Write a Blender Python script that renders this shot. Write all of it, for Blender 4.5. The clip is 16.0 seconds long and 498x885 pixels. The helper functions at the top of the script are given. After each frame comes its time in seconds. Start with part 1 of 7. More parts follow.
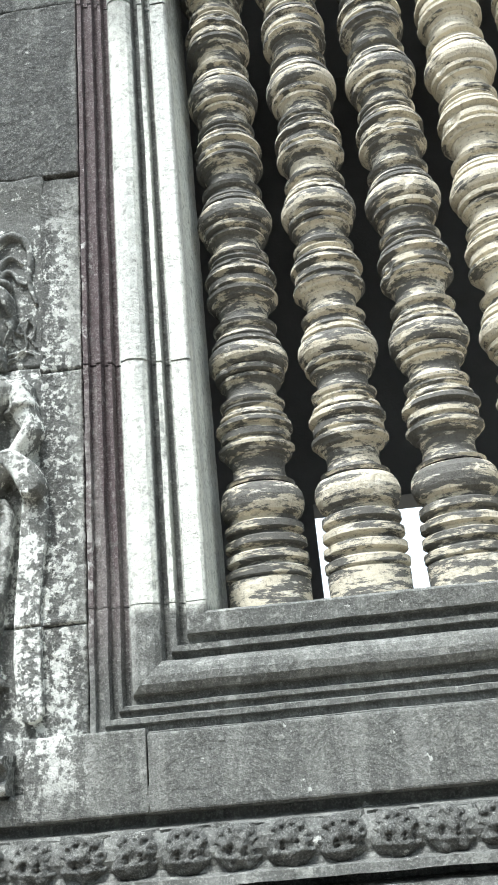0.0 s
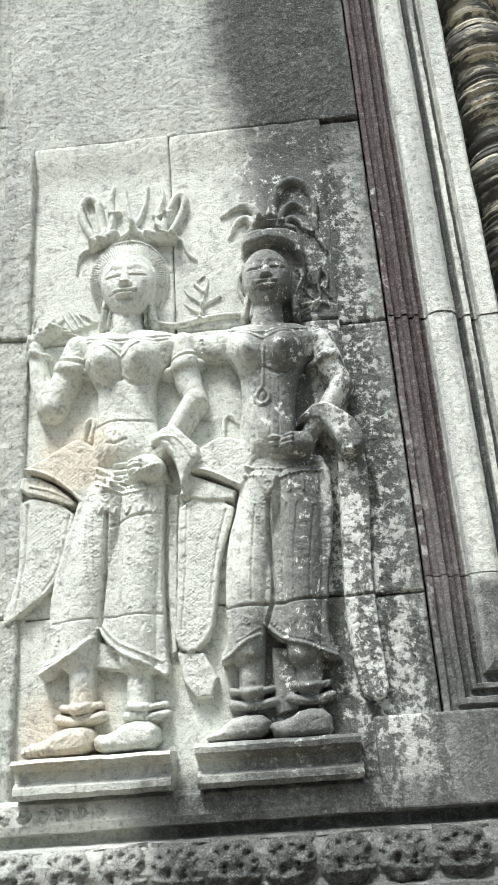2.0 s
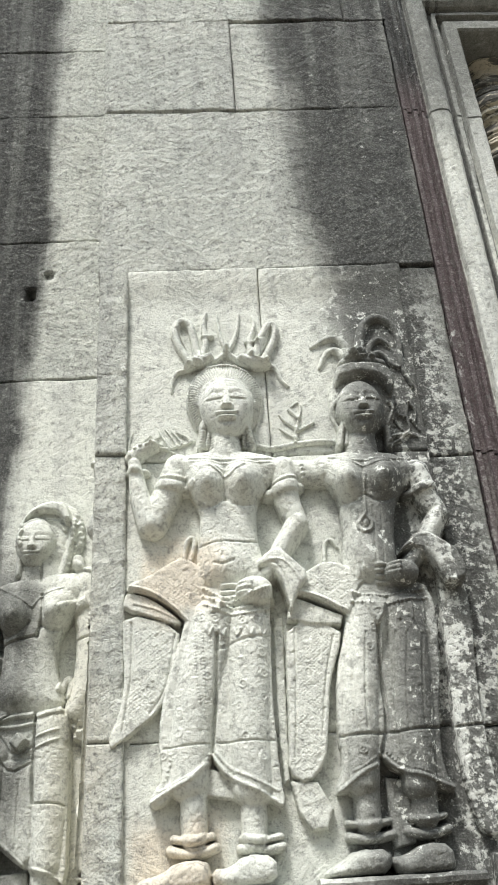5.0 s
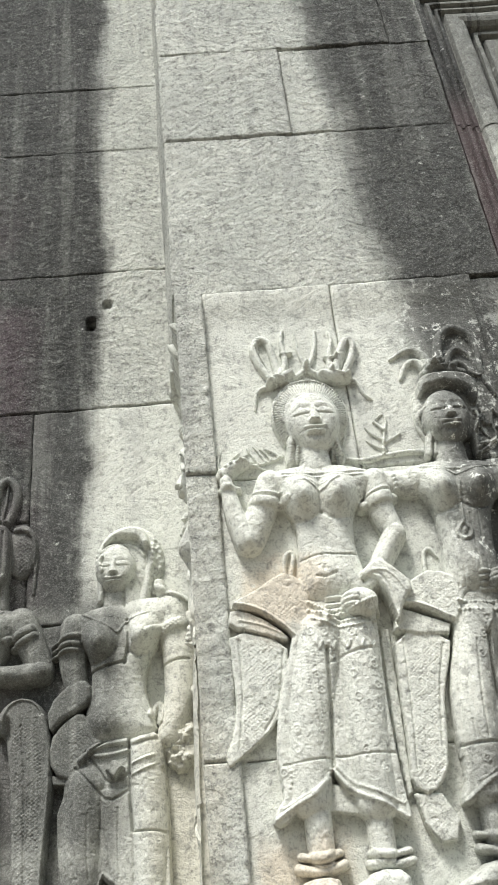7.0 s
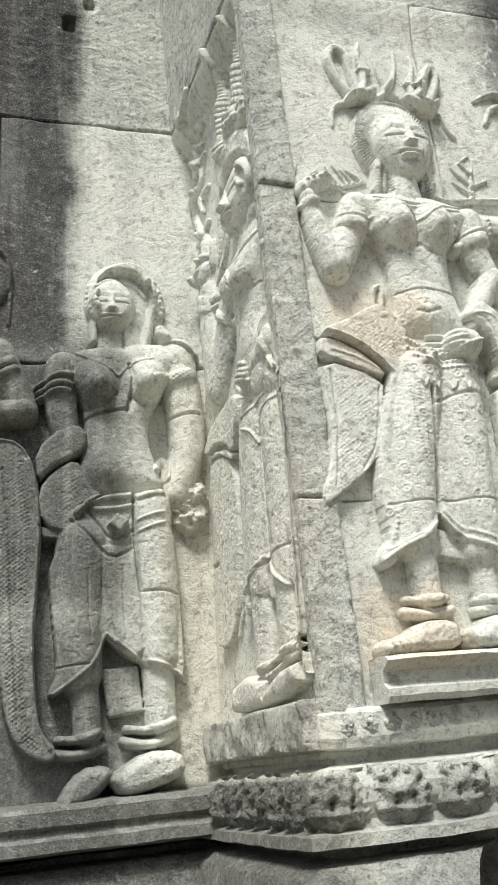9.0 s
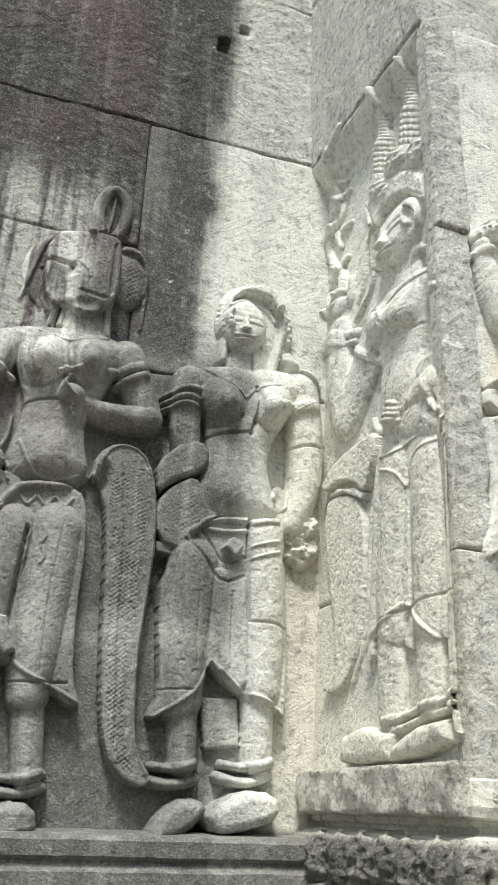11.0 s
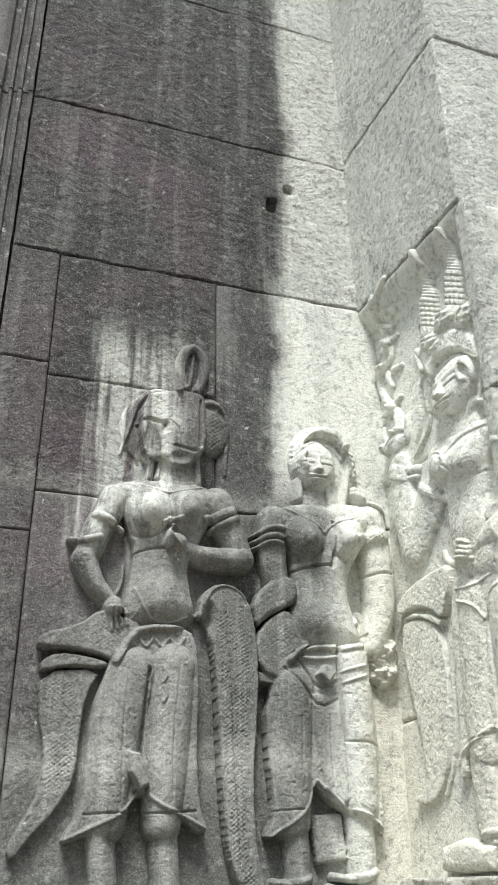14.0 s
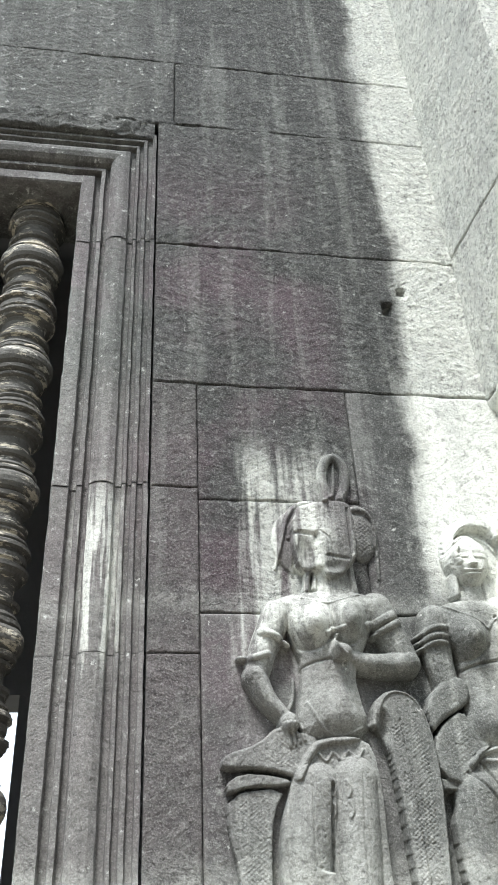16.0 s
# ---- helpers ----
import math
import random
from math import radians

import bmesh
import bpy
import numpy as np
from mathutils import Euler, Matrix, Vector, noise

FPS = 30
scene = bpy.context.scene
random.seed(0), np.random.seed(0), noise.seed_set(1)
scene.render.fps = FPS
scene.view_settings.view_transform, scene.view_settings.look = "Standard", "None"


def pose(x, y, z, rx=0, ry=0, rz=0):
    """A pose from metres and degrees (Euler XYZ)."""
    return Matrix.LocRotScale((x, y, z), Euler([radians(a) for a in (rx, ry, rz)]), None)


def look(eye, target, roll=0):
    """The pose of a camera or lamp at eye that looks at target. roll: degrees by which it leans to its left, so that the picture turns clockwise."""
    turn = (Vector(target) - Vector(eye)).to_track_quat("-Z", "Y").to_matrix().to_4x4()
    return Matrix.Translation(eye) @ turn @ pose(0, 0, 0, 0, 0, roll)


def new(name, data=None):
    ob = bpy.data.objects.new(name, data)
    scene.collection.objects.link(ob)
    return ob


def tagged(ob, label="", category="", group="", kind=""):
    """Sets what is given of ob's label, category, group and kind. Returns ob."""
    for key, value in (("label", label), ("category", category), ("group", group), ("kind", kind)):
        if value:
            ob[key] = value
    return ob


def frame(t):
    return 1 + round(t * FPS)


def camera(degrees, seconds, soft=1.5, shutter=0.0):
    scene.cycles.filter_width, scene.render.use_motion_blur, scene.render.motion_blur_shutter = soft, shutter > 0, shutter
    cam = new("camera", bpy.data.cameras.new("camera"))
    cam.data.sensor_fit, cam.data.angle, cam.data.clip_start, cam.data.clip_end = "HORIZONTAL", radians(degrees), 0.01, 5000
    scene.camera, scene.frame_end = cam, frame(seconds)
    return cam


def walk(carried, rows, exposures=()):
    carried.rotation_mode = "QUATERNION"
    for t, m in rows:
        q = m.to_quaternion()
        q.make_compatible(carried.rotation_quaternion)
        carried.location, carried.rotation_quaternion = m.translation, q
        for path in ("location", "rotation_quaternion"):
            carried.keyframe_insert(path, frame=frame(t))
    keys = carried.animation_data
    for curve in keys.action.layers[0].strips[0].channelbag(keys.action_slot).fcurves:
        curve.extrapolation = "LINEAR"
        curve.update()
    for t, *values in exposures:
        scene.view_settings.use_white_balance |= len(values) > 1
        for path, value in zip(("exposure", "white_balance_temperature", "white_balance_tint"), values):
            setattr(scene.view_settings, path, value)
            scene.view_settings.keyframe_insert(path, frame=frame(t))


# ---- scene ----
cam = camera(32.7, 16.0, soft=0.8)
PATH = [
    (0, (-0.076, 0.041, 1.662), (-0.194, 1.902, 2.386), -5.4),
    (0.5, (-0.254, 0.014, 1.652), (-0.371, 1.865, 2.4), -3.9),
    (1, (-0.42, -0.003, 1.655), (-0.525, 1.852, 2.396), -3.5),
    (1.5, (-0.563, 0.048, 1.662), (-0.679, 1.907, 2.39), -3.4),
    (2, (-0.702, 0.15, 1.661), (-0.815, 2.001, 2.411), -3.9),
    (2.5, (-0.782, 0.17, 1.666), (-0.831, 2.023, 2.417), -3.4),
    (3, (-0.895, 0.16, 1.683), (-0.859, 2.004, 2.458), -3.3),
    (3.5, (-0.964, 0.164, 1.69), (-0.898, 1.992, 2.498), -3.4),
    (4, (-1.003, 0.149, 1.694), (-0.924, 1.962, 2.536), -3.2),
    (4.2, (-1.013, 0.139, 1.693), (-0.938, 1.94, 2.558), -3.1),
    (6.3, (-1.135, 0.019, 1.709), (-1.004, 1.72, 2.752), -5.5),
    (6.5, (-1.156, 0.028, 1.698), (-1.026, 1.729, 2.743), -5.5),
    (7, (-1.217, 0.101, 1.679), (-1.134, 1.816, 2.706), -6.2),
    (7.5, (-1.332, 0.26, 1.668), (-1.265, 2.028, 2.599), -7.1),
    (8, (-1.449, 0.394, 1.638), (-1.231, 2.203, 2.462), -7.0),
    (8.5, (-1.576, 0.445, 1.614), (-1.1, 2.241, 2.353), -7.6),
    (9, (-1.686, 0.495, 1.601), (-1.132, 2.28, 2.313), -5.8),
    (9.5, (-1.72, 0.553, 1.608), (-1.221, 2.341, 2.35), -3.9),
    (10, (-1.751, 0.634, 1.593), (-1.311, 2.414, 2.392), -1.4),
    (10.2, (-1.782, 0.656, 1.593), (-1.334, 2.427, 2.407), -0.1),
    (12.3, (-2.074, 0.508, 1.642), (-1.413, 2.234, 2.404), 2.4),
    (12.5, (-2.092, 0.513, 1.644), (-1.44, 2.24, 2.414), 2.2),
    (13, (-2.103, 0.494, 1.652), (-1.478, 2.224, 2.438), 1.1),
    (13.5, (-2.134, 0.455, 1.662), (-1.543, 2.169, 2.506), -0.8),
    (14, (-2.168, 0.43, 1.67), (-1.6, 2.11, 2.595), -1.0),
    (14.5, (-2.186, 0.402, 1.677), (-1.637, 2.051, 2.667), -0.9),
    (15, (-2.208, 0.394, 1.688), (-1.699, 2.0, 2.766), -1.5),
    (15.5, (-2.231, 0.381, 1.687), (-1.808, 1.98, 2.811), -2.3),
    (16, (-2.248, 0.374, 1.683), (-1.962, 2.009, 2.797), -3.1),
]

EXPOSURES = [(0.0, 1.65, 6050, 8), (0.5, 1.65, 6050, 8), (1.5, 1.26, 6150, 8), (3.0, 0.85, 6350, 10), (7.0, 0.85, 6500, 10), (9.0, 0.76, 6550, 10), (10.0, 0.88, 6500, 10), (12.5, 0.92, 6500, 10), (14.5, 1.08, 6250, 10), (15.5, 1.17, 6150, 10), (16.0, 1.4, 6150, 10)]
walk(cam, [(t, look(eye, target, roll)) for t, eye, target, roll in PATH], EXPOSURES)

# ---- world and light: bright overcast sky from behind the camera ----
world = bpy.data.worlds.new("sky")
scene.world = world
world.use_nodes = True
wn = world.node_tree.nodes
sky = wn.new("ShaderNodeTexSky")
sky.sky_type = "NISHITA"
sky.sun_disc = False
sky.sun_elevation = radians(61)
sky.sun_rotation = radians(200)
sky.dust_density = 4.0
haze = wn.new("ShaderNodeMix")
haze.data_type = "RGBA"
haze.inputs[0].default_value = 0.65
haze.inputs[7].default_value = (7.1, 7.7, 7.7, 1)
world.node_tree.links.new(sky.outputs[0], haze.inputs[6])
world.node_tree.links.new(haze.outputs[2], wn["Background"].inputs[0])
wn["Background"].inputs[1].default_value = 0.1
sun_data = bpy.data.lights.new("sun", "SUN")
sun_data.energy = 2.4
sun_data.angle = radians(13)
sun_data.color = (1.0, 0.98, 0.94)
sun = new("sun", sun_data)
sun.matrix_basis = look((-2.7, -2.4, 10.0), (-0.8, 1.6, 2.0))

# ---- materials ----
class Graph:
    """A small writer of shader graphs: each call adds one node and gives its output."""

    def __init__(self, name):
        self.mat = bpy.data.materials.new(name)
        self.mat.use_nodes = True
        self.nodes, self.links = self.mat.node_tree.nodes, self.mat.node_tree.links
        self.bsdf = self.nodes["Principled BSDF"]

    def put(self, socket, value):
        if isinstance(value, bpy.types.NodeSocket):
            self.links.new(value, socket)
        else:
            socket.default_value = value

    def math(self, op, a, b=0.0, c=0.0, clamp=False):
        n = self.nodes.new("ShaderNodeMath")
        n.operation, n.use_clamp = op, clamp
        for s, v in zip(n.inputs, (a, b, c)):
            self.put(s, v)
        return n.outputs[0]

    def ramp(self, v, a, b, lo=0.0, hi=1.0):
        """lo at a, hi at b, smooth between."""
        n = self.nodes.new("ShaderNodeMapRange")
        n.interpolation_type = "SMOOTHSTEP"
        for s, x in zip(n.inputs, (v, a, b, lo, hi)):
            self.put(s, x)
        return n.outputs[0]

    def noise(self, vec, scale, detail=4.0, rough=0.6, stretch=None):
        if stretch:
            m = self.nodes.new("ShaderNodeMapping")
            m.inputs["Scale"].default_value = stretch
            self.links.new(vec, m.inputs["Vector"])
            vec = m.outputs[0]
        n = self.nodes.new("ShaderNodeTexNoise")
        n.inputs["Scale"].default_value, n.inputs["Detail"].default_value, n.inputs["Roughness"].default_value = scale, detail, rough
        self.links.new(vec, n.inputs["Vector"])
        return n.outputs[0]

    def mix(self, f, a, b, mode="MIX"):
        n = self.nodes.new("ShaderNodeMix")
        n.data_type, n.blend_type = "RGBA", mode
        for s, v in zip((n.inputs[0], n.inputs[6], n.inputs[7]), (f, a, b)):
            self.put(s, (*v, 1) if isinstance(v, tuple) and len(v) == 3 else v)
        return n.outputs[2]

    def box(self, x, z, x0, x1, z0, z1, sx=0.05, sz=0.08):
        """1 inside a soft-edged rectangle of the wall."""
        a = self.math("MULTIPLY", self.ramp(x, x0 - sx, x0 + sx), self.ramp(x, x1 - sx, x1 + sx, 1.0, 0.0))
        b = self.math("MULTIPLY", self.ramp(z, z0 - sz, z0 + sz), self.ramp(z, z1 - sz, z1 + sz, 1.0, 0.0))
        return self.math("MULTIPLY", a, b)

    def over(self, *values):
        out = values[0]
        for v in values[1:]:
            out = self.math("MAXIMUM", out, v)
        return out

    def bump(self, height, distance, strength=1.0, after=None):
        n = self.nodes.new("ShaderNodeBump")
        n.inputs["Strength"].default_value, n.inputs["Distance"].default_value = strength, distance
        self.links.new(height, n.inputs["Height"])
        if after:
            self.links.new(after, n.inputs["Normal"])
        return n.outputs[0]


def stone(name, chisel=1.0, crust_scale=1.0):
    """Weathered sandstone: pale where rain washes it, black and violet crusts of lichen, white lichen spots."""
    g = Graph(name)
    geo = g.nodes.new("ShaderNodeNewGeometry")
    p = geo.outputs["Position"]
    sep = g.nodes.new("ShaderNodeSeparateXYZ")
    g.links.new(p, sep.inputs[0])
    px, py, pz = sep.outputs
    mul, add = (lambda a, b: g.math("MULTIPLY", a, b)), (lambda a, b: g.math("ADD", a, b))
    big = g.noise(p, 2.6, 5, 0.6)
    mid = g.noise(p, 14, 6, 0.7)
    fine = g.noise(p, 85, 5, 0.75)
    grit = g.noise(p, 260, 3, 0.7)
    drip = g.noise(p, 18, 4, 0.6, (1, 1, 0.07))
    spot = g.noise(p, 38, 5, 0.72)
    wob = add(g.math("MULTIPLY_ADD", big, 0.14, -0.07), g.math("MULTIPLY_ADD", drip, 0.10, -0.05))
    wob = add(wob, g.math("MULTIPLY_ADD", mid, 0.06, -0.03))
    x = add(px, wob)
    z = add(pz, g.math("MULTIPLY_ADD", mid, 0.14, -0.07))
    # clean stone, cream to grey
    pale = g.mix(g.ramp(big, 0.35, 0.65), (0.76, 0.775, 0.70), (0.66, 0.68, 0.62))
    pale = g.mix(mul(g.ramp(mid, 0.48, 0.72), 0.38), pale, (0.42, 0.43, 0.40))
    pale = g.mix(mul(g.ramp(drip, 0.52, 0.68), 0.35), pale, (0.44, 0.45, 0.43))
    pale = g.mix(mul(g.box(x, z, -1.19, -1.05, 2.17, 2.31, 0.03, 0.03), 0.5), pale, (0.68, 0.55, 0.40))
    pale = g.mix(mul(g.box(x, z, -1.19, -1.05, 1.70, 1.82, 0.03, 0.03), 0.5), pale, (0.68, 0.55, 0.40))
    pale = g.mix(mul(g.box(x, z, -1.40, -1.27, 1.2, 2.3, 0.04, 0.3), 0.35), pale, (0.66, 0.60, 0.46))
    # crusts, with the shade of two frame grooves painted in among them
    dark = g.mix(g.ramp(mid, 0.35, 0.68), (0.018, 0.019, 0.019), (0.060, 0.062, 0.060))
    dark = g.mix(mul(g.ramp(spot, 0.53, 0.66), 0.5), dark, (0.15, 0.155, 0.145))
    dark = g.mix(mul(g.ramp(fine, 0.54, 0.68), 0.5), dark, (0.13, 0.135, 0.125))
    slope = add(x, mul(add(pz, -3.0), 0.055))
    crust = g.over(
        mul(g.box(slope, z, -0.79, -0.44, 2.95, 6.0, 0.06, 0.03), 0.93),
        mul(g.box(x, z, -0.765, -0.50, 1.6, 3.02, 0.06, 0.05), 0.88),
        mul(g.box(x, z, -0.84, -0.44, 1.0, 1.96, 0.06, 0.08), 0.85),
        mul(g.box(x, pz, -0.49, 3.0, 3.4, 6.0, 0.02, 0.25), 0.75),
        g.box(px, pz, -0.512, -0.432, 1.76, 6.0, 0.004, 0.02),
        mul(mul(g.box(px, pz, -0.432, -0.25, 1.95, 6.0, 0.003, 0.02), g.ramp(add(mul(drip, 0.6), mul(spot, 0.4)), 0.49, 0.60)), 0.7),
        # shade painted into the jamb's two deep grooves, to darken them
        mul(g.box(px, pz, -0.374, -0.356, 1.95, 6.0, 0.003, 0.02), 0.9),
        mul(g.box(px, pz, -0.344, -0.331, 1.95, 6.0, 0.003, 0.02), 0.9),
        mul(g.box(x, pz, -0.52, 3.0, 0.0, 1.965, 0.05, 0.015), 0.88),
        mul(g.box(x, z, -1.0, 3.0, 0.0, 1.68, 0.08, 0.03), 0.9),
        mul(g.box(x, z, -1.30, 3.0, 0.0, 1.58, 0.2, 0.03), 0.55),
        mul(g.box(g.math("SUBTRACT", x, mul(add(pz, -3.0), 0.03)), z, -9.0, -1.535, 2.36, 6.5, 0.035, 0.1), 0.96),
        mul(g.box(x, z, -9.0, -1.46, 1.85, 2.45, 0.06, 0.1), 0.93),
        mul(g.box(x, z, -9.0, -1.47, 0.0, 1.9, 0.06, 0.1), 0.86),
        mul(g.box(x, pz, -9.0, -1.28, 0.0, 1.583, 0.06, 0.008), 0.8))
    # rain-washed streaks and white lichen break the crust
    wash = mul(g.box(x, z, -2.00, -1.79, 2.28, 2.78, 0.04, 0.08), g.ramp(drip, 0.40, 0.55))
    wash = g.over(wash, mul(g.box(x, z, -2.345, -2.255, 2.28, 2.68, 0.03, 0.09), g.ramp(drip, 0.46, 0.52)))
    wash = g.over(wash, mul(g.box(x, z, -1.96, -1.72, 1.9, 2.45, 0.06, 0.1), 0.18))
    crust = mul(crust, g.math("SUBTRACT", 1.0, mul(wash, 0.85)))
    crust = mul(crust, g.ramp(add(mul(fine, 0.5), mul(spot, 0.5)), 0.68, 0.52, 0.80, 1.0))
    crust = mul(mul(crust, g.ramp(drip, 0.66, 0.50, 0.76 if chisel < 0.15 else 0.86, 1.0)), crust_scale)
    crust = mul(crust, g.ramp(px, -2.30, -2.18, 0.93, 1.0))
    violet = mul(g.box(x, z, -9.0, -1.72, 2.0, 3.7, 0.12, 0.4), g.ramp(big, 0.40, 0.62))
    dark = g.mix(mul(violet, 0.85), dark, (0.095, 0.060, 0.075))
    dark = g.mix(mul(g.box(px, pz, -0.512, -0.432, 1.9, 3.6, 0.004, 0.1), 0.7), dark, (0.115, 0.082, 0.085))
    # carved figures in the recess get a paler dark tone than the panels
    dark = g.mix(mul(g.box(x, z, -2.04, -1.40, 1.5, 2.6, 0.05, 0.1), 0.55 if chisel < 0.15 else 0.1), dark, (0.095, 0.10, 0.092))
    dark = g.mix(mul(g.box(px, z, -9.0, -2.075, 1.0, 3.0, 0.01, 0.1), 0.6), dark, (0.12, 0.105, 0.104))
    col = g.mix(crust, pale, dark)
    lichen = mul(g.box(x, z, -0.64, -0.51, 1.68, 2.85, 0.035, 0.1), g.ramp(add(add(mul(spot, 0.45), mul(fine, 0.3)), mul(drip, 0.25)), 0.495, 0.55))
    lichen = g.over(lichen, mul(g.box(x, z, -0.80, -0.60, 1.70, 2.95, 0.05, 0.1), g.ramp(add(mul(spot, 0.6), mul(fine, 0.4)), 0.555, 0.60)))
    lichen = g.over(lichen, mul(g.math("MAXIMUM", g.box(px, pz, -0.432, -0.376, 1.95, 3.5, 0.003, 0.2), g.box(px, pz, -0.328, -0.25, 1.95, 3.5, 0.003, 0.2)), mul(g.ramp(add(mul(spot, 0.5), mul(drip, 0.5)), 0.45, 0.56), 0.6)))
    lichen = g.over(lichen, mul(g.ramp(g.noise(p, 21, 5, 0.7), 0.665, 0.70), 0.6))
    lichen = g.over(lichen, mul(mul(g.ramp(px, -2.17, -2.20), g.ramp(spot, 0.63, 0.68)), 0.5))
    col = g.mix(mul(lichen, 0.9), col, (0.74, 0.76, 0.71))
    turn = g.nodes.new("ShaderNodeMapping")
    turn.inputs["Rotation"].default_value = (radians(8), radians(38), 0)
    g.links.new(p, turn.inputs["Vector"])
    cross = g.nodes.new("ShaderNodeMapping")
    cross.inputs["Rotation"].default_value = (radians(-35), radians(-24), 0)
    g.links.new(p, cross.inputs["Vector"])
    one = g.ramp(g.noise(turn.outputs[0], 58, 5, 0.68, (0.46, 1.0, 1.3)), 0.34, 0.62)
    two = g.ramp(g.noise(cross.outputs[0], 52, 5, 0.68, (0.46, 0.9, 1.4)), 0.34, 0.62)
    which = g.ramp(g.noise(p, 7, 3, 0.5), 0.46, 0.54)
    strokes = add(mul(one, g.math("SUBTRACT", 1.0, which)), mul(two, which))
    # tool-mark valleys painted darker, as their shade; then grain: pores and grit
    col = g.mix(mul(g.ramp(strokes, 0.42, 0.05), 0.22 * chisel), col, g.mix(0.55, col, (0.03, 0.03, 0.03)))
    col = g.mix(mul(g.ramp(spot, 0.47, 0.33), 0.5), col, (0.16, 0.16, 0.15))
    col = g.mix(mul(g.ramp(fine, 0.50, 0.34), 0.62 + 0.38 * chisel), col, g.mix(0.5, col, (0.02, 0.02, 0.02)))
    col = g.mix(mul(g.ramp(grit, 0.5, 0.66), 0.65 + 0.30 * chisel), col, g.mix(0.16, col, (0.9, 0.9, 0.86)))
    col = g.mix(mul(g.ramp(grit, 0.46, 0.30), 0.34 + 0.15 * chisel), col, (0.05, 0.05, 0.048))
    g.links.new(col, g.bsdf.inputs["Base Color"])
    g.bsdf.inputs["Roughness"].default_value = 0.92
    g.bsdf.inputs["Specular IOR Level"].default_value = 0.25
    # tool marks, pits and grain as relief
    lumps = g.noise(p, 22, 5, 0.6)
    n0 = g.bump(strokes, 0.0052 * chisel, 1.0)
    n1 = g.bump(lumps, 0.012 * (0.15 + 0.85 * chisel), 0.7, n0)
    n2 = g.bump(fine, 0.0026 + 0.0030 * chisel, 1.0, n1)
    g.links.new(g.bump(grit, 0.0008 + 0.0014 * chisel, 1.0, n2), g.bsdf.inputs["Normal"])
    return g.mat


def turned_stone(name):
    """Baluster stone: beige sandstone with black crusts and bleached necks; each one differs."""
    g = Graph(name)
    geo = g.nodes.new("ShaderNodeNewGeometry")
    info = g.nodes.new("ShaderNodeObjectInfo")
    p = geo.outputs["Position"]
    spot, fine = g.noise(p, 10, 6, 0.72, (1.0, 1.0, 4.5)), g.noise(p, 110, 4, 0.7)
    beige = g.mix(g.noise(p, 30, 4), (0.68, 0.62, 0.48), (0.42, 0.39, 0.31))
    sep = g.nodes.new("ShaderNodeSeparateXYZ")
    g.links.new(p, sep.inputs[0])
    age = g.math("ADD", g.ramp(sep.outputs[0], 0.30, 0.40, 0.05, -0.05), g.ramp(sep.outputs[0], -2.0, -2.2, 0.0, 0.06))
    crust = g.ramp(g.math("ADD", age, g.math("MULTIPLY_ADD", info.outputs["Random"], 0.06, spot)), 0.535, 0.60)
    col = g.mix(g.math("MULTIPLY", crust, 0.93), beige, g.mix(fine, (0.03, 0.031, 0.031), (0.12, 0.12, 0.112)))
    col = g.mix(g.math("MULTIPLY", g.ramp(g.noise(p, 12, 5, 0.7, (1.0, 1.0, 4.0)), 0.56, 0.66), 0.75), col, (0.74, 0.71, 0.61))
    col = g.mix(g.math("MULTIPLY", g.ramp(fine, 0.5, 0.3), 0.5), col, (0.05, 0.05, 0.045))
    g.links.new(col, g.bsdf.inputs["Base Color"])
    g.bsdf.inputs["Roughness"].default_value = 0.8
    g.links.new(g.bump(fine, 0.004, 0.8), g.bsdf.inputs["Normal"])
    return g.mat


def plain(name, colour, rough=0.9, variation=0.3):
    g = Graph(name)
    geo = g.nodes.new("ShaderNodeNewGeometry")
    n = g.noise(geo.outputs["Position"], 9, 5)
    dim = tuple(c * (1 - variation) for c in colour)
    g.links.new(g.mix(n, colour, dim), g.bsdf.inputs["Base Color"])
    g.bsdf.inputs["Roughness"].default_value = rough
    g.links.new(g.bump(g.noise(geo.outputs["Position"], 60, 4), 0.004, 0.6), g.bsdf.inputs["Normal"])
    return g.mat


STONE = stone("temple_sandstone")
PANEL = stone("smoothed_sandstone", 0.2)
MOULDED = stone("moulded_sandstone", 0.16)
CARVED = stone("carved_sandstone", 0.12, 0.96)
TURNED = turned_stone("turned_sandstone")
EARTH = plain("earth", (0.22, 0.19, 0.15))
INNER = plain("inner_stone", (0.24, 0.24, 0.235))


# ---- helpers for meshes ----
def mesh_from(name, verts, faces, material, smooth=False):
    me = bpy.data.meshes.new(name)
    me.from_pydata([tuple(v) for v in verts], [], [tuple(f) for f in faces])
    me.materials.append(material)
    if smooth:
        me.polygons.foreach_set("use_smooth", [True] * len(me.polygons))
    me.update()
    return me


def link(name, me, parent=None, label=""):
    ob = new(name, me)
    ob.parent = parent
    return tagged(ob, label) if label else ob


def part(name, bm, material, parent=None, label="", smooth=False):
    me = bpy.data.meshes.new(name)
    bm.to_mesh(me)
    bm.free()
    me.materials.append(material)
    if smooth:
        me.polygons.foreach_set("use_smooth", [True] * len(me.polygons))
    return link(name, me, parent, label)


def holder(name, label, category="", kind="", group=""):
    return tagged(new(name), label, category, group, kind)


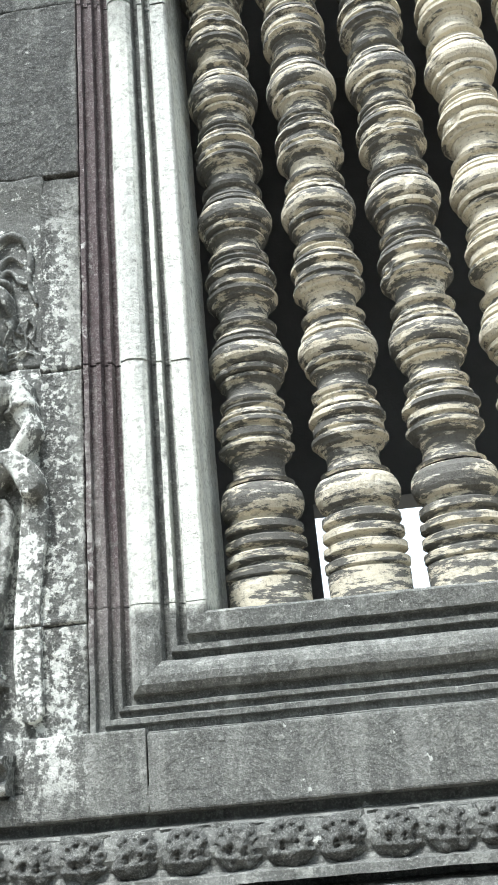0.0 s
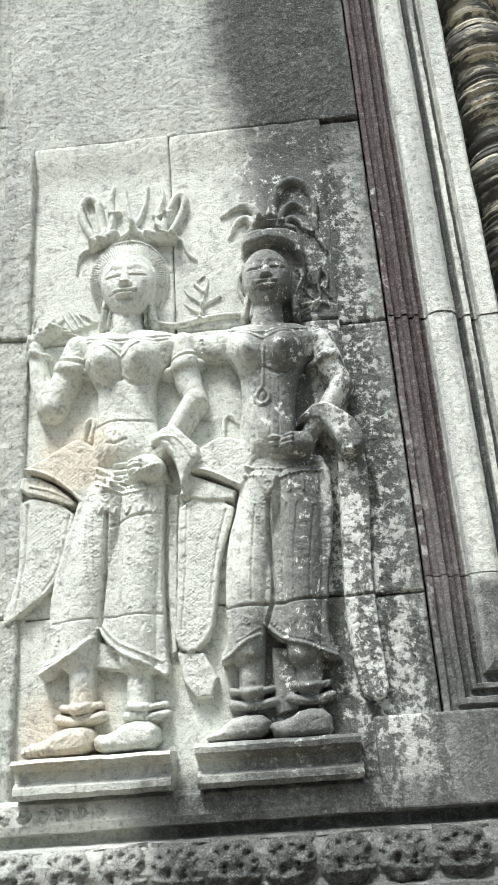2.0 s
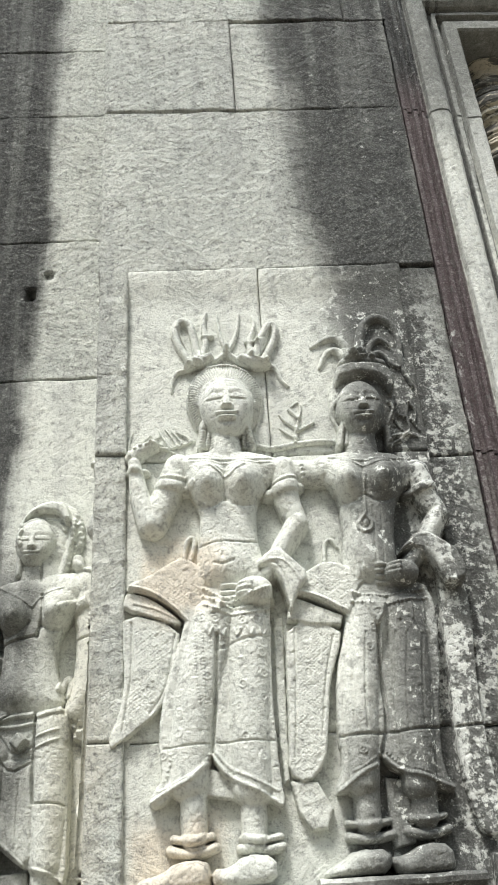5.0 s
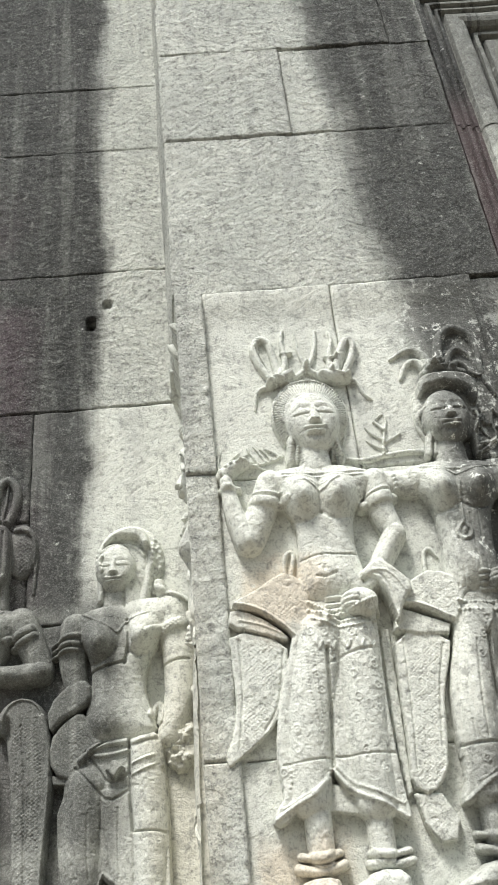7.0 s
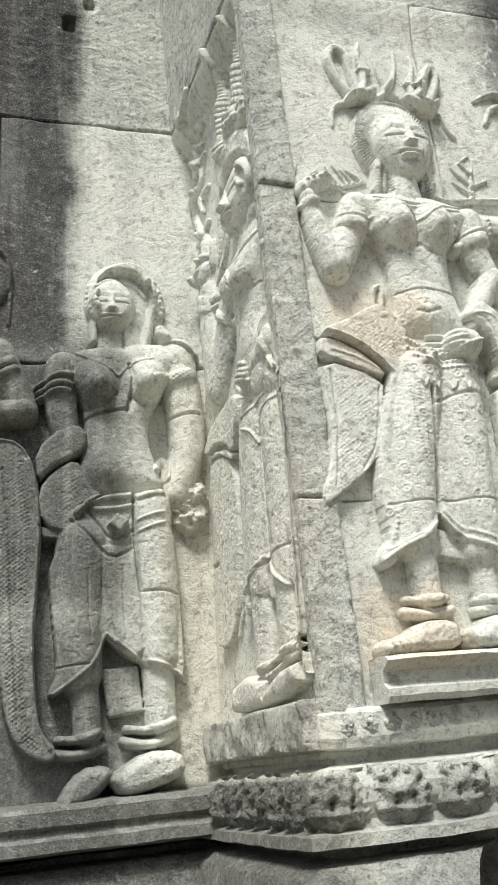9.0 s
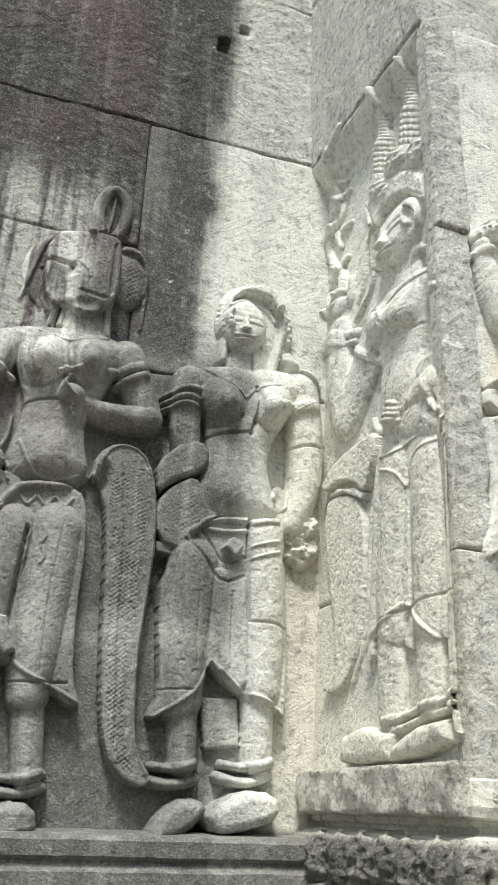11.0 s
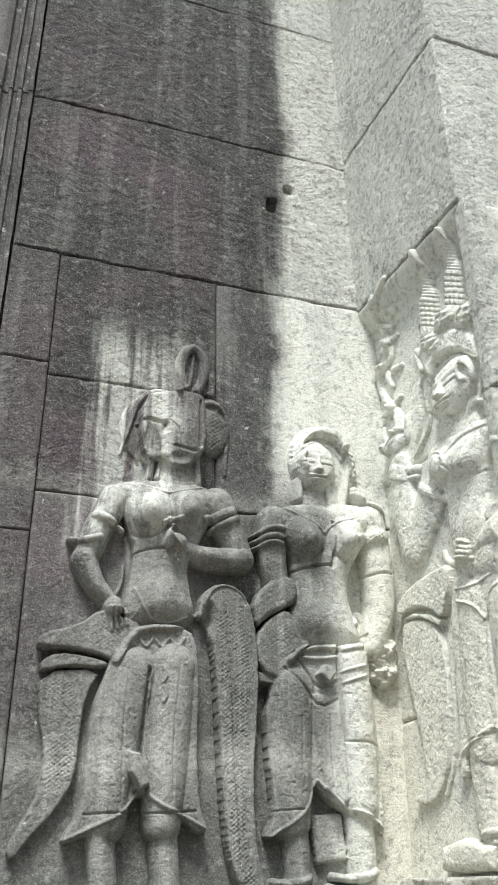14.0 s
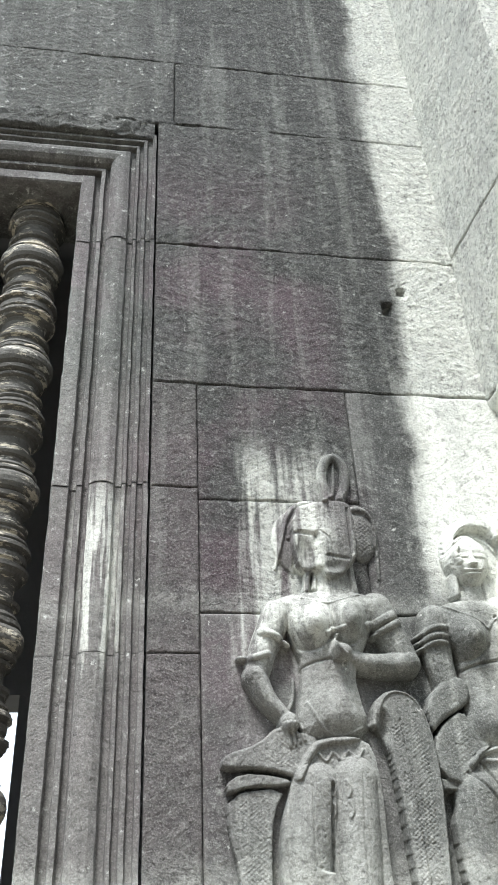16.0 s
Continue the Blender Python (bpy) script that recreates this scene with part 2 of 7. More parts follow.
def box_bm(x0, x1, y0, y1, z0, z1, bevel=0.0):
    bm = bmesh.new()
    bmesh.ops.create_cube(bm, size=1)
    for v in bm.verts:
        v.co = Vector(((x0 + x1) / 2 + v.co.x * (x1 - x0), (y0 + y1) / 2 + v.co.y * (y1 - y0), (z0 + z1) / 2 + v.co.z * (z1 - z0)))
    if bevel:
        bmesh.ops.bevel(bm, geom=bm.edges[:], offset=bevel, segments=2, affect="EDGES", profile=0.6)
    return bm


def value_noise(u, v, cell, seed):
    """Smooth random field on arrays of places."""
    rng = np.random.RandomState(seed)
    table = rng.rand(64, 64)
    a, b = u / cell, v / cell
    i, j = np.floor(a).astype(int), np.floor(b).astype(int)
    f, g = a - i, b - j
    f, g = f * f * (3 - 2 * f), g * g * (3 - 2 * g)
    t = lambda m, n: table[m % 64, n % 64]
    return (t(i, j) * (1 - f) + t(i + 1, j) * f) * (1 - g) + (t(i, j + 1) * (1 - f) + t(i + 1, j + 1) * f) * g - 0.5


def block_mesh(u0, u1, z0, z1, depth, rough, seed, step=0.012, wear=0.0032, pits=()):
    """A dressed block: front face in the plane d = 0 with worn edges and tool marks; local axes u, d (inwards), z."""
    nu, nz = max(3, int((u1 - u0) / step)), max(3, int((z1 - z0) / step))
    lines = lambda a, b, n: np.concatenate([[a, a + 0.0018, a + 0.0045], np.linspace(a + 0.008, b - 0.008, max(2, n - 4)), [b - 0.0045, b - 0.0018, b]])
    us, zs = lines(u0, u1, nu), lines(z0, z1, nz)
    nu, nz = len(us) - 1, len(zs) - 1
    U, Z = np.meshgrid(us, zs)
    edge = np.minimum(np.minimum(U - u0, u1 - U), np.minimum(Z - z0, z1 - Z))
    jag = value_noise(U, Z, 0.05, seed + 5) * 0.004
    D = 0.005 * np.clip(1 - (edge + jag) / wear, 0, 1) ** 1.3
    chip = np.clip(value_noise(U, Z, 0.035, seed + 7) - 0.18, 0, 1) / 0.32
    D += 0.005 * chip * np.clip(1 - edge / 0.012, 0, 1)
    D += rough * (0.45 * value_noise(U + 0.4 * Z, Z * 2.2 - 0.5 * U, 0.03, seed) + 0.55 * value_noise(U + 0.5 * Z, Z * 1.9 - 0.6 * U, 0.016, seed + 1) + 0.9 * value_noise(U, Z, 0.16, seed + 2))
    for pu, pz, ru, rz, deep in pits:
        D += deep * ((np.abs(U - pu) < ru) & (np.abs(Z - pz) < rz))
    verts = np.stack([U, D, Z], -1).reshape(-1, 3).tolist()
    w = nu + 1
    faces = [(r * w + c, r * w + c + 1, (r + 1) * w + c + 1, (r + 1) * w + c) for r in range(nz) for c in range(nu)]
    rim = [c for c in range(w)] + [r * w + nu for r in range(1, nz + 1)] + [nz * w + c for c in range(nu - 1, -1, -1)] + [r * w for r in range(nz - 1, 0, -1)]
    base = len(verts)
    verts += [(verts[k][0], depth, verts[k][2]) for k in rim]
    n = len(rim)
    faces += [(rim[(k + 1) % n], rim[k], base + k, base + (k + 1) % n) for k in range(n)]
    return verts, faces


def block(parent, frame_of, u0, u1, z0, z1, rough=0.004, seed=0, out=0.0, depth=0.25, step=0.008, material=None, pits=()):
    """frame_of maps (u, d, z) to the world; out: how far the block stands proud."""
    gap = 0.0008
    verts, faces = block_mesh(u0 + gap, u1 - gap, z0 + gap, z1 - gap, depth, rough, seed, step, pits=pits)
    verts = [frame_of(u, d - out, z) for u, d, z in verts]
    return link("block", mesh_from("block", verts, faces, material or STONE, True), parent)


def front_a(u, d, z):
    return (u, 1.60 + d, z)


def front_b(u, d, z):
    return (u, 2.045 + d, z)


def front_c(u, d, z):
    """The return between the two walls: u runs from the outer corner (0) to the inner one (0.445)."""
    return (-1.28 - 0.085 * u + d, 1.60 + u, z)


def worn(v, much=1.0):
    """A place on an old edge, off its true line by a millimetre or three."""
    v = Vector(v)
    return v + Vector(noise.noise_vector(v * 17)) * 0.0030 * much + Vector(noise.noise_vector(v * 75)) * 0.0016 * much


def worn_strip(name, sections, material, parent, step=0.012, much=1.0):
    """Skins a row of like sections, with the stretches between cut fine and worn."""
    rows = []
    for a, b in zip(sections, sections[1:]):
        count = max(1, int(max((Vector(p) - Vector(q)).length for p, q in zip(a, b)) / step))
        count = min(count, 260)
        rows += [[worn(Vector(p).lerp(Vector(q), k / count), much) for p, q in zip(a, b)] for k in range(count)]
    rows.append([worn(p, much) for p in sections[-1]])
    n = len(sections[0])
    verts = [v for row in rows for v in row]
    faces = [(k * n + i, (k + 1) * n + i, (k + 1) * n + i + 1, k * n + i + 1) for k in range(len(rows) - 1) for i in range(n - 1)]
    return link(name, mesh_from(name, verts, faces, material), parent)


def sweep(points, profile, material, name, parent):
    """Sweeps a profile of (out, up) along a path; points: (corner, outward, upward) triples at the mitres."""
    return worn_strip(name, [[Vector(q) + Vector(o) * a + Vector(w) * b for a, b in profile] for q, o, w in points], material, parent, 0.014, 0.6)


# ---- the large structure ----
ground = part("ground", box_bm(-60, 60, -60, 60, -0.3, 0.0), EARTH)
tagged(ground, "bare trodden earth ground before the temple wall", "ground", kind="structure")

wall_a = holder("wall_south", "weathered sandstone block wall, pale with black lichen crust", "wall", "structure")
wall_b = holder("wall_recess", "dark crusted sandstone block wall in the recess", "wall", "structure")
wall_c = holder("wall_return", "pale sandstone return wall between two facades", "wall", "structure")

def runout(z):
    """The niches run out to the wall's face in a soft slope below the upper course."""
    t = min(1.0, max(0.0, (z - 2.88) / 0.10))
    return 1.0 - t * t * (3 - 2 * t)


def front_panel(u, d, z):
    return front_a(u, d - 0.014 * (1.0 - runout(z)), z)


# wall A, between outer corner and window frame: courses and their upright joints
for k, (x0, x1, z0, z1, r, o) in enumerate([
    (-1.225, -0.61, 1.655, 1.955, 0.002, -0.012), (-1.225, -0.59, 1.955, 2.50, 0.002, -0.012),
    (-1.225, -0.921, 2.50, 2.985, 0.002, -0.012), (-0.921, -0.59, 2.50, 2.985, 0.002, -0.012),
    (-1.28, -1.215, 1.655, 1.957, 0.008, 0.004), (-1.28, -1.215, 1.957, 2.512, 0.008, 0.0), (-1.28, -1.215, 2.512, 2.985, 0.008, 0.008),
    (-0.62, -0.508, 1.74, 1.95, 0.004, -0.006), (-0.60, -0.508, 1.95, 2.48, 0.004, -0.004), (-0.60, -0.508, 2.48, 2.975, 0.004, -0.003),
    (-1.28, -0.508, 2.98, 3.51, 0.004, 0.001),
    (-1.28, -0.943, 3.51, 3.87, 0.005, 0.004), (-0.943, -0.508, 3.51, 3.865, 0.006, 0.0),
    (-1.28, -0.62, 3.87, 4.42, 0.005, 0.004), (-0.62, -0.50, 3.865, 4.42, 0.005, 0.0),
    (-1.28, -0.75, 4.42, 6.2, 0.005, 0.0), (-0.75, 0.1, 4.42, 6.2, 0.005, 0.0), (0.1, 0.9, 4.42, 6.2, 0.005, 0.0),
    (-0.50, 0.35, 4.10, 4.42, 0.004, 0.0), (0.35, 1.5, 4.10, 4.42, 0.004, 0.0),
]):
    block(wall_a, front_panel if o == -0.012 else front_a, x0, x1, z0, z1, r, 10 + k, o, 0.035 if x1 == -1.215 else 0.22, material=PANEL if o == -0.012 else STONE)
part("masonry", box_bm(-1.20, -0.50, 1.79, 2.6, 0.0, 6.2), INNER, wall_a)
part("masonry", box_bm(-0.50, 1.5, 1.80, 2.1, 4.06, 6.2), INNER, wall_a)
part("masonry", box_bm(-0.50, 1.5, 1.70, 2.1, 0.0, 1.90), INNER, wall_a)
part("masonry", box_bm(0.95, 3.0, 1.605, 2.1, 0.0, 6.2), STONE, wall_a)

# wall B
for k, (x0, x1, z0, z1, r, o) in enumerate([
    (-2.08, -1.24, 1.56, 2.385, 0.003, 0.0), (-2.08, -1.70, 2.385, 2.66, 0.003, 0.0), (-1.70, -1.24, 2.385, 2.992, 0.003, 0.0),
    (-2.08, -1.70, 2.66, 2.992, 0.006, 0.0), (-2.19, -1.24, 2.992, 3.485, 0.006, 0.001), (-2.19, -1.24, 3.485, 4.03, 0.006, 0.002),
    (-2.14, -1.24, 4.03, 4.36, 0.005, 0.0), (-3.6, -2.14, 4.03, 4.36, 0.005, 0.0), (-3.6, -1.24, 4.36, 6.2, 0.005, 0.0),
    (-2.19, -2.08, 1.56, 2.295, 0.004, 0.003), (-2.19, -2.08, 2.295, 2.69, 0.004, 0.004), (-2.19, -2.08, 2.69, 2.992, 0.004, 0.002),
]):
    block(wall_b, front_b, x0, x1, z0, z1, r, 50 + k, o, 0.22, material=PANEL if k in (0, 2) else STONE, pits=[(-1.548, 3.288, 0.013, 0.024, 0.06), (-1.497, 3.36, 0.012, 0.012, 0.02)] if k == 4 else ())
part("masonry", box_bm(-2.19, -1.20, 2.26, 2.6, 0.0, 6.2), INNER, wall_b)
part("masonry", box_bm(-3.6, -2.19, 2.26, 2.6, 4.0, 6.2), INNER, wall_b)
part("masonry", box_bm(-3.6, -2.19, 2.10, 2.6, 0.0, 1.80), INNER, wall_b)
part("masonry", box_bm(-5.0, -3.4, 2.045, 2.6, 0.0, 6.2), STONE, wall_b)

# the return, with a niche that is cut deeper towards its top
def front_niche(u, d, z):
    t = min(1.0, max(0.0, (z - 2.905) / 0.075))
    return front_c(u, d + min(0.042, 0.038 + 0.034 * (z - 2.6)) * (1.0 - t * t * (3 - 2 * t)), z)


for k, (u0, u1, z0, z1, r, o) in enumerate([
    (0.012, 0.46, 1.60, 1.96, 0.002, 0.0), (0.012, 0.46, 1.96, 2.49, 0.002, 0.0), (0.012, 0.46, 2.49, 2.985, 0.002, 0.0),
    (0.0, 0.46, 2.985, 3.51, 0.004, 0.003), (0.0, 0.46, 3.51, 4.1, 0.005, 0.004), (0.0, 0.46, 4.1, 6.2, 0.005, 0.0),
]):
    block(wall_c, front_niche if z1 < 3.0 else front_c, u0, u1, z0, z1, r, 80 + k, o, 0.06, material=PANEL if z1 < 3.0 else STONE)
block(wall_c, front_c, -0.01, 0.43, 1.612, 1.678, 0.012, 95, 0.03, 0.06)

# ---- base mouldings, swept along both walls ----
base = holder("base_moulding", "dark weathered sandstone base moulding with lotus garland", "moulding", "structure")
S = 0.7071
PATH_A = [((1.7, 1.60, 0), (0, -1, 0), (0, 0, 1)), ((-1.28, 1.60, 0), (-1, -1, 0), (0, 0, 1)), ((-1.318, 2.08, 0), (-1, 0, 0), (0, 0, 1))]
PATH_B = [((-1.29, 2.045, 0), (0, -1, 0), (0, 0, 1)), ((-3.8, 2.045, 0), (0, -1, 0), (0, 0, 1))]
COURSE_A = [(-0.06, 1.662), (0.006, 1.662), (0.013, 1.655), (0.015, 1.625), (0.011, 1.613), (-0.014, 1.609), (-0.014, 1.594), (0.012, 1.589),
            (0.026, 1.582), (0.036, 1.566), (0.038, 1.548), (0.030, 1.528), (0.034, 1.518), (0.052, 1.514), (0.054, 1.500), (0.0, 1.494)]
COURSE_B = [(-0.06, 1.580), (0.03, 1.578), (0.082, 1.572), (0.088, 1.566), (0.086, 1.545), (0.076, 1.538), (0.080, 1.530), (0.092, 1.525), (0.092, 1.508), (0.03, 1.500)]
LOWER = [(0.0, 1.494), (0.0, 1.484), (0.045, 1.480), (0.062, 1.468), (0.075, 1.44), (0.098, 1.425), (0.10, 1.395), (0.08, 1.385), (0.08, 1.34), (0.14, 1.32), (0.14, 1.25), (0.12, 1.23), (0.12, 0.9), (0.2, 0.88), (0.2, 0.5), (0.3, 0.48), (0.3, -0.05)]
sweep(PATH_A, COURSE_A, MOULDED, "course", base)
sweep(PATH_B, COURSE_B, MOULDED, "course", base)
# the lower course is broken away in one place
sweep([((1.7, 1.60, 0), (0, -1, 0), (0, 0, 1)), ((-0.86, 1.60, 0), (0, -1, 0), (0, 0, 1))], LOWER, STONE, "lower_course", base)
sweep([((-1.06, 1.60, 0), (-1.0, -1, 0), (0, 0, 1)), ((-1.28, 1.60, 0), (-1, -1, 0), (0, 0, 1)), ((-1.318, 2.08, 0), (-1, -0.5, 0), (0, 0, 1))], LOWER, STONE, "lower_course", base)
sweep([((-1.29, 2.075, 0), (0, -1, 0), (0, 0, 1)), ((-3.8, 2.075, 0), (0, -1, 0), (0, 0, 1))], [(o + 0.03, z) for o, z in LOWER], STONE, "lower_course", base)
part("rubble_core", box_bm(-1.2, -0.8, 1.72, 2.0, 0.0, 1.52), STONE, base)

# plain course under the window frame, and the plinth band
part("course_block", box_bm(-0.62, -0.402, 1.583, 1.8, 1.615, 1.752, 0.004), MOULDED, wall_a)
part("course_block", box_bm(-0.400, 0.62, 1.582, 1.8, 1.615, 1.742, 0.004), MOULDED, wall_a)
part("course_block", box_bm(0.622, 2.0, 1.583, 1.8, 1.615, 1.742, 0.004), MOULDED, wall_a)


def pedestal(x0, x1, z0, z1, y, out, label):
    """A low moulded foot block under a figure."""
    rim = [(0.0, out), (0.008, out + 0.006), (0.018, out + 0.006), (0.026, out - 0.006), (0.040, out - 0.004), (0.052, out + 0.018), (z1 - z0 - 0.006, out + 0.020), (z1 - z0, out + 0.012), (z1 - z0, -0.03)]
    sections = [[(x, y - o * grow + (0.03 if not grow else 0), z0 + dz) for dz, o in rim] for x, grow in ((x0, 0.0), (x0, 1.0), (x1, 1.0), (x1, 0.0))]
    ob = worn_strip("pedestal", sections, MOULDED, None, 0.008, 0.5)
    return tagged(ob, label, "pedestal", "figure pedestals")


pedestal(-1.20, -0.945, 1.662, 1.722, 1.612, 0.046, "pale moulded stone pedestal under the carved figure")
pedestal(-0.905, -0.645, 1.662, 1.728, 1.612, 0.046, "dark moulded stone pedestal under the carved figure")


def lotus_mesh(seed):
    """One worn lotus bud of the garland: a bulb with drooping petals and drilled pits."""
    nu, nv = 26, 26
    pits = [(0.78 * math.cos(radians(a)), -0.05 + 0.72 * math.sin(radians(a)), 0.11) for a in range(-10, 200, 30)]
    pits += [(-0.28, 0.0, 0.09), (-0.28, -0.22, 0.09), (0.30, 0.0, 0.09), (0.30, -0.22, 0.09)]
    verts, faces = [], []
    for j in range(nv + 1):
        for i in range(nu + 1):
            u, v = i / nu * 2 - 1, j / nv * 2 - 1
            q = min(1.0, u * u * 0.95 + v * v * 0.85)
            h = 0.030 * (1 - q) ** 0.45 + 0.009 * noise.noise(Vector((u * 2.2 + seed, v * 2.2, seed)))
            h += 0.004 * math.exp(-((v + 0.35) / 0.12) ** 2)
            for a, b, r in pits:
                h -= 0.010 * math.exp(-((u - a) ** 2 + (v - b) ** 2) / r ** 2)
            verts.append((u * 0.043, 0.012 - h, v * 0.037))
    w = nu + 1
    for j in range(nv):
        for i in range(nu):
            faces.append((j * w + i, j * w + i + 1, (j + 1) * w + i + 1, (j + 1) * w + i))
    return mesh_from("lotus_bud", verts, faces, STONE, True)


BUDS = [lotus_mesh(2.7 * k) for k in range(4)]
for k in range(31):
    ob = link("lotus_bud", BUDS[(k * 7) % 4], base)
    ob.matrix_basis = pose(-1.285 + 0.086 * k, 1.566, 1.551, 6 * math.sin(k * 2.3), 5 * math.sin(k * 1.7), 0)
for k in range(6):
    ob = link("lotus_bud", BUDS[(k * 5) % 4], base)
    ob.matrix_basis = pose(-1.318 - 0.005 * k, 1.63 + 0.062 * k, 1.551, 5 * math.sin(k * 2.1), 14, -85) @ Matrix.Diagonal((0.72, 1, 1, 1))

# worn rosettes on the plinth band under the first figure
for k in range(7):
    ob = link("rosette", BUDS[k % 4], base)
    ob.matrix_basis = pose(-1.25 + 0.031 * k, 1.588, 1.638, 0, 20 * k, 0) @ Matrix.Diagonal((0.34, 0.28, 0.38, 1))

# unseen walls added behind the camera to block light from the low sky
sky_walls = holder("courtyard_wall", "plain grey unseen wall added behind the camera to block low sky light", "wall", "structure")
part("masonry", box_bm(-14, 14, -9.4, -9.0, 0, 7.5), INNER, sky_walls)
part("masonry", box_bm(13.6, 14, -9.0, 2.0, 0, 7.5), INNER, sky_walls)

# ---- the windows ----
# frame profile: from the wall inwards; first the inset across the frame, then its depth behind the wall plane
MOULD = [(0.0, 0.06), (0.0, 0.004), (0.010, 0.004), (0.012, 0.016), (0.024, 0.016), (0.027, 0.006), (0.036, 0.006), (0.039, 0.022), (0.048, 0.022),
         (0.051, 0.012), (0.058, 0.012), (0.061, 0.030), (0.074, 0.030), (0.078, 0.014), (0.092, 0.006), (0.106, 0.005), (0.122, 0.010), (0.132, 0.022),
         (0.136, 0.045), (0.146, 0.045), (0.149, 0.030), (0.160, 0.030), (0.163, 0.055), (0.176, 0.055), (0.180, 0.036), (0.214, 0.034), (0.219, 0.040), (0.235, 0.26)]


def window_frame(parent, x_out, side, z_low, z_high, x_far, y, joints):
    """Mouldings round an opening: one jamb, sill and head; side +1 where the opening lies towards +x."""
    pts = [((x_far, y, z_low), (0, 0, 1)), ((x_out, y, z_low), (side, 0, 1)), ((x_out, y, z_high), (side, 0, -1)), ((x_far, y, z_high), (0, 0, -1))]
    ends = []
    for q, inward in pts:
        ends.append([Vector((q[0] + inward[0] * a, q[1] + d, q[2] + inward[1 + 1] * a)) for a, d in MOULD])
    pieces = [("sill", ends[0], ends[1]), ("lintel", ends[2], ends[3])]
    levels = [z for z in joints] + [None]
    low = ends[1]
    for k, level in enumerate(levels):
        if level is None:
            high = ends[2]
        else:
            high = [Vector((a.x, a.y, level - 0.0012)) for a in ends[1]]
        pieces.append(("jamb", low, high))
        if level is not None:
            pieces.append(("joint", *([Vector((a.x, a.y + 0.007, level + dz)) for a in high] for dz in (-0.012, 0.012))))
        low = [Vector((a.x, a.y + 0.002 * (-1) ** k, a.z + 0.0024)) for a in high]
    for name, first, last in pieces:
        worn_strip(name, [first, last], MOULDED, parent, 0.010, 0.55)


window_a = holder("window_1", "stone window with moulded frame and turned balusters", "window", "structure")
window_frame(window_a, -0.505, 1, 1.735, 4.08, 1.2, 1.597, (1.975, 2.485, 2.975, 3.5))
window_b = holder("window_2", "dark stone window with moulded frame", "window", "structure")
window_frame(window_b, -2.195, -1, 1.60, 3.965, -3.6, 2.042, (2.30, 2.70, 3.03, 3.5))


FOOT = ((0.0, 0.95), (0.060, 0.96), (0.064, 0.90))
RINGS = ((0.064, 0.90), (0.068, 0.99), (0.080, 1.0), (0.086, 0.84), (0.092, 0.84), (0.096, 0.98), (0.108, 0.98), (0.114, 0.82), (0.120, 0.82), (0.124, 0.97), (0.136, 0.97), (0.142, 0.80),
         (0.148, 0.80), (0.152, 0.94), (0.164, 0.94), (0.170, 0.78), (0.178, 0.80), (0.184, 0.93), (0.196, 1.0), (0.210, 1.03), (0.224, 1.0), (0.234, 0.92), (0.238, 0.80))
DISCS = ((0.002, 0.80), (0.010, 0.84), (0.014, 0.72), (0.022, 0.66), (0.040, 0.63), (0.058, 0.66), (0.064, 0.72), (0.068, 0.72), (0.072, 0.82), (0.078, 0.84), (0.084, 0.94), (0.092, 0.95), (0.097, 0.83),
         (0.104, 0.80), (0.108, 0.87), (0.122, 0.88), (0.126, 0.80), (0.132, 0.83), (0.137, 0.96), (0.146, 0.95), (0.154, 0.82), (0.158, 0.86), (0.164, 0.85), (0.168, 0.74), (0.176, 0.70), (0.182, 0.76), (0.188, 0.74))
TORUS = ((0.002, 0.80), (0.009, 0.82), (0.014, 0.70), (0.024, 0.64), (0.042, 0.63), (0.052, 0.68), (0.057, 0.78), (0.064, 0.79), (0.068, 0.72), (0.073, 0.88), (0.082, 0.90), (0.087, 0.84), (0.094, 0.95),
         (0.104, 1.01), (0.116, 1.03), (0.128, 1.01), (0.137, 0.94), (0.141, 0.84), (0.146, 0.91), (0.155, 0.90), (0.160, 0.78), (0.165, 0.82), (0.171, 0.80), (0.176, 0.71), (0.188, 0.70))


def turned(name, rings, radius, seed):
    """A turned piece: rings of (height, share of the radius), chipped and a little out of true."""
    seg = 48
    verts, faces = [], []
    for z, r in rings:
        for s in range(seg):
            a = 2 * math.pi * s / seg
            c, d = math.cos(a), math.sin(a)
            chip = max(0.0, noise.noise(Vector((c * 2.5 + seed, d * 2.5, z * 16))) - 0.32) * 0.20 if r > 0.85 else 0.0
            k = radius * (r - chip + 0.012 * noise.noise(Vector((c * 1.4, d * 1.4 + seed, z * 30))))
            verts.append((k * c, k * d, z + 0.0012 * noise.noise(Vector((c + seed, d, z * 9)))))
    for k in range(len(rings) - 1):
        for s in range(seg):
            t = (s + 1) % seg
            faces.append((k * seg + s, k * seg + t, (k + 1) * seg + t, (k + 1) * seg + s))
    return mesh_from(name, verts, faces, TURNED)


def baluster_parts(height, radius, seed):
    """Foot drum, ringed foot and the shaft, whose discs and swellings take turns."""
    shaft, z, k = [], 0.276, 0
    while z < height - 0.1:
        shaft += [(z + dz, r) for dz, r in (DISCS, TORUS)[k % 2]]
        z, k = z + 0.191, k + 1
    shaft.append((height, 0.9))
    stretch = lambda row: [(1.155 * z, r) for z, r in row]
    return [turned("drum", stretch(FOOT), radius, seed), turned("ringed_foot", stretch(RINGS), radius, seed), turned("shaft", shaft, radius, seed)]


def baluster(parts, m, label, group):
    ob = holder("baluster", label, "baluster", "", group)
    for me in parts:
        link(me.name.split(".")[0], me, ob)
    ob.matrix_basis = m


SETS = [baluster_parts(1.93, 0.090, 3.7 * k) for k in range(3)]
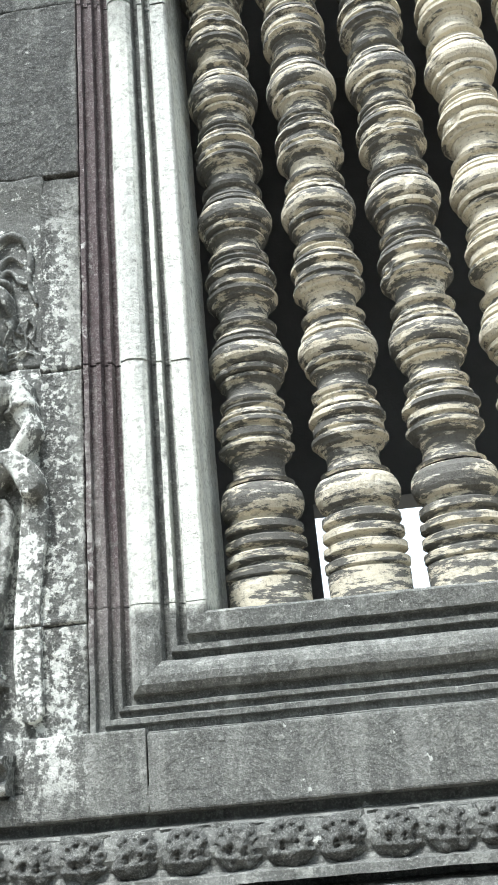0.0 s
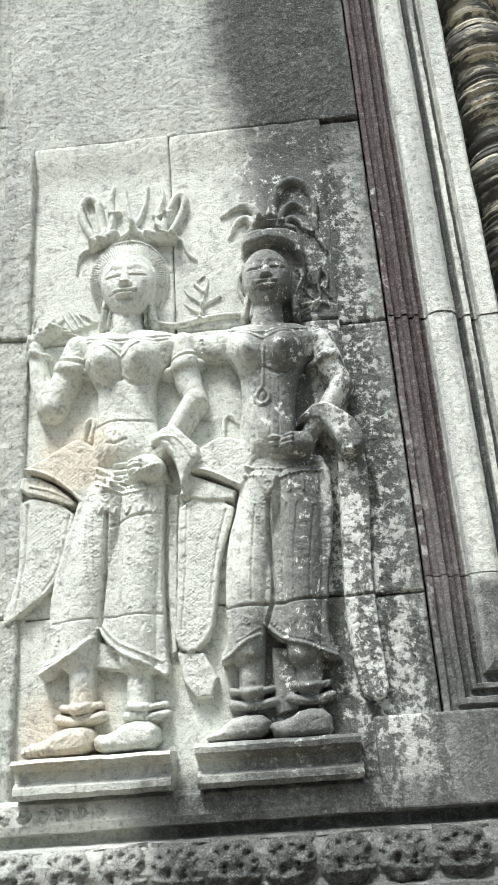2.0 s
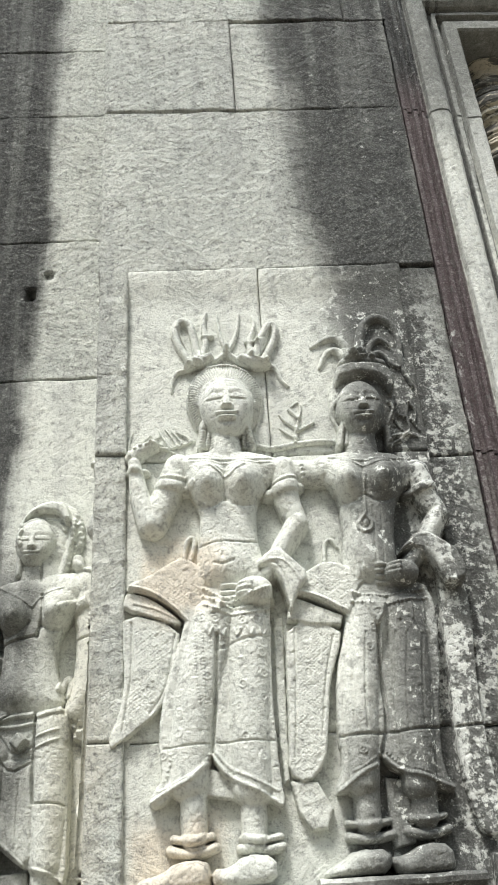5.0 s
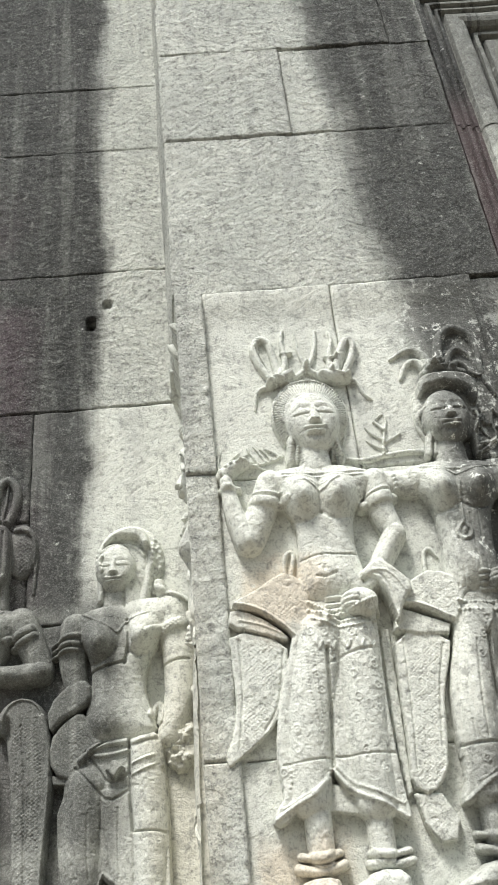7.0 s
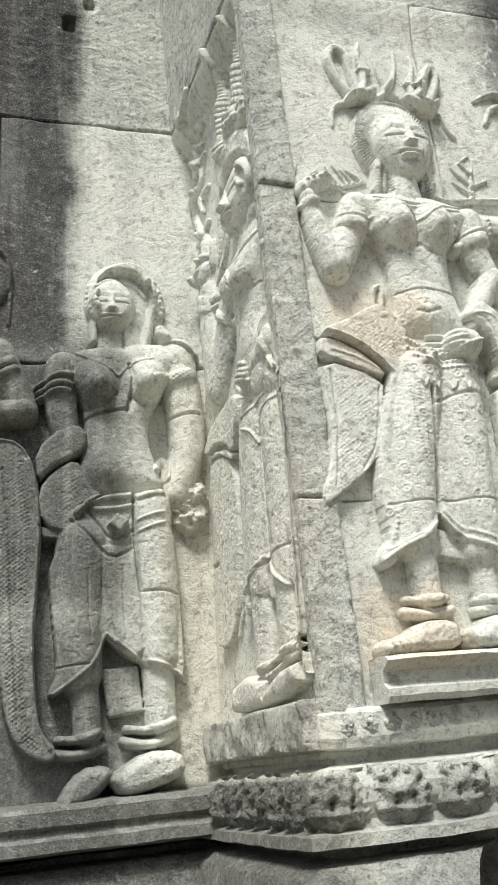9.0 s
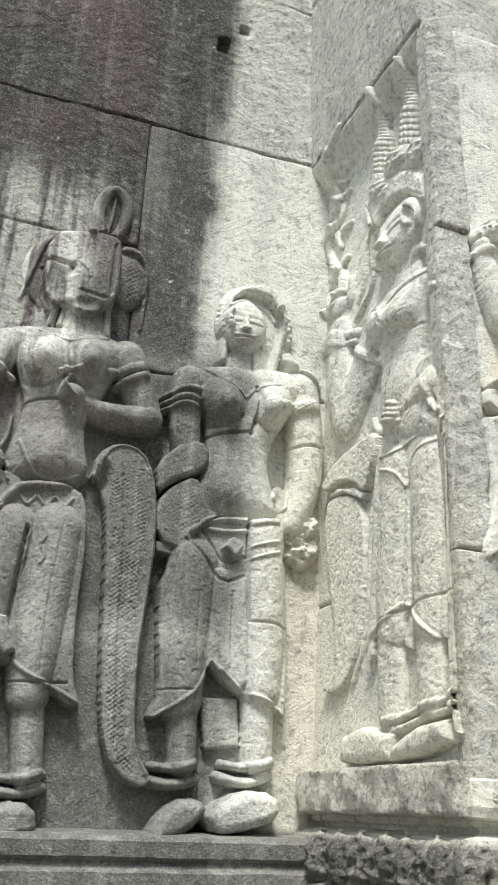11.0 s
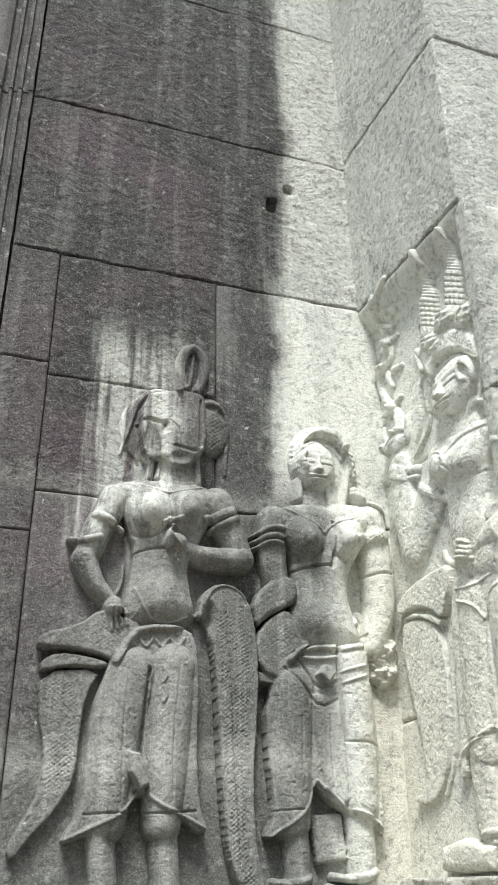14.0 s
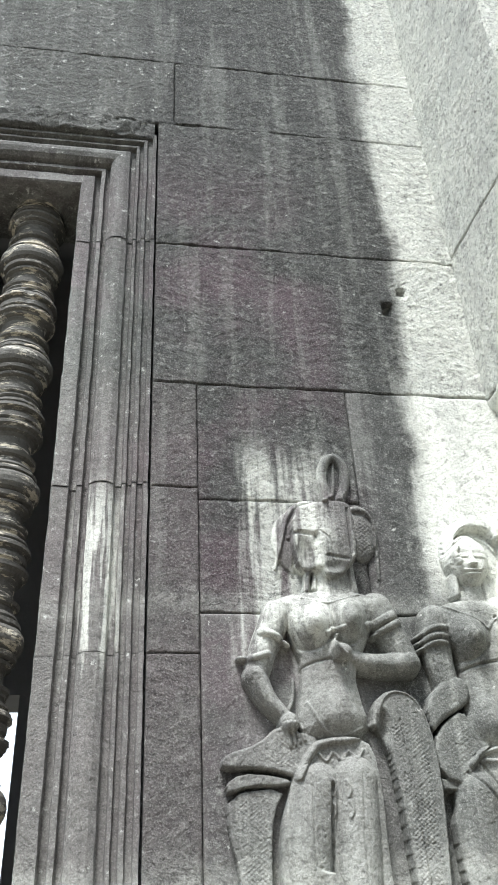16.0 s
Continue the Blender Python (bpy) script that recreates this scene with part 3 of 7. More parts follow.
for k in range(6):
    baluster(SETS[k % 3], pose(-0.172 + 0.207 * k, 1.80, 1.955, 0, 0, 37 * k), "turned sandstone baluster standing on the window sill", "window balusters")
for k in range(3):
    baluster(SETS[k % 3], pose(-2.545 - 0.2 * k, 2.23, 1.80, 0, 0, 31 * k), "dark turned sandstone baluster standing in the recess window", "recess balusters")

# ---- the gallery behind the windows ----
gallery = holder("gallery", "dark stone gallery interior behind the windows", "gallery", "structure")
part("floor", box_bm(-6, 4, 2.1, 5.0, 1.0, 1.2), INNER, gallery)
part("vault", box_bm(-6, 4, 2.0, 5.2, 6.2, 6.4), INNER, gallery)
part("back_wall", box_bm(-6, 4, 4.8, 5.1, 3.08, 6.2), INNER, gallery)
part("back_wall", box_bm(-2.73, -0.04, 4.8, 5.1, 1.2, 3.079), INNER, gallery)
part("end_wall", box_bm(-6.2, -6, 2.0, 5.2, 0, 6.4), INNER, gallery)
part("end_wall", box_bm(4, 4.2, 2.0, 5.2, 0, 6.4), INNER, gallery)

# broken cornice over the recess window
block(wall_b, front_b, -3.2, -2.20, 3.945, 4.035, 0.022, 120, 0.012, 0.1, 0.008)


# ---- carved figures in relief ----
def along(U, V, a, b):
    """How far along the stretch from a to b each place lies, and how far from it."""
    d = (b[0] - a[0], b[1] - a[1])
    n = max(d[0] ** 2 + d[1] ** 2, 1e-9)
    t = np.clip(((U - a[0]) * d[0] + (V - a[1]) * d[1]) / n, 0, 1)
    return t, np.hypot(U - a[0] - t * d[0], V - a[1] - t * d[1])


def rounded(path, rounds=2, closed=False):
    """Rounds the corners of a path."""
    for _ in range(rounds):
        out = [] if closed else [path[0]]
        for k in range(len(path) if closed else len(path) - 1):
            a, b = path[k], path[(k + 1) % len(path)]
            out += [(0.75 * a[0] + 0.25 * b[0], 0.75 * a[1] + 0.25 * b[1]), (0.25 * a[0] + 0.75 * b[0], 0.25 * a[1] + 0.75 * b[1])]
        path = out if closed else out + [path[-1]]
    return path


class Relief:
    """A carving as a field of heights over the wall (u across, v up, metres), built from limbs, plates, cords and cuts."""

    def __init__(self, u0, u1, v0, v1, step=0.0015):
        self.u0, self.v0, self.step = u0, v0, step
        self.U, self.V = np.meshgrid(np.arange(u0, u1, step), np.arange(v0, v1, step))
        self.H = np.full(self.U.shape, -0.02)

    def near(self, points, r):
        """The part of the field within r of the points."""
        us, vs = [p[0] for p in points], [p[1] for p in points]
        lo = lambda x, x0: max(0, int((x - r - x0) / self.step) - 1)
        hi = lambda x, x0: max(1, int((x + r - x0) / self.step) + 2)
        s = (slice(lo(min(vs), self.v0), hi(max(vs), self.v0)), slice(lo(min(us), self.u0), hi(max(us), self.u0)))
        return self.U[s], self.V[s], self.H[s]

    def ell(self, u, v, ru, rv, h, base=0.0):
        U, V, H = self.near([(u, v)], max(ru, rv))
        q = ((U - u) / ru) ** 2 + ((V - v) / rv) ** 2
        np.copyto(H, np.maximum(H, base + h * np.sqrt(np.clip(1 - q, 0, 1))), where=q < 1)

    def add(self, u, v, ru, rv, h):
        U, V, H = self.near([(u, v)], max(ru, rv))
        q = np.clip(((U - u) / ru) ** 2 + ((V - v) / rv) ** 2, 0, 1)
        np.copyto(H, H + h * (1 - q) ** 1.5, where=H > -0.01)

    def tube(self, path, h, base=0.0):
        """A limb along a bent line of (u, v, radius), full and round."""
        widest = max(p[2] for p in path)
        U, V, H = self.near(path, widest)
        top = np.full(U.shape, -1.0)
        fine = path
        for _ in range(2):
            row = [fine[0]]
            for a, b in zip(fine, fine[1:]):
                row += [tuple(0.75 * x + 0.25 * y for x, y in zip(a, b)), tuple(0.25 * x + 0.75 * y for x, y in zip(a, b))]
            fine = row + [fine[-1]]
        for a, b in zip(fine, fine[1:]):
            t, d = along(U, V, a, b)
            r = a[2] + (b[2] - a[2]) * t
            dome = base + h * (0.7 + 0.3 * r / widest) * (0.25 + 0.75 * np.clip(1 - (d / r) ** 2, 0, 1) ** 0.55)
            top = np.maximum(top, np.where(d < r, dome, -1))
        np.copyto(H, np.maximum(H, top), where=top >= 0)

    def cord(self, path, w, h, w2):
        """A round cord that lies on whatever is carved below it."""
        path = rounded(path)
        U, V, H = self.near(path, max(w, w2))
        n = len(path) - 1
        rise = np.full(U.shape, -1.0)
        for k in range(n):
            t, d = along(U, V, path[k], path[k + 1])
            r = w + (w2 - w) * (k + t) / n
            rise = np.maximum(rise, np.where(d < r, np.minimum(h, 1.6 * r) * np.sqrt(np.clip(1 - (d / r) ** 2, 0, 1)), -1))
        np.copyto(H, np.maximum(H, 0) + rise, where=rise >= 0)

    def band(self, path, w, h):
        """A ring or band that bulges round a limb: highest in the middle of its length."""
        path = rounded(path)
        U, V, H = self.near(path, w)
        n = len(path) - 1
        top = np.full(U.shape, -1.0)
        for k in range(n):
            t, d = along(U, V, path[k], path[k + 1])
            s = 2 * (k + t) / n - 1
            top = np.maximum(top, np.where(d < w, (1 - 0.3 * s * s) * np.clip(1 - (d / w) ** 2, 0, 1) ** 0.4, -1))
        on = np.clip((H - 0.004) / 0.02, 0, 1)
        np.copyto(H, np.maximum(np.maximum(H, 0.0) + top * on * min(0.011, 0.22 * h), 0.62 * h * top), where=top >= 0)

    def rubble(self, u, v, ru, rv, h):
        """A shapeless broken lump."""
        U, V, H = self.near([(u, v)], max(ru, rv))
        q = ((U - u) / ru) ** 2 + ((V - v) / rv) ** 2 + 0.5 * value_noise(U, V, 0.02, 5)
        lump = h * np.clip(1 - q, 0, 1) ** 0.5 * (1 + 0.5 * value_noise(U, V, 0.012, 7) + 0.25 * value_noise(U, V, 0.005, 8))
        np.copyto(H, np.maximum(H, lump), where=q < 1)

    def inside(self, path, U, V):
        """Which places lie inside a closed outline, and how far each lies from it."""
        within, dist = np.zeros(U.shape, bool), np.full(U.shape, 9.0)
        for a, b in zip(path, path[1:] + path[:1]):
            dist = np.minimum(dist, along(U, V, a, b)[1])
            if abs(a[1] - b[1]) > 1e-9:
                cross = (a[0] - U) + (V - a[1]) / (b[1] - a[1]) * (b[0] - a[0]) > 0
                within ^= ((a[1] > V) != (b[1] > V)) & cross
        return within, dist

    def plate(self, path, h, soft, rim=0.7, base=0.0):
        """A flat or swelling piece with a rounded rim."""
        path = rounded(path, 1, True) if len(path) > 6 else path
        U, V, H = self.near(path, 0.01)
        within, dist = self.inside(path, U, V)
        e = np.clip(dist / soft, 0, 1)
        np.copyto(H, np.maximum(H, base + h * (rim + (1 - rim) * np.sqrt(1 - (1 - e) ** 2))), where=within)

    def weave(self, path, pitch, depth):
        """Small worked pattern of a figured cloth: rows of florets between fine lines."""
        U, V, H = self.near(path, 0.0)
        within, dist = self.inside(path, U, V)
        wave = 0.3 * pitch * value_noise(U, V, 0.02, 3)
        a, b = np.cos(2 * math.pi * (U + wave) / pitch), np.cos(2 * math.pi * (1.3 * V - wave) / pitch)
        worn_off = 0.35 + 1.1 * np.clip(value_noise(U, V, 0.03, 9) + 0.4, 0, 1)
        f = 0.55 * worn_off * (np.clip(1.6 * a * b, -0.8, 0.8) + 0.7 * np.cos(math.pi * U / pitch) ** 8)
        np.copyto(H, H + depth * f * np.clip(dist / 0.004, 0, 1), where=within & (H > -0.01))

    def cut(self, path, w, depth):
        path = rounded(path, 1) if len(path) > 2 else path
        U, V, H = self.near(path, 1.6 * w)
        fall = np.zeros(U.shape)
        for k in range(len(path) - 1):
            fall = np.maximum(fall, depth * np.clip(1 - (along(U, V, path[k], path[k + 1])[1] / (1.6 * w)) ** 2, 0, 1))
        np.copyto(H, H - fall, where=H > -0.01)

    def beads(self, path, count, r, h):
        path = rounded(path) if len(path) > 2 else path
        lengths = [math.dist(path[k], path[k + 1]) for k in range(len(path) - 1)]
        total = sum(lengths)
        for i in range(count):
            s, k = total * (i + 0.5) / count, 0
            while s > lengths[k] and k < len(lengths) - 1:
                s, k = s - lengths[k], k + 1
            t = s / max(lengths[k], 1e-9)
            self.add(path[k][0] + (path[k + 1][0] - path[k][0]) * t, path[k][1] + (path[k + 1][1] - path[k][1]) * t, r, r, h * 1.2)

    def rosette(self, u, v, r):
        """A small incised flower: a ring and a dot."""
        U, V, H = self.near([(u, v)], 1.5 * r)
        d = np.hypot(U - u, V - v) / r
        np.copyto(H, H + 0.0016 * np.exp(-((d - 0.75) / 0.22) ** 2) + 0.0016 * np.exp(-(d / 0.3) ** 2) - 0.0012 * np.exp(-((d - 0.45) / 0.15) ** 2), where=(H > -0.01) & (d < 1.5))

    def fan(self, u, v, inner, outer, a0, a1, count, depth):
        """Combed hair: fine grooves that spread from a centre, between two ovals."""
        for i in range(count):
            a = radians(a0 + (a1 - a0) * (i + 0.5) / count)
            c, s = math.cos(a), math.sin(a)
            self.cut([(u + inner[0] * c, v + inner[1] * s), (u + outer[0] * c, v + outer[1] * s)], 0.0013, depth)

    def face(self, u, v, a, b, h, base, turn, lean, low):
        """A calm face with lowered lids: brow, lids, nose, lips and chin on an oval; turn shifts its middle, low drops its features."""
        U, V, H = self.near([(u, v)], 1.1 * max(a, b))
        c, s = math.cos(radians(lean)), math.sin(radians(lean))
        p = (c * (U - u) + s * (V - v)) / a
        q = (c * (V - v) - s * (U - u)) / b
        bell = lambda x, w: np.exp(-(x / w) ** 2)
        step = lambda x, w: 1 / (1 + np.exp(-x / w))
        jaw = p / (1 - 0.20 * np.clip(-q, 0, 1) ** 1.6)
        oval = jaw ** 2 + q ** 2
        F = base + h * np.clip(1 - oval ** 1.7, 0, 1) ** 0.5
        m = p - turn * np.clip(1 - p ** 2, 0, 1) ** 0.5
        e = q - low
        side = np.abs(m)
        relief = -0.015 * bell(side - 0.44, 0.26) * bell(e - 0.30, 0.13)
        brow = e - 0.44 - 0.07 * np.sin(np.clip(side / 0.85, 0, 1) * math.pi)
        relief += 0.022 * bell(brow, 0.07) * step(0.85 - side, 0.04) * step(side - 0.06, 0.03)
        lid = np.clip(1 - ((side - 0.44) / 0.30) ** 2 - ((e - 0.245) / 0.125) ** 2, 0, 1) ** 0.5
        relief += 0.035 * lid
        relief -= 0.085 * bell(e - 0.165 - 0.22 * (side - 0.44) ** 2, 0.022) * step(0.30 - np.abs(side - 0.44), 0.02)
        relief -= 0.012 * bell(e - 0.375 + 0.5 * (side - 0.44) ** 2, 0.018) * step(0.30 - np.abs(side - 0.44), 0.02)
        grow = np.clip((0.42 - e) / 0.54, 0, 1)
        relief += (0.05 + 0.21 * grow ** 1.3) * np.clip(1 - (side / (0.11 + 0.09 * grow)) ** 2, 0, 1) ** 0.7 * step(e + 0.13, 0.012) * step(0.45 - e, 0.03)
        relief += 0.13 * bell(side - 0.17, 0.06) * bell(e + 0.08, 0.055)
        smile = e - 0.20 * side ** 2
        relief += 0.15 * np.clip(1 - ((smile + 0.300) / 0.058) ** 2, 0, 1) ** 0.5 * np.clip(1 - (side / 0.42) ** 2, 0, 1) ** 0.5
        relief += 0.16 * np.clip(1 - ((smile + 0.415) / 0.056) ** 2, 0, 1) ** 0.5 * np.clip(1 - (side / 0.36) ** 2, 0, 1) ** 0.5
        relief -= 0.08 * bell(smile + 0.358, 0.018) * step(0.42 - side, 0.02)
        relief -= 0.05 * bell(side, 0.05) * bell(e + 0.20, 0.05)
        relief -= 0.05 * bell(side, 0.25) * bell(e + 0.53, 0.05)
        relief += 0.10 * bell(side, 0.22) * bell(e + 0.72, 0.13) + 0.05 * bell(side - 0.5, 0.22) * bell(e + 0.18, 0.22)
        np.copyto(H, np.maximum(H, F + a * 1.15 * relief * np.clip(2.2 * (1 - oval), 0, 1)), where=oval < 1)

    def carve(self, name, frame_of, ou, ov, sunk, seed, side, depth=1.0):
        H = np.maximum(self.H * depth, -0.008)
        pad = np.pad(H, 1, mode="edge")
        H = 0.64 * H + 0.09 * (pad[:-2, 1:-1] + pad[2:, 1:-1] + pad[1:-1, :-2] + pad[1:-1, 2:])
        U, V = self.U, self.V
        H = H + 0.0016 * value_noise(U, V, 0.021, seed) + 0.0010 * value_noise(U, V, 0.007, seed + 1)
        H = H - 0.0016 * np.clip(value_noise(U, V, 0.0045, seed + 2) - 0.22, 0, 1) / 0.28
        keep = H > -0.001
        quad = keep[:-1, :-1] | keep[1:, :-1] | keep[:-1, 1:] | keep[1:, 1:]
        ids = np.full(H.shape, -1)
        used = np.zeros(H.shape, bool)
        used[:-1, :-1] |= quad
        used[1:, :-1] |= quad
        used[:-1, 1:] |= quad
        used[1:, 1:] |= quad
        ids[used] = np.arange(used.sum())
        verts = [frame_of(side * (u + ou), sunk - h, v + ov) for u, h, v in zip(U[used].tolist(), H[used].tolist(), V[used].tolist())]
        r, c = np.nonzero(quad)
        faces = np.stack([ids[r, c], ids[r, c + 1], ids[r + 1, c + 1], ids[r + 1, c]], -1).tolist()
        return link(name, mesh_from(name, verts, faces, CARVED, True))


r = Relief(-0.255, 0.260, -0.040, 1.200)
r.plate([(-0.179, 0.464), (-0.073, 0.431), (-0.080, 0.377), (-0.091, 0.323), (-0.113, 0.285), (-0.146, 0.258), (-0.178, 0.236), (-0.197, 0.223), (-0.201, 0.242), (-0.185, 0.279), (-0.175, 0.327), (-0.178, 0.398)], 0.020, 0.0062, 0.80, 0.000)
r.weave([(-0.177, 0.452), (-0.074, 0.421), (-0.084, 0.375), (-0.095, 0.321), (-0.116, 0.283), (-0.167, 0.246), (-0.182, 0.258), (-0.168, 0.325), (-0.173, 0.395)], 0.0092, 0.0013)
r.cut([(-0.162, 0.441), (-0.161, 0.354), (-0.169, 0.296), (-0.177, 0.253)], 0.0016, 0.0030)
r.cut([(-0.084, 0.416), (-0.092, 0.365), (-0.104, 0.316), (-0.130, 0.279)], 0.0016, 0.0030)
r.plate([(-0.171, 0.500), (-0.126, 0.486), (-0.070, 0.441), (-0.075, 0.429), (-0.115, 0.445), (-0.178, 0.467), (-0.177, 0.486)], 0.025, 0.0052, 0.85, 0.000)
r.beads([(-0.159, 0.476), (-0.114, 0.463), (-0.079, 0.442)], 22, 0.0033, 0.0020)
r.plate([(-0.063, 0.563), (-0.012, 0.521), (-0.032, 0.493), (-0.047, 0.451), (-0.059, 0.431), (-0.085, 0.460), (-0.126, 0.489), (-0.170, 0.500), (-0.165, 0.513), (-0.127, 0.528), (-0.091, 0.551)], 0.032, 0.0074, 0.80, 0.000)
r.weave([(-0.069, 0.540), (-0.028, 0.512), (-0.043, 0.484), (-0.058, 0.453), (-0.124, 0.496), (-0.149, 0.504), (-0.114, 0.517)], 0.0095, 0.0009)
r.cord([(-0.171, 0.508), (-0.128, 0.497), (-0.087, 0.468), (-0.061, 0.437)], 0.0031, 0.005, 0.0031)
r.cord([(-0.065, 0.563), (-0.061, 0.599), (-0.048, 0.611), (-0.042, 0.598), (-0.052, 0.562)], 0.0057, 0.012, 0.0057)
r.plate([(-0.047, 0.517), (-0.012, 0.492), (0.089, 0.510), (0.091, 0.443), (0.085, 0.341), (0.085, 0.244), (0.088, 0.160), (0.094, 0.126), (0.086, 0.116), (0.061, 0.133), (0.029, 0.147), (0.002, 0.163), (-0.020, 0.186), (-0.029, 0.212), (-0.032, 0.187), (-0.058, 0.162), (-0.092, 0.147), (-0.116, 0.125), (-0.133, 0.134), (-0.123, 0.155), (-0.109, 0.171), (-0.115, 0.217), (-0.113, 0.273), (-0.095, 0.341), (-0.070, 0.421)], 0.032, 0.0094, 0.80, 0.000)
r.plate([(0.095, 0.442), (0.113, 0.441), (0.104, 0.161), (0.094, 0.153), (0.090, 0.246)], 0.010, 0.0052, 0.80, 0.000)
r.plate([(-0.042, 0.191), (0.020, 0.169), (0.027, 0.136), (0.019, 0.131), (-0.042, 0.143)], 0.020, 0.0046, 0.80, 0.000)
r.tube([(-0.012, 0.441, 0.0442), (-0.042, 0.336, 0.0442), (-0.059, 0.250, 0.0404), (-0.066, 0.167, 0.0346)], 0.052, 0.000)
r.tube([(0.047, 0.427, 0.0417), (0.045, 0.331, 0.0407), (0.039, 0.235, 0.0398), (0.041, 0.153, 0.0360)], 0.054, 0.000)
r.cut([(-0.009, 0.404), (-0.012, 0.344), (-0.017, 0.285), (-0.024, 0.210)], 0.0029, 0.0120)
r.cut([(-0.008, 0.378), (0.027, 0.391), (0.085, 0.401)], 0.0020, 0.0030)
r.cut([(-0.106, 0.219), (-0.069, 0.219), (-0.027, 0.223), (0.024, 0.222), (0.084, 0.222)], 0.0012, 0.0035)
r.cord([(-0.129, 0.135), (-0.097, 0.154), (-0.062, 0.166), (-0.033, 0.191)], 0.0038, 0.007, 0.0038)
r.cord([(-0.028, 0.205), (0.001, 0.166), (0.061, 0.138), (0.087, 0.120)], 0.0036, 0.007, 0.0036)
r.beads([(-0.115, 0.151), (-0.084, 0.165), (-0.056, 0.175), (-0.030, 0.201)], 24, 0.0032, 0.0030)
r.beads([(-0.024, 0.214), (0.004, 0.179), (0.063, 0.152), (0.084, 0.142)], 26, 0.0033, 0.0030)
r.beads([(-0.094, 0.213), (-0.096, 0.190), (-0.107, 0.164)], 6, 0.0028, 0.0020)
r.rosette(0.030, 0.355, 0.0079)
r.rosette(0.032, 0.315, 0.0077)
r.rosette(0.024, 0.280, 0.0076)
r.rosette(0.032, 0.229, 0.0075)
r.rosette(0.069, 0.368, 0.0079)
r.rosette(0.070, 0.333, 0.0078)
r.rosette(0.067, 0.294, 0.0077)
r.rosette(0.061, 0.196, 0.0074)
r.rosette(-0.076, 0.346, 0.0078)
r.rosette(-0.078, 0.307, 0.0077)
r.rosette(-0.078, 0.273, 0.0076)
r.rosette(-0.080, 0.240, 0.0075)
r.rosette(-0.107, 0.207, 0.0074)
r.rosette(-0.028, 0.333, 0.0078)
r.rosette(-0.024, 0.265, 0.0076)
r.rosette(-0.017, 0.228, 0.0075)
r.beads([(-0.045, 0.414), (-0.050, 0.344), (-0.041, 0.285)], 22, 0.0030, 0.0020)
r.beads([(-0.033, 0.414), (-0.035, 0.343), (-0.031, 0.285)], 22, 0.0030, 0.0020)
r.tube([(-0.059, 0.173, 0.0245), (-0.059, 0.080, 0.0217)], 0.036, 0.000)
r.tube([(0.041, 0.163, 0.0235), (0.039, 0.074, 0.0217)], 0.036, 0.000)
r.band([(-0.092, 0.081), (-0.062, 0.074), (-0.031, 0.082)], 0.0076, 0.050)
r.band([(-0.097, 0.064), (-0.062, 0.054), (-0.026, 0.065)], 0.0092, 0.052)
r.band([(0.019, 0.076), (0.048, 0.070), (0.081, 0.076)], 0.0067, 0.050)
r.band([(0.016, 0.061), (0.048, 0.055), (0.083, 0.061)], 0.0083, 0.052)
r.plate([(-0.154, 0.015), (-0.149, 0.002), (-0.103, 0.002), (-0.035, 0.005), (-0.033, 0.031), (-0.040, 0.048), (-0.087, 0.048), (-0.113, 0.031), (-0.144, 0.026)], 0.058, 0.0150, 0.50, 0.000)
r.plate([(-0.035, 0.033), (-0.029, 0.003), (0.019, 0.004), (0.072, 0.008), (0.072, 0.048), (0.020, 0.052), (-0.002, 0.035)], 0.058, 0.0152, 0.50, 0.000)
r.cut([(-0.143, 0.016), (-0.135, 0.004)], 0.0012, 0.0060)
r.cut([(-0.132, 0.018), (-0.127, 0.003)], 0.0013, 0.0050)
r.cut([(-0.122, 0.021), (-0.116, 0.004)], 0.0013, 0.0050)
r.tube([(0.024, 0.841, 0.0293), (0.023, 0.775, 0.0359)], 0.042, 0.000)
r.plate([(-0.087, 0.765), (-0.044, 0.783), (0.021, 0.787), (0.086, 0.779), (0.134, 0.762), (0.146, 0.731), (0.109, 0.706), (0.083, 0.674), (0.075, 0.617), (0.080, 0.571), (0.092, 0.521), (0.087, 0.492), (0.027, 0.484), (-0.042, 0.501), (-0.042, 0.556), (-0.034, 0.600), (-0.032, 0.657), (-0.048, 0.687), (-0.061, 0.724)], 0.046, 0.0454, 0.32, 0.000)
r.add(-0.017, 0.709, 0.0412, 0.0523, 0.0300)
r.add(0.055, 0.708, 0.0412, 0.0523, 0.0310)
r.add(-0.017, 0.695, 0.0274, 0.0307, 0.0080)
r.add(0.054, 0.693, 0.0274, 0.0307, 0.0080)
r.cut([(-0.049, 0.682), (-0.031, 0.656), (-0.002, 0.654), (0.018, 0.671)], 0.0029, 0.0040)
r.cut([(0.019, 0.671), (0.037, 0.654), (0.068, 0.655), (0.087, 0.677)], 0.0029, 0.0040)
r.cut([(0.019, 0.726), (0.018, 0.667)], 0.0026, 0.0050)
r.beads([(-0.050, 0.763), (-0.010, 0.756), (0.033, 0.752), (0.081, 0.754), (0.116, 0.757)], 30, 0.0040, 0.0035)
r.beads([(-0.047, 0.754), (-0.010, 0.747), (0.032, 0.742), (0.080, 0.744), (0.112, 0.747)], 32, 0.0034, 0.0030)
r.beads([(-0.011, 0.734), (0.007, 0.724), (0.023, 0.708), (0.041, 0.722), (0.060, 0.733)], 14, 0.0047, 0.0040)
r.beads([(-0.000, 0.736), (0.024, 0.723), (0.048, 0.733)], 9, 0.0040, 0.0030)
r.add(0.019, 0.547, 0.0467, 0.0527, 0.0100)
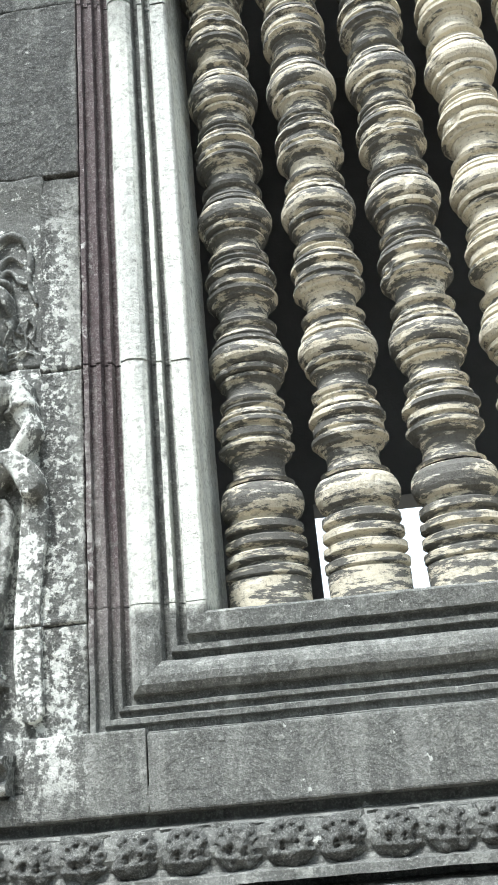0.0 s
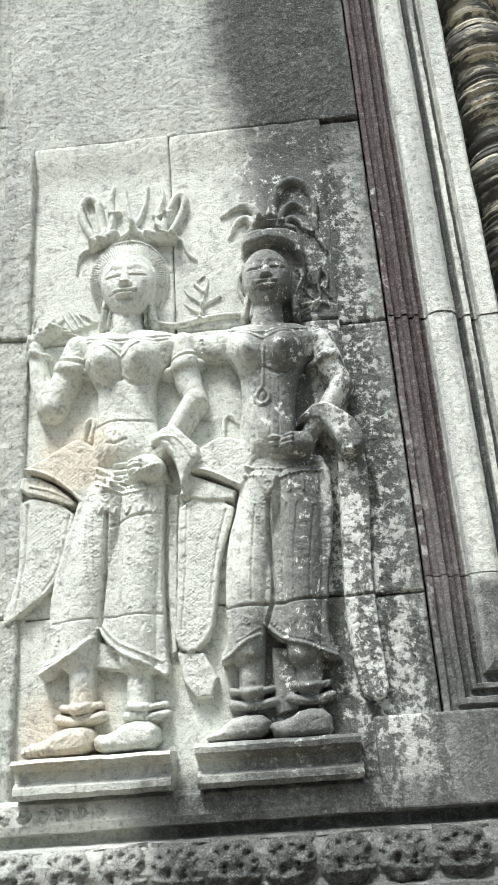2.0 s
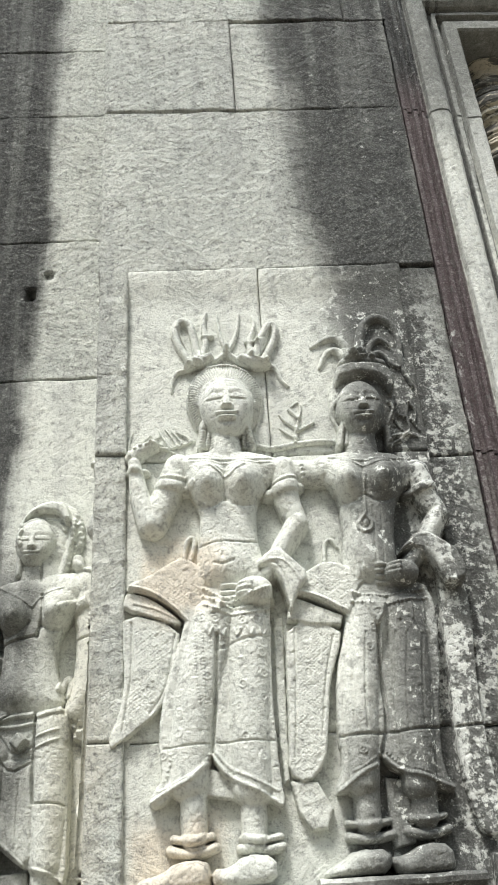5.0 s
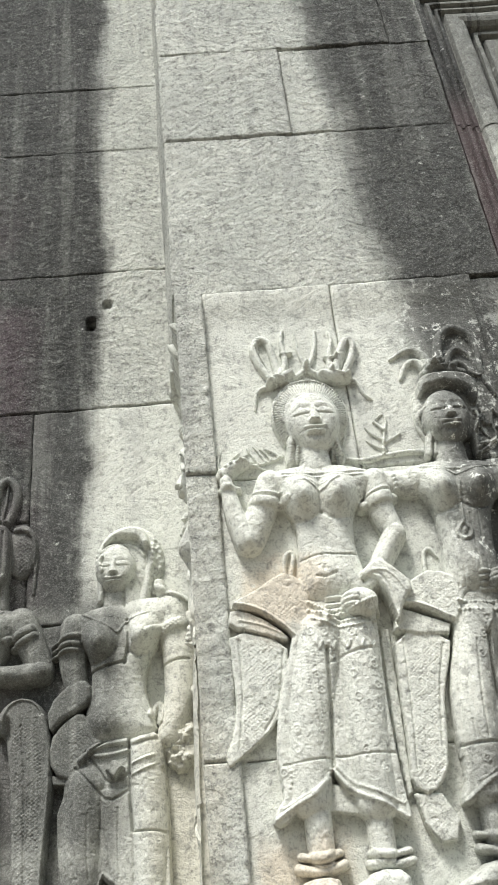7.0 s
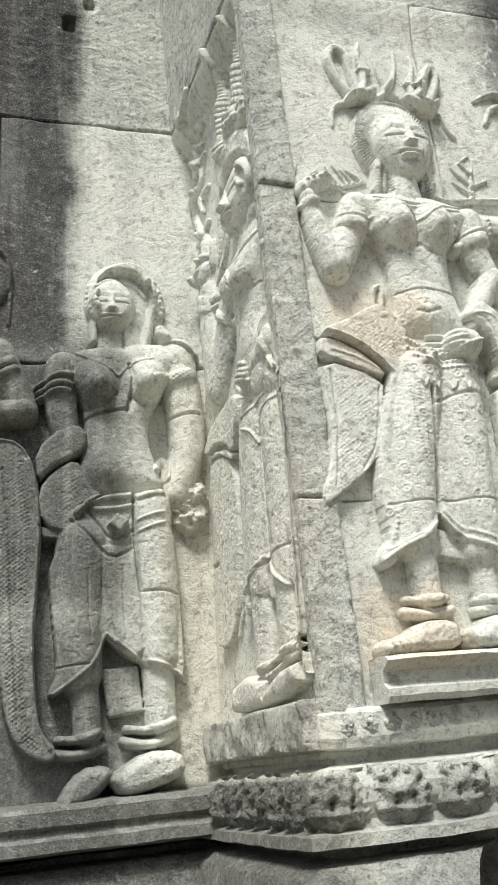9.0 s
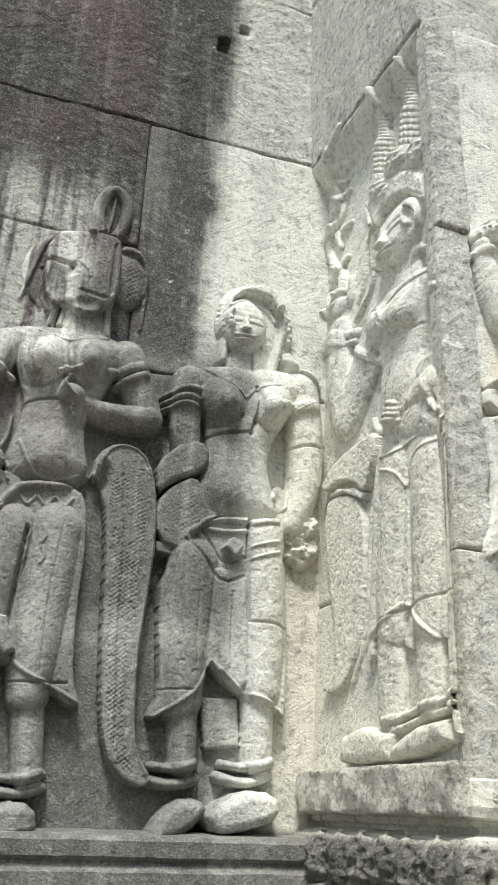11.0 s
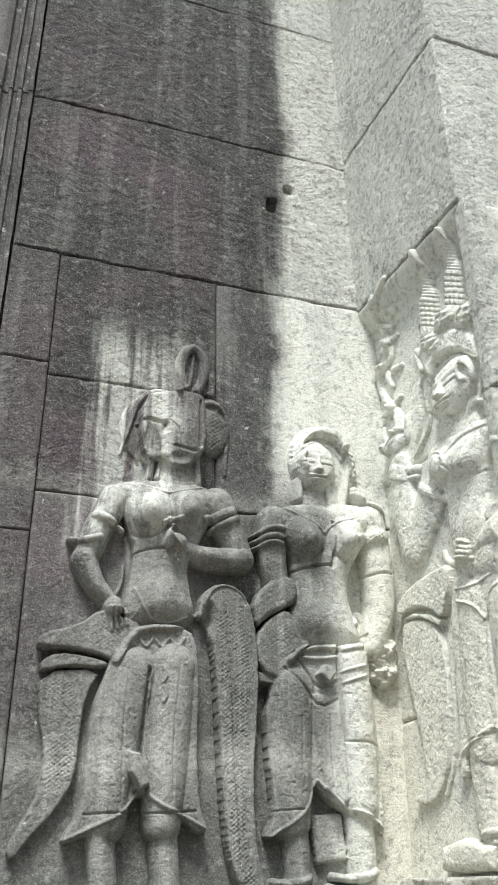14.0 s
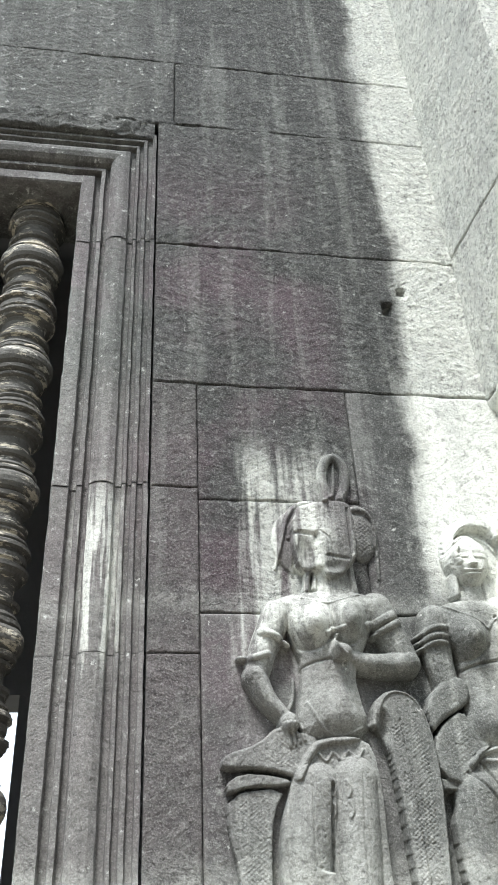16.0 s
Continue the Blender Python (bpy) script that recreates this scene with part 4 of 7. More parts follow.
r.cut([(-0.033, 0.577), (-0.000, 0.582), (0.040, 0.577), (0.077, 0.582)], 0.0018, 0.0040)
r.cut([(-0.008, 0.539), (0.008, 0.533), (0.028, 0.541)], 0.0020, 0.0030)
r.add(0.008, 0.551, 0.0061, 0.0077, -0.0040)
r.cut([(0.008, 0.585), (0.008, 0.569)], 0.0015, 0.0030)
r.cut([(-0.018, 0.564), (-0.018, 0.540)], 0.0010, 0.0020)
r.cut([(0.028, 0.579), (0.031, 0.551)], 0.0010, 0.0020)
r.tube([(-0.072, 0.757, 0.0280), (-0.092, 0.700, 0.0302), (-0.123, 0.633, 0.0269)], 0.040, 0.000)
r.tube([(-0.128, 0.633, 0.0252), (-0.148, 0.690, 0.0199), (-0.159, 0.765, 0.0136)], 0.043, 0.000)
r.band([(-0.112, 0.714), (-0.083, 0.705), (-0.049, 0.703)], 0.0105, 0.050)
r.beads([(-0.112, 0.731), (-0.086, 0.724), (-0.052, 0.723)], 10, 0.0045, 0.0050)
r.band([(-0.171, 0.748), (-0.153, 0.745), (-0.135, 0.749)], 0.0073, 0.045)
r.tube([(0.136, 0.740, 0.0288), (0.137, 0.674, 0.0266), (0.154, 0.624, 0.0234)], 0.045, 0.000)
r.tube([(0.154, 0.619, 0.0235), (0.121, 0.568, 0.0213), (0.090, 0.519, 0.0192)], 0.050, 0.000)
r.band([(0.101, 0.685), (0.132, 0.690), (0.167, 0.700)], 0.0117, 0.056)
r.beads([(0.101, 0.700), (0.132, 0.708), (0.165, 0.718)], 11, 0.0047, 0.0050)
r.tube([(-0.163, 0.782, 0.0162), (-0.144, 0.799, 0.0150), (-0.120, 0.808, 0.0112)], 0.030, 0.000)
r.cord([(-0.168, 0.780), (-0.175, 0.812), (-0.164, 0.848)], 0.0036, 0.013, 0.0022)
r.cord([(-0.158, 0.797), (-0.156, 0.815), (-0.126, 0.839)], 0.0039, 0.013, 0.0024)
r.cord([(-0.147, 0.804), (-0.139, 0.819), (-0.110, 0.834)], 0.0040, 0.013, 0.0025)
r.cord([(-0.134, 0.806), (-0.118, 0.820), (-0.101, 0.814)], 0.0041, 0.013, 0.0026)
r.cord([(-0.125, 0.811), (-0.090, 0.801), (-0.066, 0.787)], 0.0039, 0.013, 0.0024)
r.cord([(-0.106, 0.805), (-0.074, 0.808), (-0.037, 0.823)], 0.0041, 0.013, 0.0025)
r.cord([(-0.090, 0.811), (-0.107, 0.840), (-0.110, 0.850)], 0.0036, 0.013, 0.0022)
r.cord([(-0.074, 0.813), (-0.090, 0.842), (-0.097, 0.852)], 0.0036, 0.013, 0.0023)
r.cord([(-0.063, 0.815), (-0.076, 0.838), (-0.084, 0.844)], 0.0037, 0.013, 0.0023)
r.cord([(-0.044, 0.819), (-0.057, 0.835), (-0.074, 0.843)], 0.0038, 0.013, 0.0024)
r.plate([(0.066, 0.531), (0.092, 0.559), (0.115, 0.562), (0.135, 0.543), (0.169, 0.507), (0.139, 0.470), (0.127, 0.431), (0.122, 0.458), (0.113, 0.496), (0.097, 0.526)], 0.056, 0.0083, 0.75, 0.000)
r.beads([(0.090, 0.537), (0.115, 0.539), (0.135, 0.519), (0.148, 0.493)], 16, 0.0031, 0.0030)
r.cut([(0.078, 0.525), (0.102, 0.537), (0.121, 0.503), (0.127, 0.461)], 0.0020, 0.0030)
r.band([(0.074, 0.502), (0.087, 0.487), (0.096, 0.469)], 0.0060, 0.060)
r.ell(0.063, 0.484, 0.0345, 0.0259, 0.030, 0.040)
r.cord([(0.054, 0.492), (0.030, 0.496), (0.004, 0.496)], 0.0055, 0.013, 0.0042)
r.cord([(0.054, 0.483), (0.030, 0.485), (0.004, 0.484)], 0.0055, 0.013, 0.0042)
r.cord([(0.054, 0.473), (0.029, 0.475), (0.004, 0.473)], 0.0054, 0.013, 0.0042)
r.cord([(0.054, 0.464), (0.029, 0.464), (0.004, 0.461)], 0.0054, 0.013, 0.0042)
r.beads([(-0.032, 0.496), (0.028, 0.459), (0.092, 0.485)], 20, 0.0043, 0.0060)
r.beads([(-0.034, 0.481), (0.027, 0.444), (0.093, 0.468)], 19, 0.0047, 0.0060)
r.beads([(-0.032, 0.462), (0.027, 0.433), (0.091, 0.451)], 22, 0.0035, 0.0050)
r.add(-0.000, 0.456, 0.0119, 0.0126, 0.0080)
r.add(-0.014, 0.471, 0.0090, 0.0095, 0.0060)
r.add(-0.014, 0.449, 0.0079, 0.0083, 0.0060)
r.rosette(-0.035, 0.437, 0.0091)
r.rosette(-0.011, 0.433, 0.0091)
r.rosette(0.014, 0.428, 0.0091)
r.rosette(0.038, 0.427, 0.0091)
r.rosette(0.064, 0.429, 0.0091)
r.rosette(0.084, 0.430, 0.0091)
r.cord([(-0.028, 0.416), (-0.022, 0.400), (-0.016, 0.415)], 0.0025, 0.004, 0.0025)
r.cord([(-0.003, 0.414), (0.002, 0.399), (0.008, 0.414)], 0.0025, 0.004, 0.0025)
r.cord([(0.021, 0.413), (0.027, 0.397), (0.033, 0.412)], 0.0025, 0.004, 0.0025)
r.cord([(0.046, 0.412), (0.051, 0.396), (0.057, 0.411)], 0.0025, 0.004, 0.0025)
r.cord([(0.068, 0.410), (0.073, 0.395), (0.080, 0.410)], 0.0025, 0.004, 0.0025)
r.ell(0.027, 0.911, 0.0807, 0.0923, 0.030, 0.004)
r.face(0.031, 0.880, 0.0547, 0.0744, 0.040, 0.020, 0.00, 0.0, -0.09)
r.fan(0.030, 0.902, (0.0579, 0.0576), (0.0790, 0.0890), -40, 220, 62, 0.0045)
r.cord([(-0.034, 0.845), (-0.050, 0.897), (-0.048, 0.950), (-0.023, 0.987), (0.031, 1.000), (0.082, 0.981), (0.108, 0.939), (0.107, 0.889), (0.089, 0.840)], 0.0034, 0.004, 0.0034)
r.tube([(-0.017, 0.852, 0.0088), (-0.024, 0.799, 0.0099)], 0.030, 0.000)
r.tube([(-0.004, 0.847, 0.0066), (-0.011, 0.799, 0.0077)], 0.028, 0.000)
r.tube([(0.071, 0.844, 0.0087), (0.077, 0.793, 0.0098)], 0.030, 0.000)
r.tube([(0.065, 0.841, 0.0055), (0.063, 0.798, 0.0065)], 0.026, 0.000)
r.cut([(-0.031, 0.836), (-0.000, 0.832)], 0.0015, 0.0040)
r.cut([(0.063, 0.831), (0.089, 0.827)], 0.0015, 0.0040)
r.cut([(-0.031, 0.829), (-0.000, 0.825)], 0.0015, 0.0040)
r.cut([(0.063, 0.824), (0.089, 0.820)], 0.0015, 0.0040)
r.cut([(-0.031, 0.823), (-0.000, 0.819)], 0.0015, 0.0040)
r.cut([(0.063, 0.818), (0.089, 0.814)], 0.0015, 0.0040)
r.cut([(-0.031, 0.817), (-0.000, 0.813)], 0.0015, 0.0040)
r.cut([(0.063, 0.812), (0.089, 0.808)], 0.0015, 0.0040)
r.cut([(-0.031, 0.811), (-0.000, 0.806)], 0.0015, 0.0040)
r.cut([(0.063, 0.805), (0.089, 0.802)], 0.0015, 0.0040)
r.cut([(-0.031, 0.804), (-0.000, 0.800)], 0.0015, 0.0040)
r.cut([(0.063, 0.799), (0.088, 0.795)], 0.0015, 0.0040)
r.cut([(-0.031, 0.798), (-0.001, 0.794)], 0.0015, 0.0040)
r.cut([(0.062, 0.793), (0.088, 0.789)], 0.0015, 0.0040)
r.cut([(-0.031, 0.792), (-0.001, 0.788)], 0.0015, 0.0040)
r.cut([(0.062, 0.787), (0.088, 0.783)], 0.0015, 0.0040)
r.cord([(-0.034, 1.002), (-0.067, 1.056), (-0.077, 1.099), (-0.060, 1.128), (-0.038, 1.115), (-0.031, 1.068), (-0.023, 1.007)], 0.0094, 0.018, 0.0094)
r.cord([(-0.027, 1.009), (-0.056, 1.067), (-0.067, 1.107)], 0.0036, 0.012, 0.0036)
r.cord([(-0.018, 1.015), (-0.004, 1.066), (-0.012, 1.114), (-0.003, 1.149)], 0.0101, 0.018, 0.0036)
r.band([(-0.013, 1.081), (-0.001, 1.076), (0.008, 1.080)], 0.0050, 0.024)
r.cord([(0.038, 1.042), (0.026, 1.076), (0.021, 1.140)], 0.0070, 0.016, 0.0029)
r.cord([(-0.009, 1.001), (0.035, 1.029), (0.061, 1.077), (0.069, 1.139)], 0.0089, 0.018, 0.0038)
r.cord([(0.035, 1.040), (0.055, 1.017), (0.090, 1.015)], 0.0081, 0.018, 0.0081)
r.cord([(0.089, 1.019), (0.089, 1.068), (0.104, 1.103), (0.099, 1.134)], 0.0094, 0.018, 0.0035)
r.band([(0.082, 1.061), (0.094, 1.056), (0.105, 1.063)], 0.0049, 0.024)
r.cord([(0.094, 1.009), (0.112, 1.064), (0.130, 1.106), (0.146, 1.105), (0.149, 1.076), (0.130, 1.035), (0.117, 1.013)], 0.0093, 0.018, 0.0093)
r.cord([(0.106, 1.016), (0.124, 1.064), (0.136, 1.096)], 0.0036, 0.012, 0.0036)
r.tube([(-0.044, 1.000, 0.0109), (-0.017, 1.009, 0.0123), (-0.000, 1.019, 0.0109)], 0.030, 0.000)
r.tube([(0.069, 1.012, 0.0109), (0.094, 1.000, 0.0150), (0.122, 0.998, 0.0095)], 0.032, 0.000)
r.cord([(-0.047, 1.016), (-0.015, 1.000)], 0.0040, 0.008, 0.0040)
r.cord([(0.074, 1.023), (0.116, 0.996)], 0.0040, 0.008, 0.0040)
r.cord([(-0.044, 0.996), (-0.072, 0.991), (-0.082, 0.964), (-0.083, 0.939)], 0.0076, 0.012, 0.0025)
r.cord([(0.124, 1.001), (0.143, 0.991), (0.149, 0.961), (0.166, 0.944)], 0.0075, 0.012, 0.0037)
r.cord([(0.080, 0.805), (0.124, 0.793), (0.162, 0.803), (0.229, 0.809), (0.256, 0.802)], 0.0063, 0.012, 0.0063)
r.cord([(0.168, 0.805), (0.176, 0.847), (0.189, 0.892), (0.181, 0.908), (0.167, 0.893)], 0.0039, 0.008, 0.0028)
r.cord([(0.173, 0.841), (0.148, 0.861), (0.141, 0.875)], 0.0043, 0.008, 0.0031)
r.cord([(0.173, 0.834), (0.204, 0.849), (0.210, 0.854)], 0.0044, 0.008, 0.0031)
r.cord([(0.174, 0.815), (0.150, 0.831), (0.140, 0.842)], 0.0043, 0.008, 0.0031)
r.cord([(0.179, 0.866), (0.161, 0.887)], 0.0043, 0.008, 0.0043)
tagged(r.carve("relief_statue", front_a, -1.040, 1.720, 0.012, 114, 1), "pale carved stone woman in low relief with horned headdress and sash", "statue", "relief statues")


r = Relief(-0.215, 0.260, -0.040, 1.160)
r.plate([(0.160, 0.527), (0.207, 0.530), (0.211, 0.415), (0.199, 0.313), (0.195, 0.216), (0.201, 0.096), (0.201, 0.056), (0.175, 0.043), (0.154, 0.061), (0.145, 0.144), (0.143, 0.218), (0.152, 0.366)], 0.022, 0.0096, 0.75, 0.000)
r.weave([(0.170, 0.458), (0.203, 0.414), (0.184, 0.215), (0.188, 0.069), (0.164, 0.062), (0.150, 0.170)], 0.0104, 0.0008)
r.plate([(-0.146, 0.148), (-0.100, 0.145), (-0.078, 0.102), (-0.089, 0.072), (-0.117, 0.070), (-0.137, 0.100)], 0.020, 0.0064, 0.75, 0.000)
r.weave([(-0.139, 0.135), (-0.104, 0.136), (-0.087, 0.101), (-0.096, 0.080), (-0.117, 0.081)], 0.0082, 0.0012)
r.plate([(-0.133, 0.421), (-0.030, 0.405), (-0.043, 0.356), (-0.063, 0.307), (-0.073, 0.230), (-0.083, 0.174), (-0.117, 0.140), (-0.151, 0.159), (-0.143, 0.214), (-0.139, 0.331)], 0.026, 0.0061, 0.80, 0.000)
r.weave([(-0.128, 0.403), (-0.041, 0.394), (-0.051, 0.353), (-0.070, 0.304), (-0.080, 0.228), (-0.091, 0.177), (-0.118, 0.151), (-0.141, 0.164), (-0.133, 0.328)], 0.0081, 0.0014)
r.cut([(-0.118, 0.403), (-0.125, 0.278), (-0.135, 0.184)], 0.0014, 0.0030)
r.cut([(-0.049, 0.389), (-0.071, 0.314), (-0.084, 0.228)], 0.0015, 0.0030)
r.plate([(-0.121, 0.466), (-0.027, 0.423), (-0.033, 0.405), (-0.086, 0.409), (-0.131, 0.421)], 0.031, 0.0052, 0.85, 0.000)
r.plate([(-0.040, 0.534), (0.025, 0.489), (0.002, 0.468), (-0.017, 0.419), (-0.028, 0.427), (-0.083, 0.458), (-0.117, 0.464), (-0.121, 0.489), (-0.099, 0.504)], 0.038, 0.0063, 0.80, 0.000)
r.cord([(-0.119, 0.473), (-0.073, 0.461), (-0.024, 0.431)], 0.0032, 0.005, 0.0032)
r.weave([(-0.050, 0.513), (-0.001, 0.481), (-0.019, 0.441), (-0.092, 0.472), (-0.102, 0.488)], 0.0095, 0.0009)
r.cord([(-0.048, 0.536), (-0.046, 0.575), (-0.031, 0.583), (-0.021, 0.564)], 0.0054, 0.012, 0.0043)
r.plate([(-0.016, 0.479), (0.091, 0.486), (0.143, 0.470), (0.141, 0.365), (0.115, 0.218), (0.112, 0.144), (0.131, 0.121), (0.113, 0.112), (0.085, 0.130), (0.042, 0.146), (0.015, 0.164), (0.005, 0.181), (-0.001, 0.158), (-0.033, 0.146), (-0.053, 0.120), (-0.075, 0.126), (-0.056, 0.163), (-0.059, 0.228), (-0.051, 0.325), (-0.027, 0.395)], 0.034, 0.0093, 0.80, 0.000)
r.tube([(0.025, 0.426, 0.0417), (-0.010, 0.311, 0.0379), (-0.020, 0.224, 0.0360), (-0.026, 0.142, 0.0303)], 0.054, 0.000)
r.tube([(0.083, 0.423, 0.0435), (0.080, 0.296, 0.0398), (0.074, 0.200, 0.0360), (0.070, 0.132, 0.0303)], 0.056, 0.000)
r.cut([(0.029, 0.399), (0.024, 0.318), (0.028, 0.231), (0.009, 0.176)], 0.0028, 0.0110)
r.cut([(-0.059, 0.211), (-0.003, 0.212), (0.053, 0.214), (0.118, 0.217), (0.203, 0.222)], 0.0018, 0.0060)
r.cut([(-0.017, 0.385), (-0.030, 0.287), (-0.032, 0.221)], 0.0015, 0.0028)
r.cut([(0.005, 0.384), (-0.008, 0.285), (-0.011, 0.220)], 0.0015, 0.0028)
r.cut([(0.059, 0.381), (0.044, 0.283), (0.040, 0.217)], 0.0015, 0.0028)
r.cut([(0.078, 0.380), (0.063, 0.282), (0.059, 0.216)], 0.0015, 0.0028)
r.cut([(0.107, 0.378), (0.091, 0.280), (0.086, 0.214)], 0.0015, 0.0028)
r.rosette(0.020, 0.393, 0.0080)
r.rosette(0.009, 0.358, 0.0079)
r.rosette(0.020, 0.249, 0.0076)
r.rosette(-0.023, 0.186, 0.0074)
r.rosette(-0.033, 0.247, 0.0076)
r.rosette(0.051, 0.182, 0.0074)
r.cord([(-0.068, 0.125), (-0.049, 0.138), (-0.029, 0.152), (0.000, 0.163)], 0.0037, 0.007, 0.0037)
r.cord([(0.008, 0.180), (0.028, 0.155), (0.087, 0.137), (0.128, 0.118)], 0.0037, 0.007, 0.0037)
r.beads([(-0.044, 0.155), (-0.025, 0.160), (-0.001, 0.176)], 9, 0.0027, 0.0025)
r.beads([(0.011, 0.189), (0.040, 0.160), (0.085, 0.146)], 14, 0.0028, 0.0025)
r.tube([(-0.019, 0.152, 0.0237), (-0.023, 0.076, 0.0219)], 0.036, 0.000)
r.tube([(0.078, 0.147, 0.0237), (0.072, 0.080, 0.0219)], 0.036, 0.000)
r.plate([(0.013, 0.147), (0.055, 0.140), (0.052, 0.043), (0.013, 0.036)], 0.012, 0.0055, 0.70, 0.000)
r.band([(-0.056, 0.078), (-0.025, 0.071), (0.009, 0.078)], 0.0068, 0.050)
r.band([(-0.056, 0.058), (-0.025, 0.050), (0.013, 0.058)], 0.0084, 0.052)
r.band([(0.045, 0.080), (0.074, 0.074), (0.105, 0.082)], 0.0060, 0.050)
r.band([(0.040, 0.061), (0.073, 0.052), (0.108, 0.062)], 0.0084, 0.052)
r.plate([(-0.103, 0.009), (-0.097, -0.002), (-0.037, -0.001), (-0.001, -0.000), (0.007, 0.036), (-0.050, 0.039), (-0.075, 0.022)], 0.058, 0.0151, 0.50, 0.000)
r.plate([(-0.002, 0.023), (0.012, -0.006), (0.060, -0.005), (0.106, -0.004), (0.102, 0.040), (0.058, 0.042), (0.033, 0.027)], 0.058, 0.0153, 0.50, 0.000)
r.tube([(-0.037, 0.720, 0.0316), (-0.069, 0.722, 0.0292), (-0.107, 0.727, 0.0267)], 0.034, 0.000)
r.beads([(-0.079, 0.737), (-0.074, 0.715), (-0.079, 0.689)], 5, 0.0046, 0.0040)
r.tube([(0.056, 0.829, 0.0260), (0.050, 0.751, 0.0347)], 0.040, 0.000)
r.plate([(-0.059, 0.747), (-0.002, 0.761), (0.063, 0.760), (0.119, 0.751), (0.159, 0.720), (0.142, 0.683), (0.107, 0.658), (0.092, 0.603), (0.088, 0.547), (0.092, 0.483), (0.039, 0.470), (-0.017, 0.476), (-0.018, 0.530), (-0.008, 0.597), (-0.009, 0.655), (-0.028, 0.689), (-0.054, 0.703)], 0.048, 0.0454, 0.32, 0.000)
r.add(0.005, 0.690, 0.0402, 0.0500, 0.0300)
r.add(0.077, 0.690, 0.0402, 0.0501, 0.0310)
r.add(0.004, 0.677, 0.0263, 0.0296, 0.0080)
r.add(0.076, 0.677, 0.0264, 0.0296, 0.0080)
r.cut([(-0.028, 0.667), (-0.011, 0.642), (0.015, 0.639), (0.035, 0.654)], 0.0029, 0.0040)
r.cut([(0.040, 0.654), (0.056, 0.639), (0.085, 0.640), (0.106, 0.664)], 0.0029, 0.0040)
r.beads([(-0.025, 0.741), (0.046, 0.725), (0.129, 0.732)], 26, 0.0040, 0.0040)
r.beads([(-0.005, 0.727), (0.045, 0.710), (0.101, 0.721)], 18, 0.0040, 0.0040)
r.cord([(0.041, 0.695), (0.036, 0.642), (0.034, 0.614)], 0.0031, 0.005, 0.0031)
r.cord([(0.034, 0.612), (0.014, 0.592), (0.030, 0.572), (0.049, 0.590), (0.033, 0.611)], 0.0041, 0.007, 0.0041)
r.add(0.033, 0.595, 0.0072, 0.0091, 0.0060)
r.cut([(0.009, 0.632), (0.001, 0.488)], 0.0014, 0.0020)
r.cut([(0.022, 0.631), (0.012, 0.487)], 0.0014, 0.0020)
r.cut([(0.050, 0.630), (0.040, 0.486)], 0.0014, 0.0020)
r.cut([(0.066, 0.629), (0.055, 0.485)], 0.0014, 0.0020)
r.add(0.035, 0.534, 0.0427, 0.0496, 0.0090)
r.tube([(0.151, 0.709, 0.0289), (0.164, 0.649, 0.0267), (0.182, 0.615, 0.0222)], 0.046, 0.000)
r.tube([(0.179, 0.611, 0.0218), (0.145, 0.558, 0.0218), (0.106, 0.511, 0.0187)], 0.052, 0.000)
r.band([(0.124, 0.661), (0.147, 0.664), (0.180, 0.673)], 0.0092, 0.054)
r.plate([(0.082, 0.531), (0.130, 0.578), (0.169, 0.558), (0.202, 0.527), (0.213, 0.477), (0.170, 0.461), (0.157, 0.491), (0.137, 0.528), (0.108, 0.541)], 0.058, 0.0094, 0.70, 0.000)
r.ell(0.087, 0.493, 0.0327, 0.0242, 0.030, 0.042)
r.cord([(0.079, 0.506), (0.061, 0.507), (0.043, 0.508)], 0.0054, 0.013, 0.0043)
r.cord([(0.078, 0.496), (0.061, 0.497), (0.042, 0.498)], 0.0054, 0.013, 0.0043)
r.cord([(0.078, 0.486), (0.060, 0.487), (0.041, 0.488)], 0.0053, 0.013, 0.0043)
r.cord([(0.077, 0.477), (0.059, 0.478), (0.040, 0.479)], 0.0053, 0.013, 0.0042)
r.beads([(-0.011, 0.463), (0.036, 0.450), (0.127, 0.462)], 20, 0.0041, 0.0060)
r.beads([(-0.012, 0.446), (0.034, 0.431), (0.130, 0.445)], 20, 0.0041, 0.0060)
r.rosette(0.028, 0.439, 0.0143)
r.plate([(0.006, 0.440), (0.050, 0.438), (0.043, 0.412), (0.028, 0.392), (0.016, 0.414)], 0.058, 0.0050, 0.70, 0.000)
r.rosette(0.030, 0.418, 0.0102)
r.cord([(0.069, 0.440), (0.068, 0.406)], 0.0029, 0.004, 0.0029)
r.cord([(0.094, 0.439), (0.092, 0.404)], 0.0029, 0.004, 0.0029)
r.cord([(0.118, 0.437), (0.117, 0.403)], 0.0029, 0.004, 0.0029)
r.ell(0.066, 0.888, 0.0705, 0.0843, 0.024, 0.003)
r.face(0.057, 0.856, 0.0492, 0.0667, 0.040, 0.020, 0.00, 0.0, -0.09)
r.plate([(0.011, 0.910), (0.011, 0.950), (0.034, 0.964), (0.080, 0.966), (0.122, 0.956), (0.139, 0.923), (0.127, 0.883), (0.118, 0.910), (0.094, 0.930), (0.061, 0.936), (0.026, 0.929)], 0.050, 0.0096, 0.60, 0.000)
r.beads([(0.013, 0.919), (0.069, 0.929), (0.123, 0.905)], 18, 0.0036, 0.0030)
r.tube([(0.036, 0.975, 0.0124), (0.076, 0.981, 0.0151), (0.116, 0.970, 0.0124)], 0.036, 0.000)
r.cord([(0.043, 0.997), (0.062, 1.014), (0.083, 1.008), (0.085, 0.989), (0.065, 0.982), (0.046, 0.991)], 0.0063, 0.014, 0.0063)
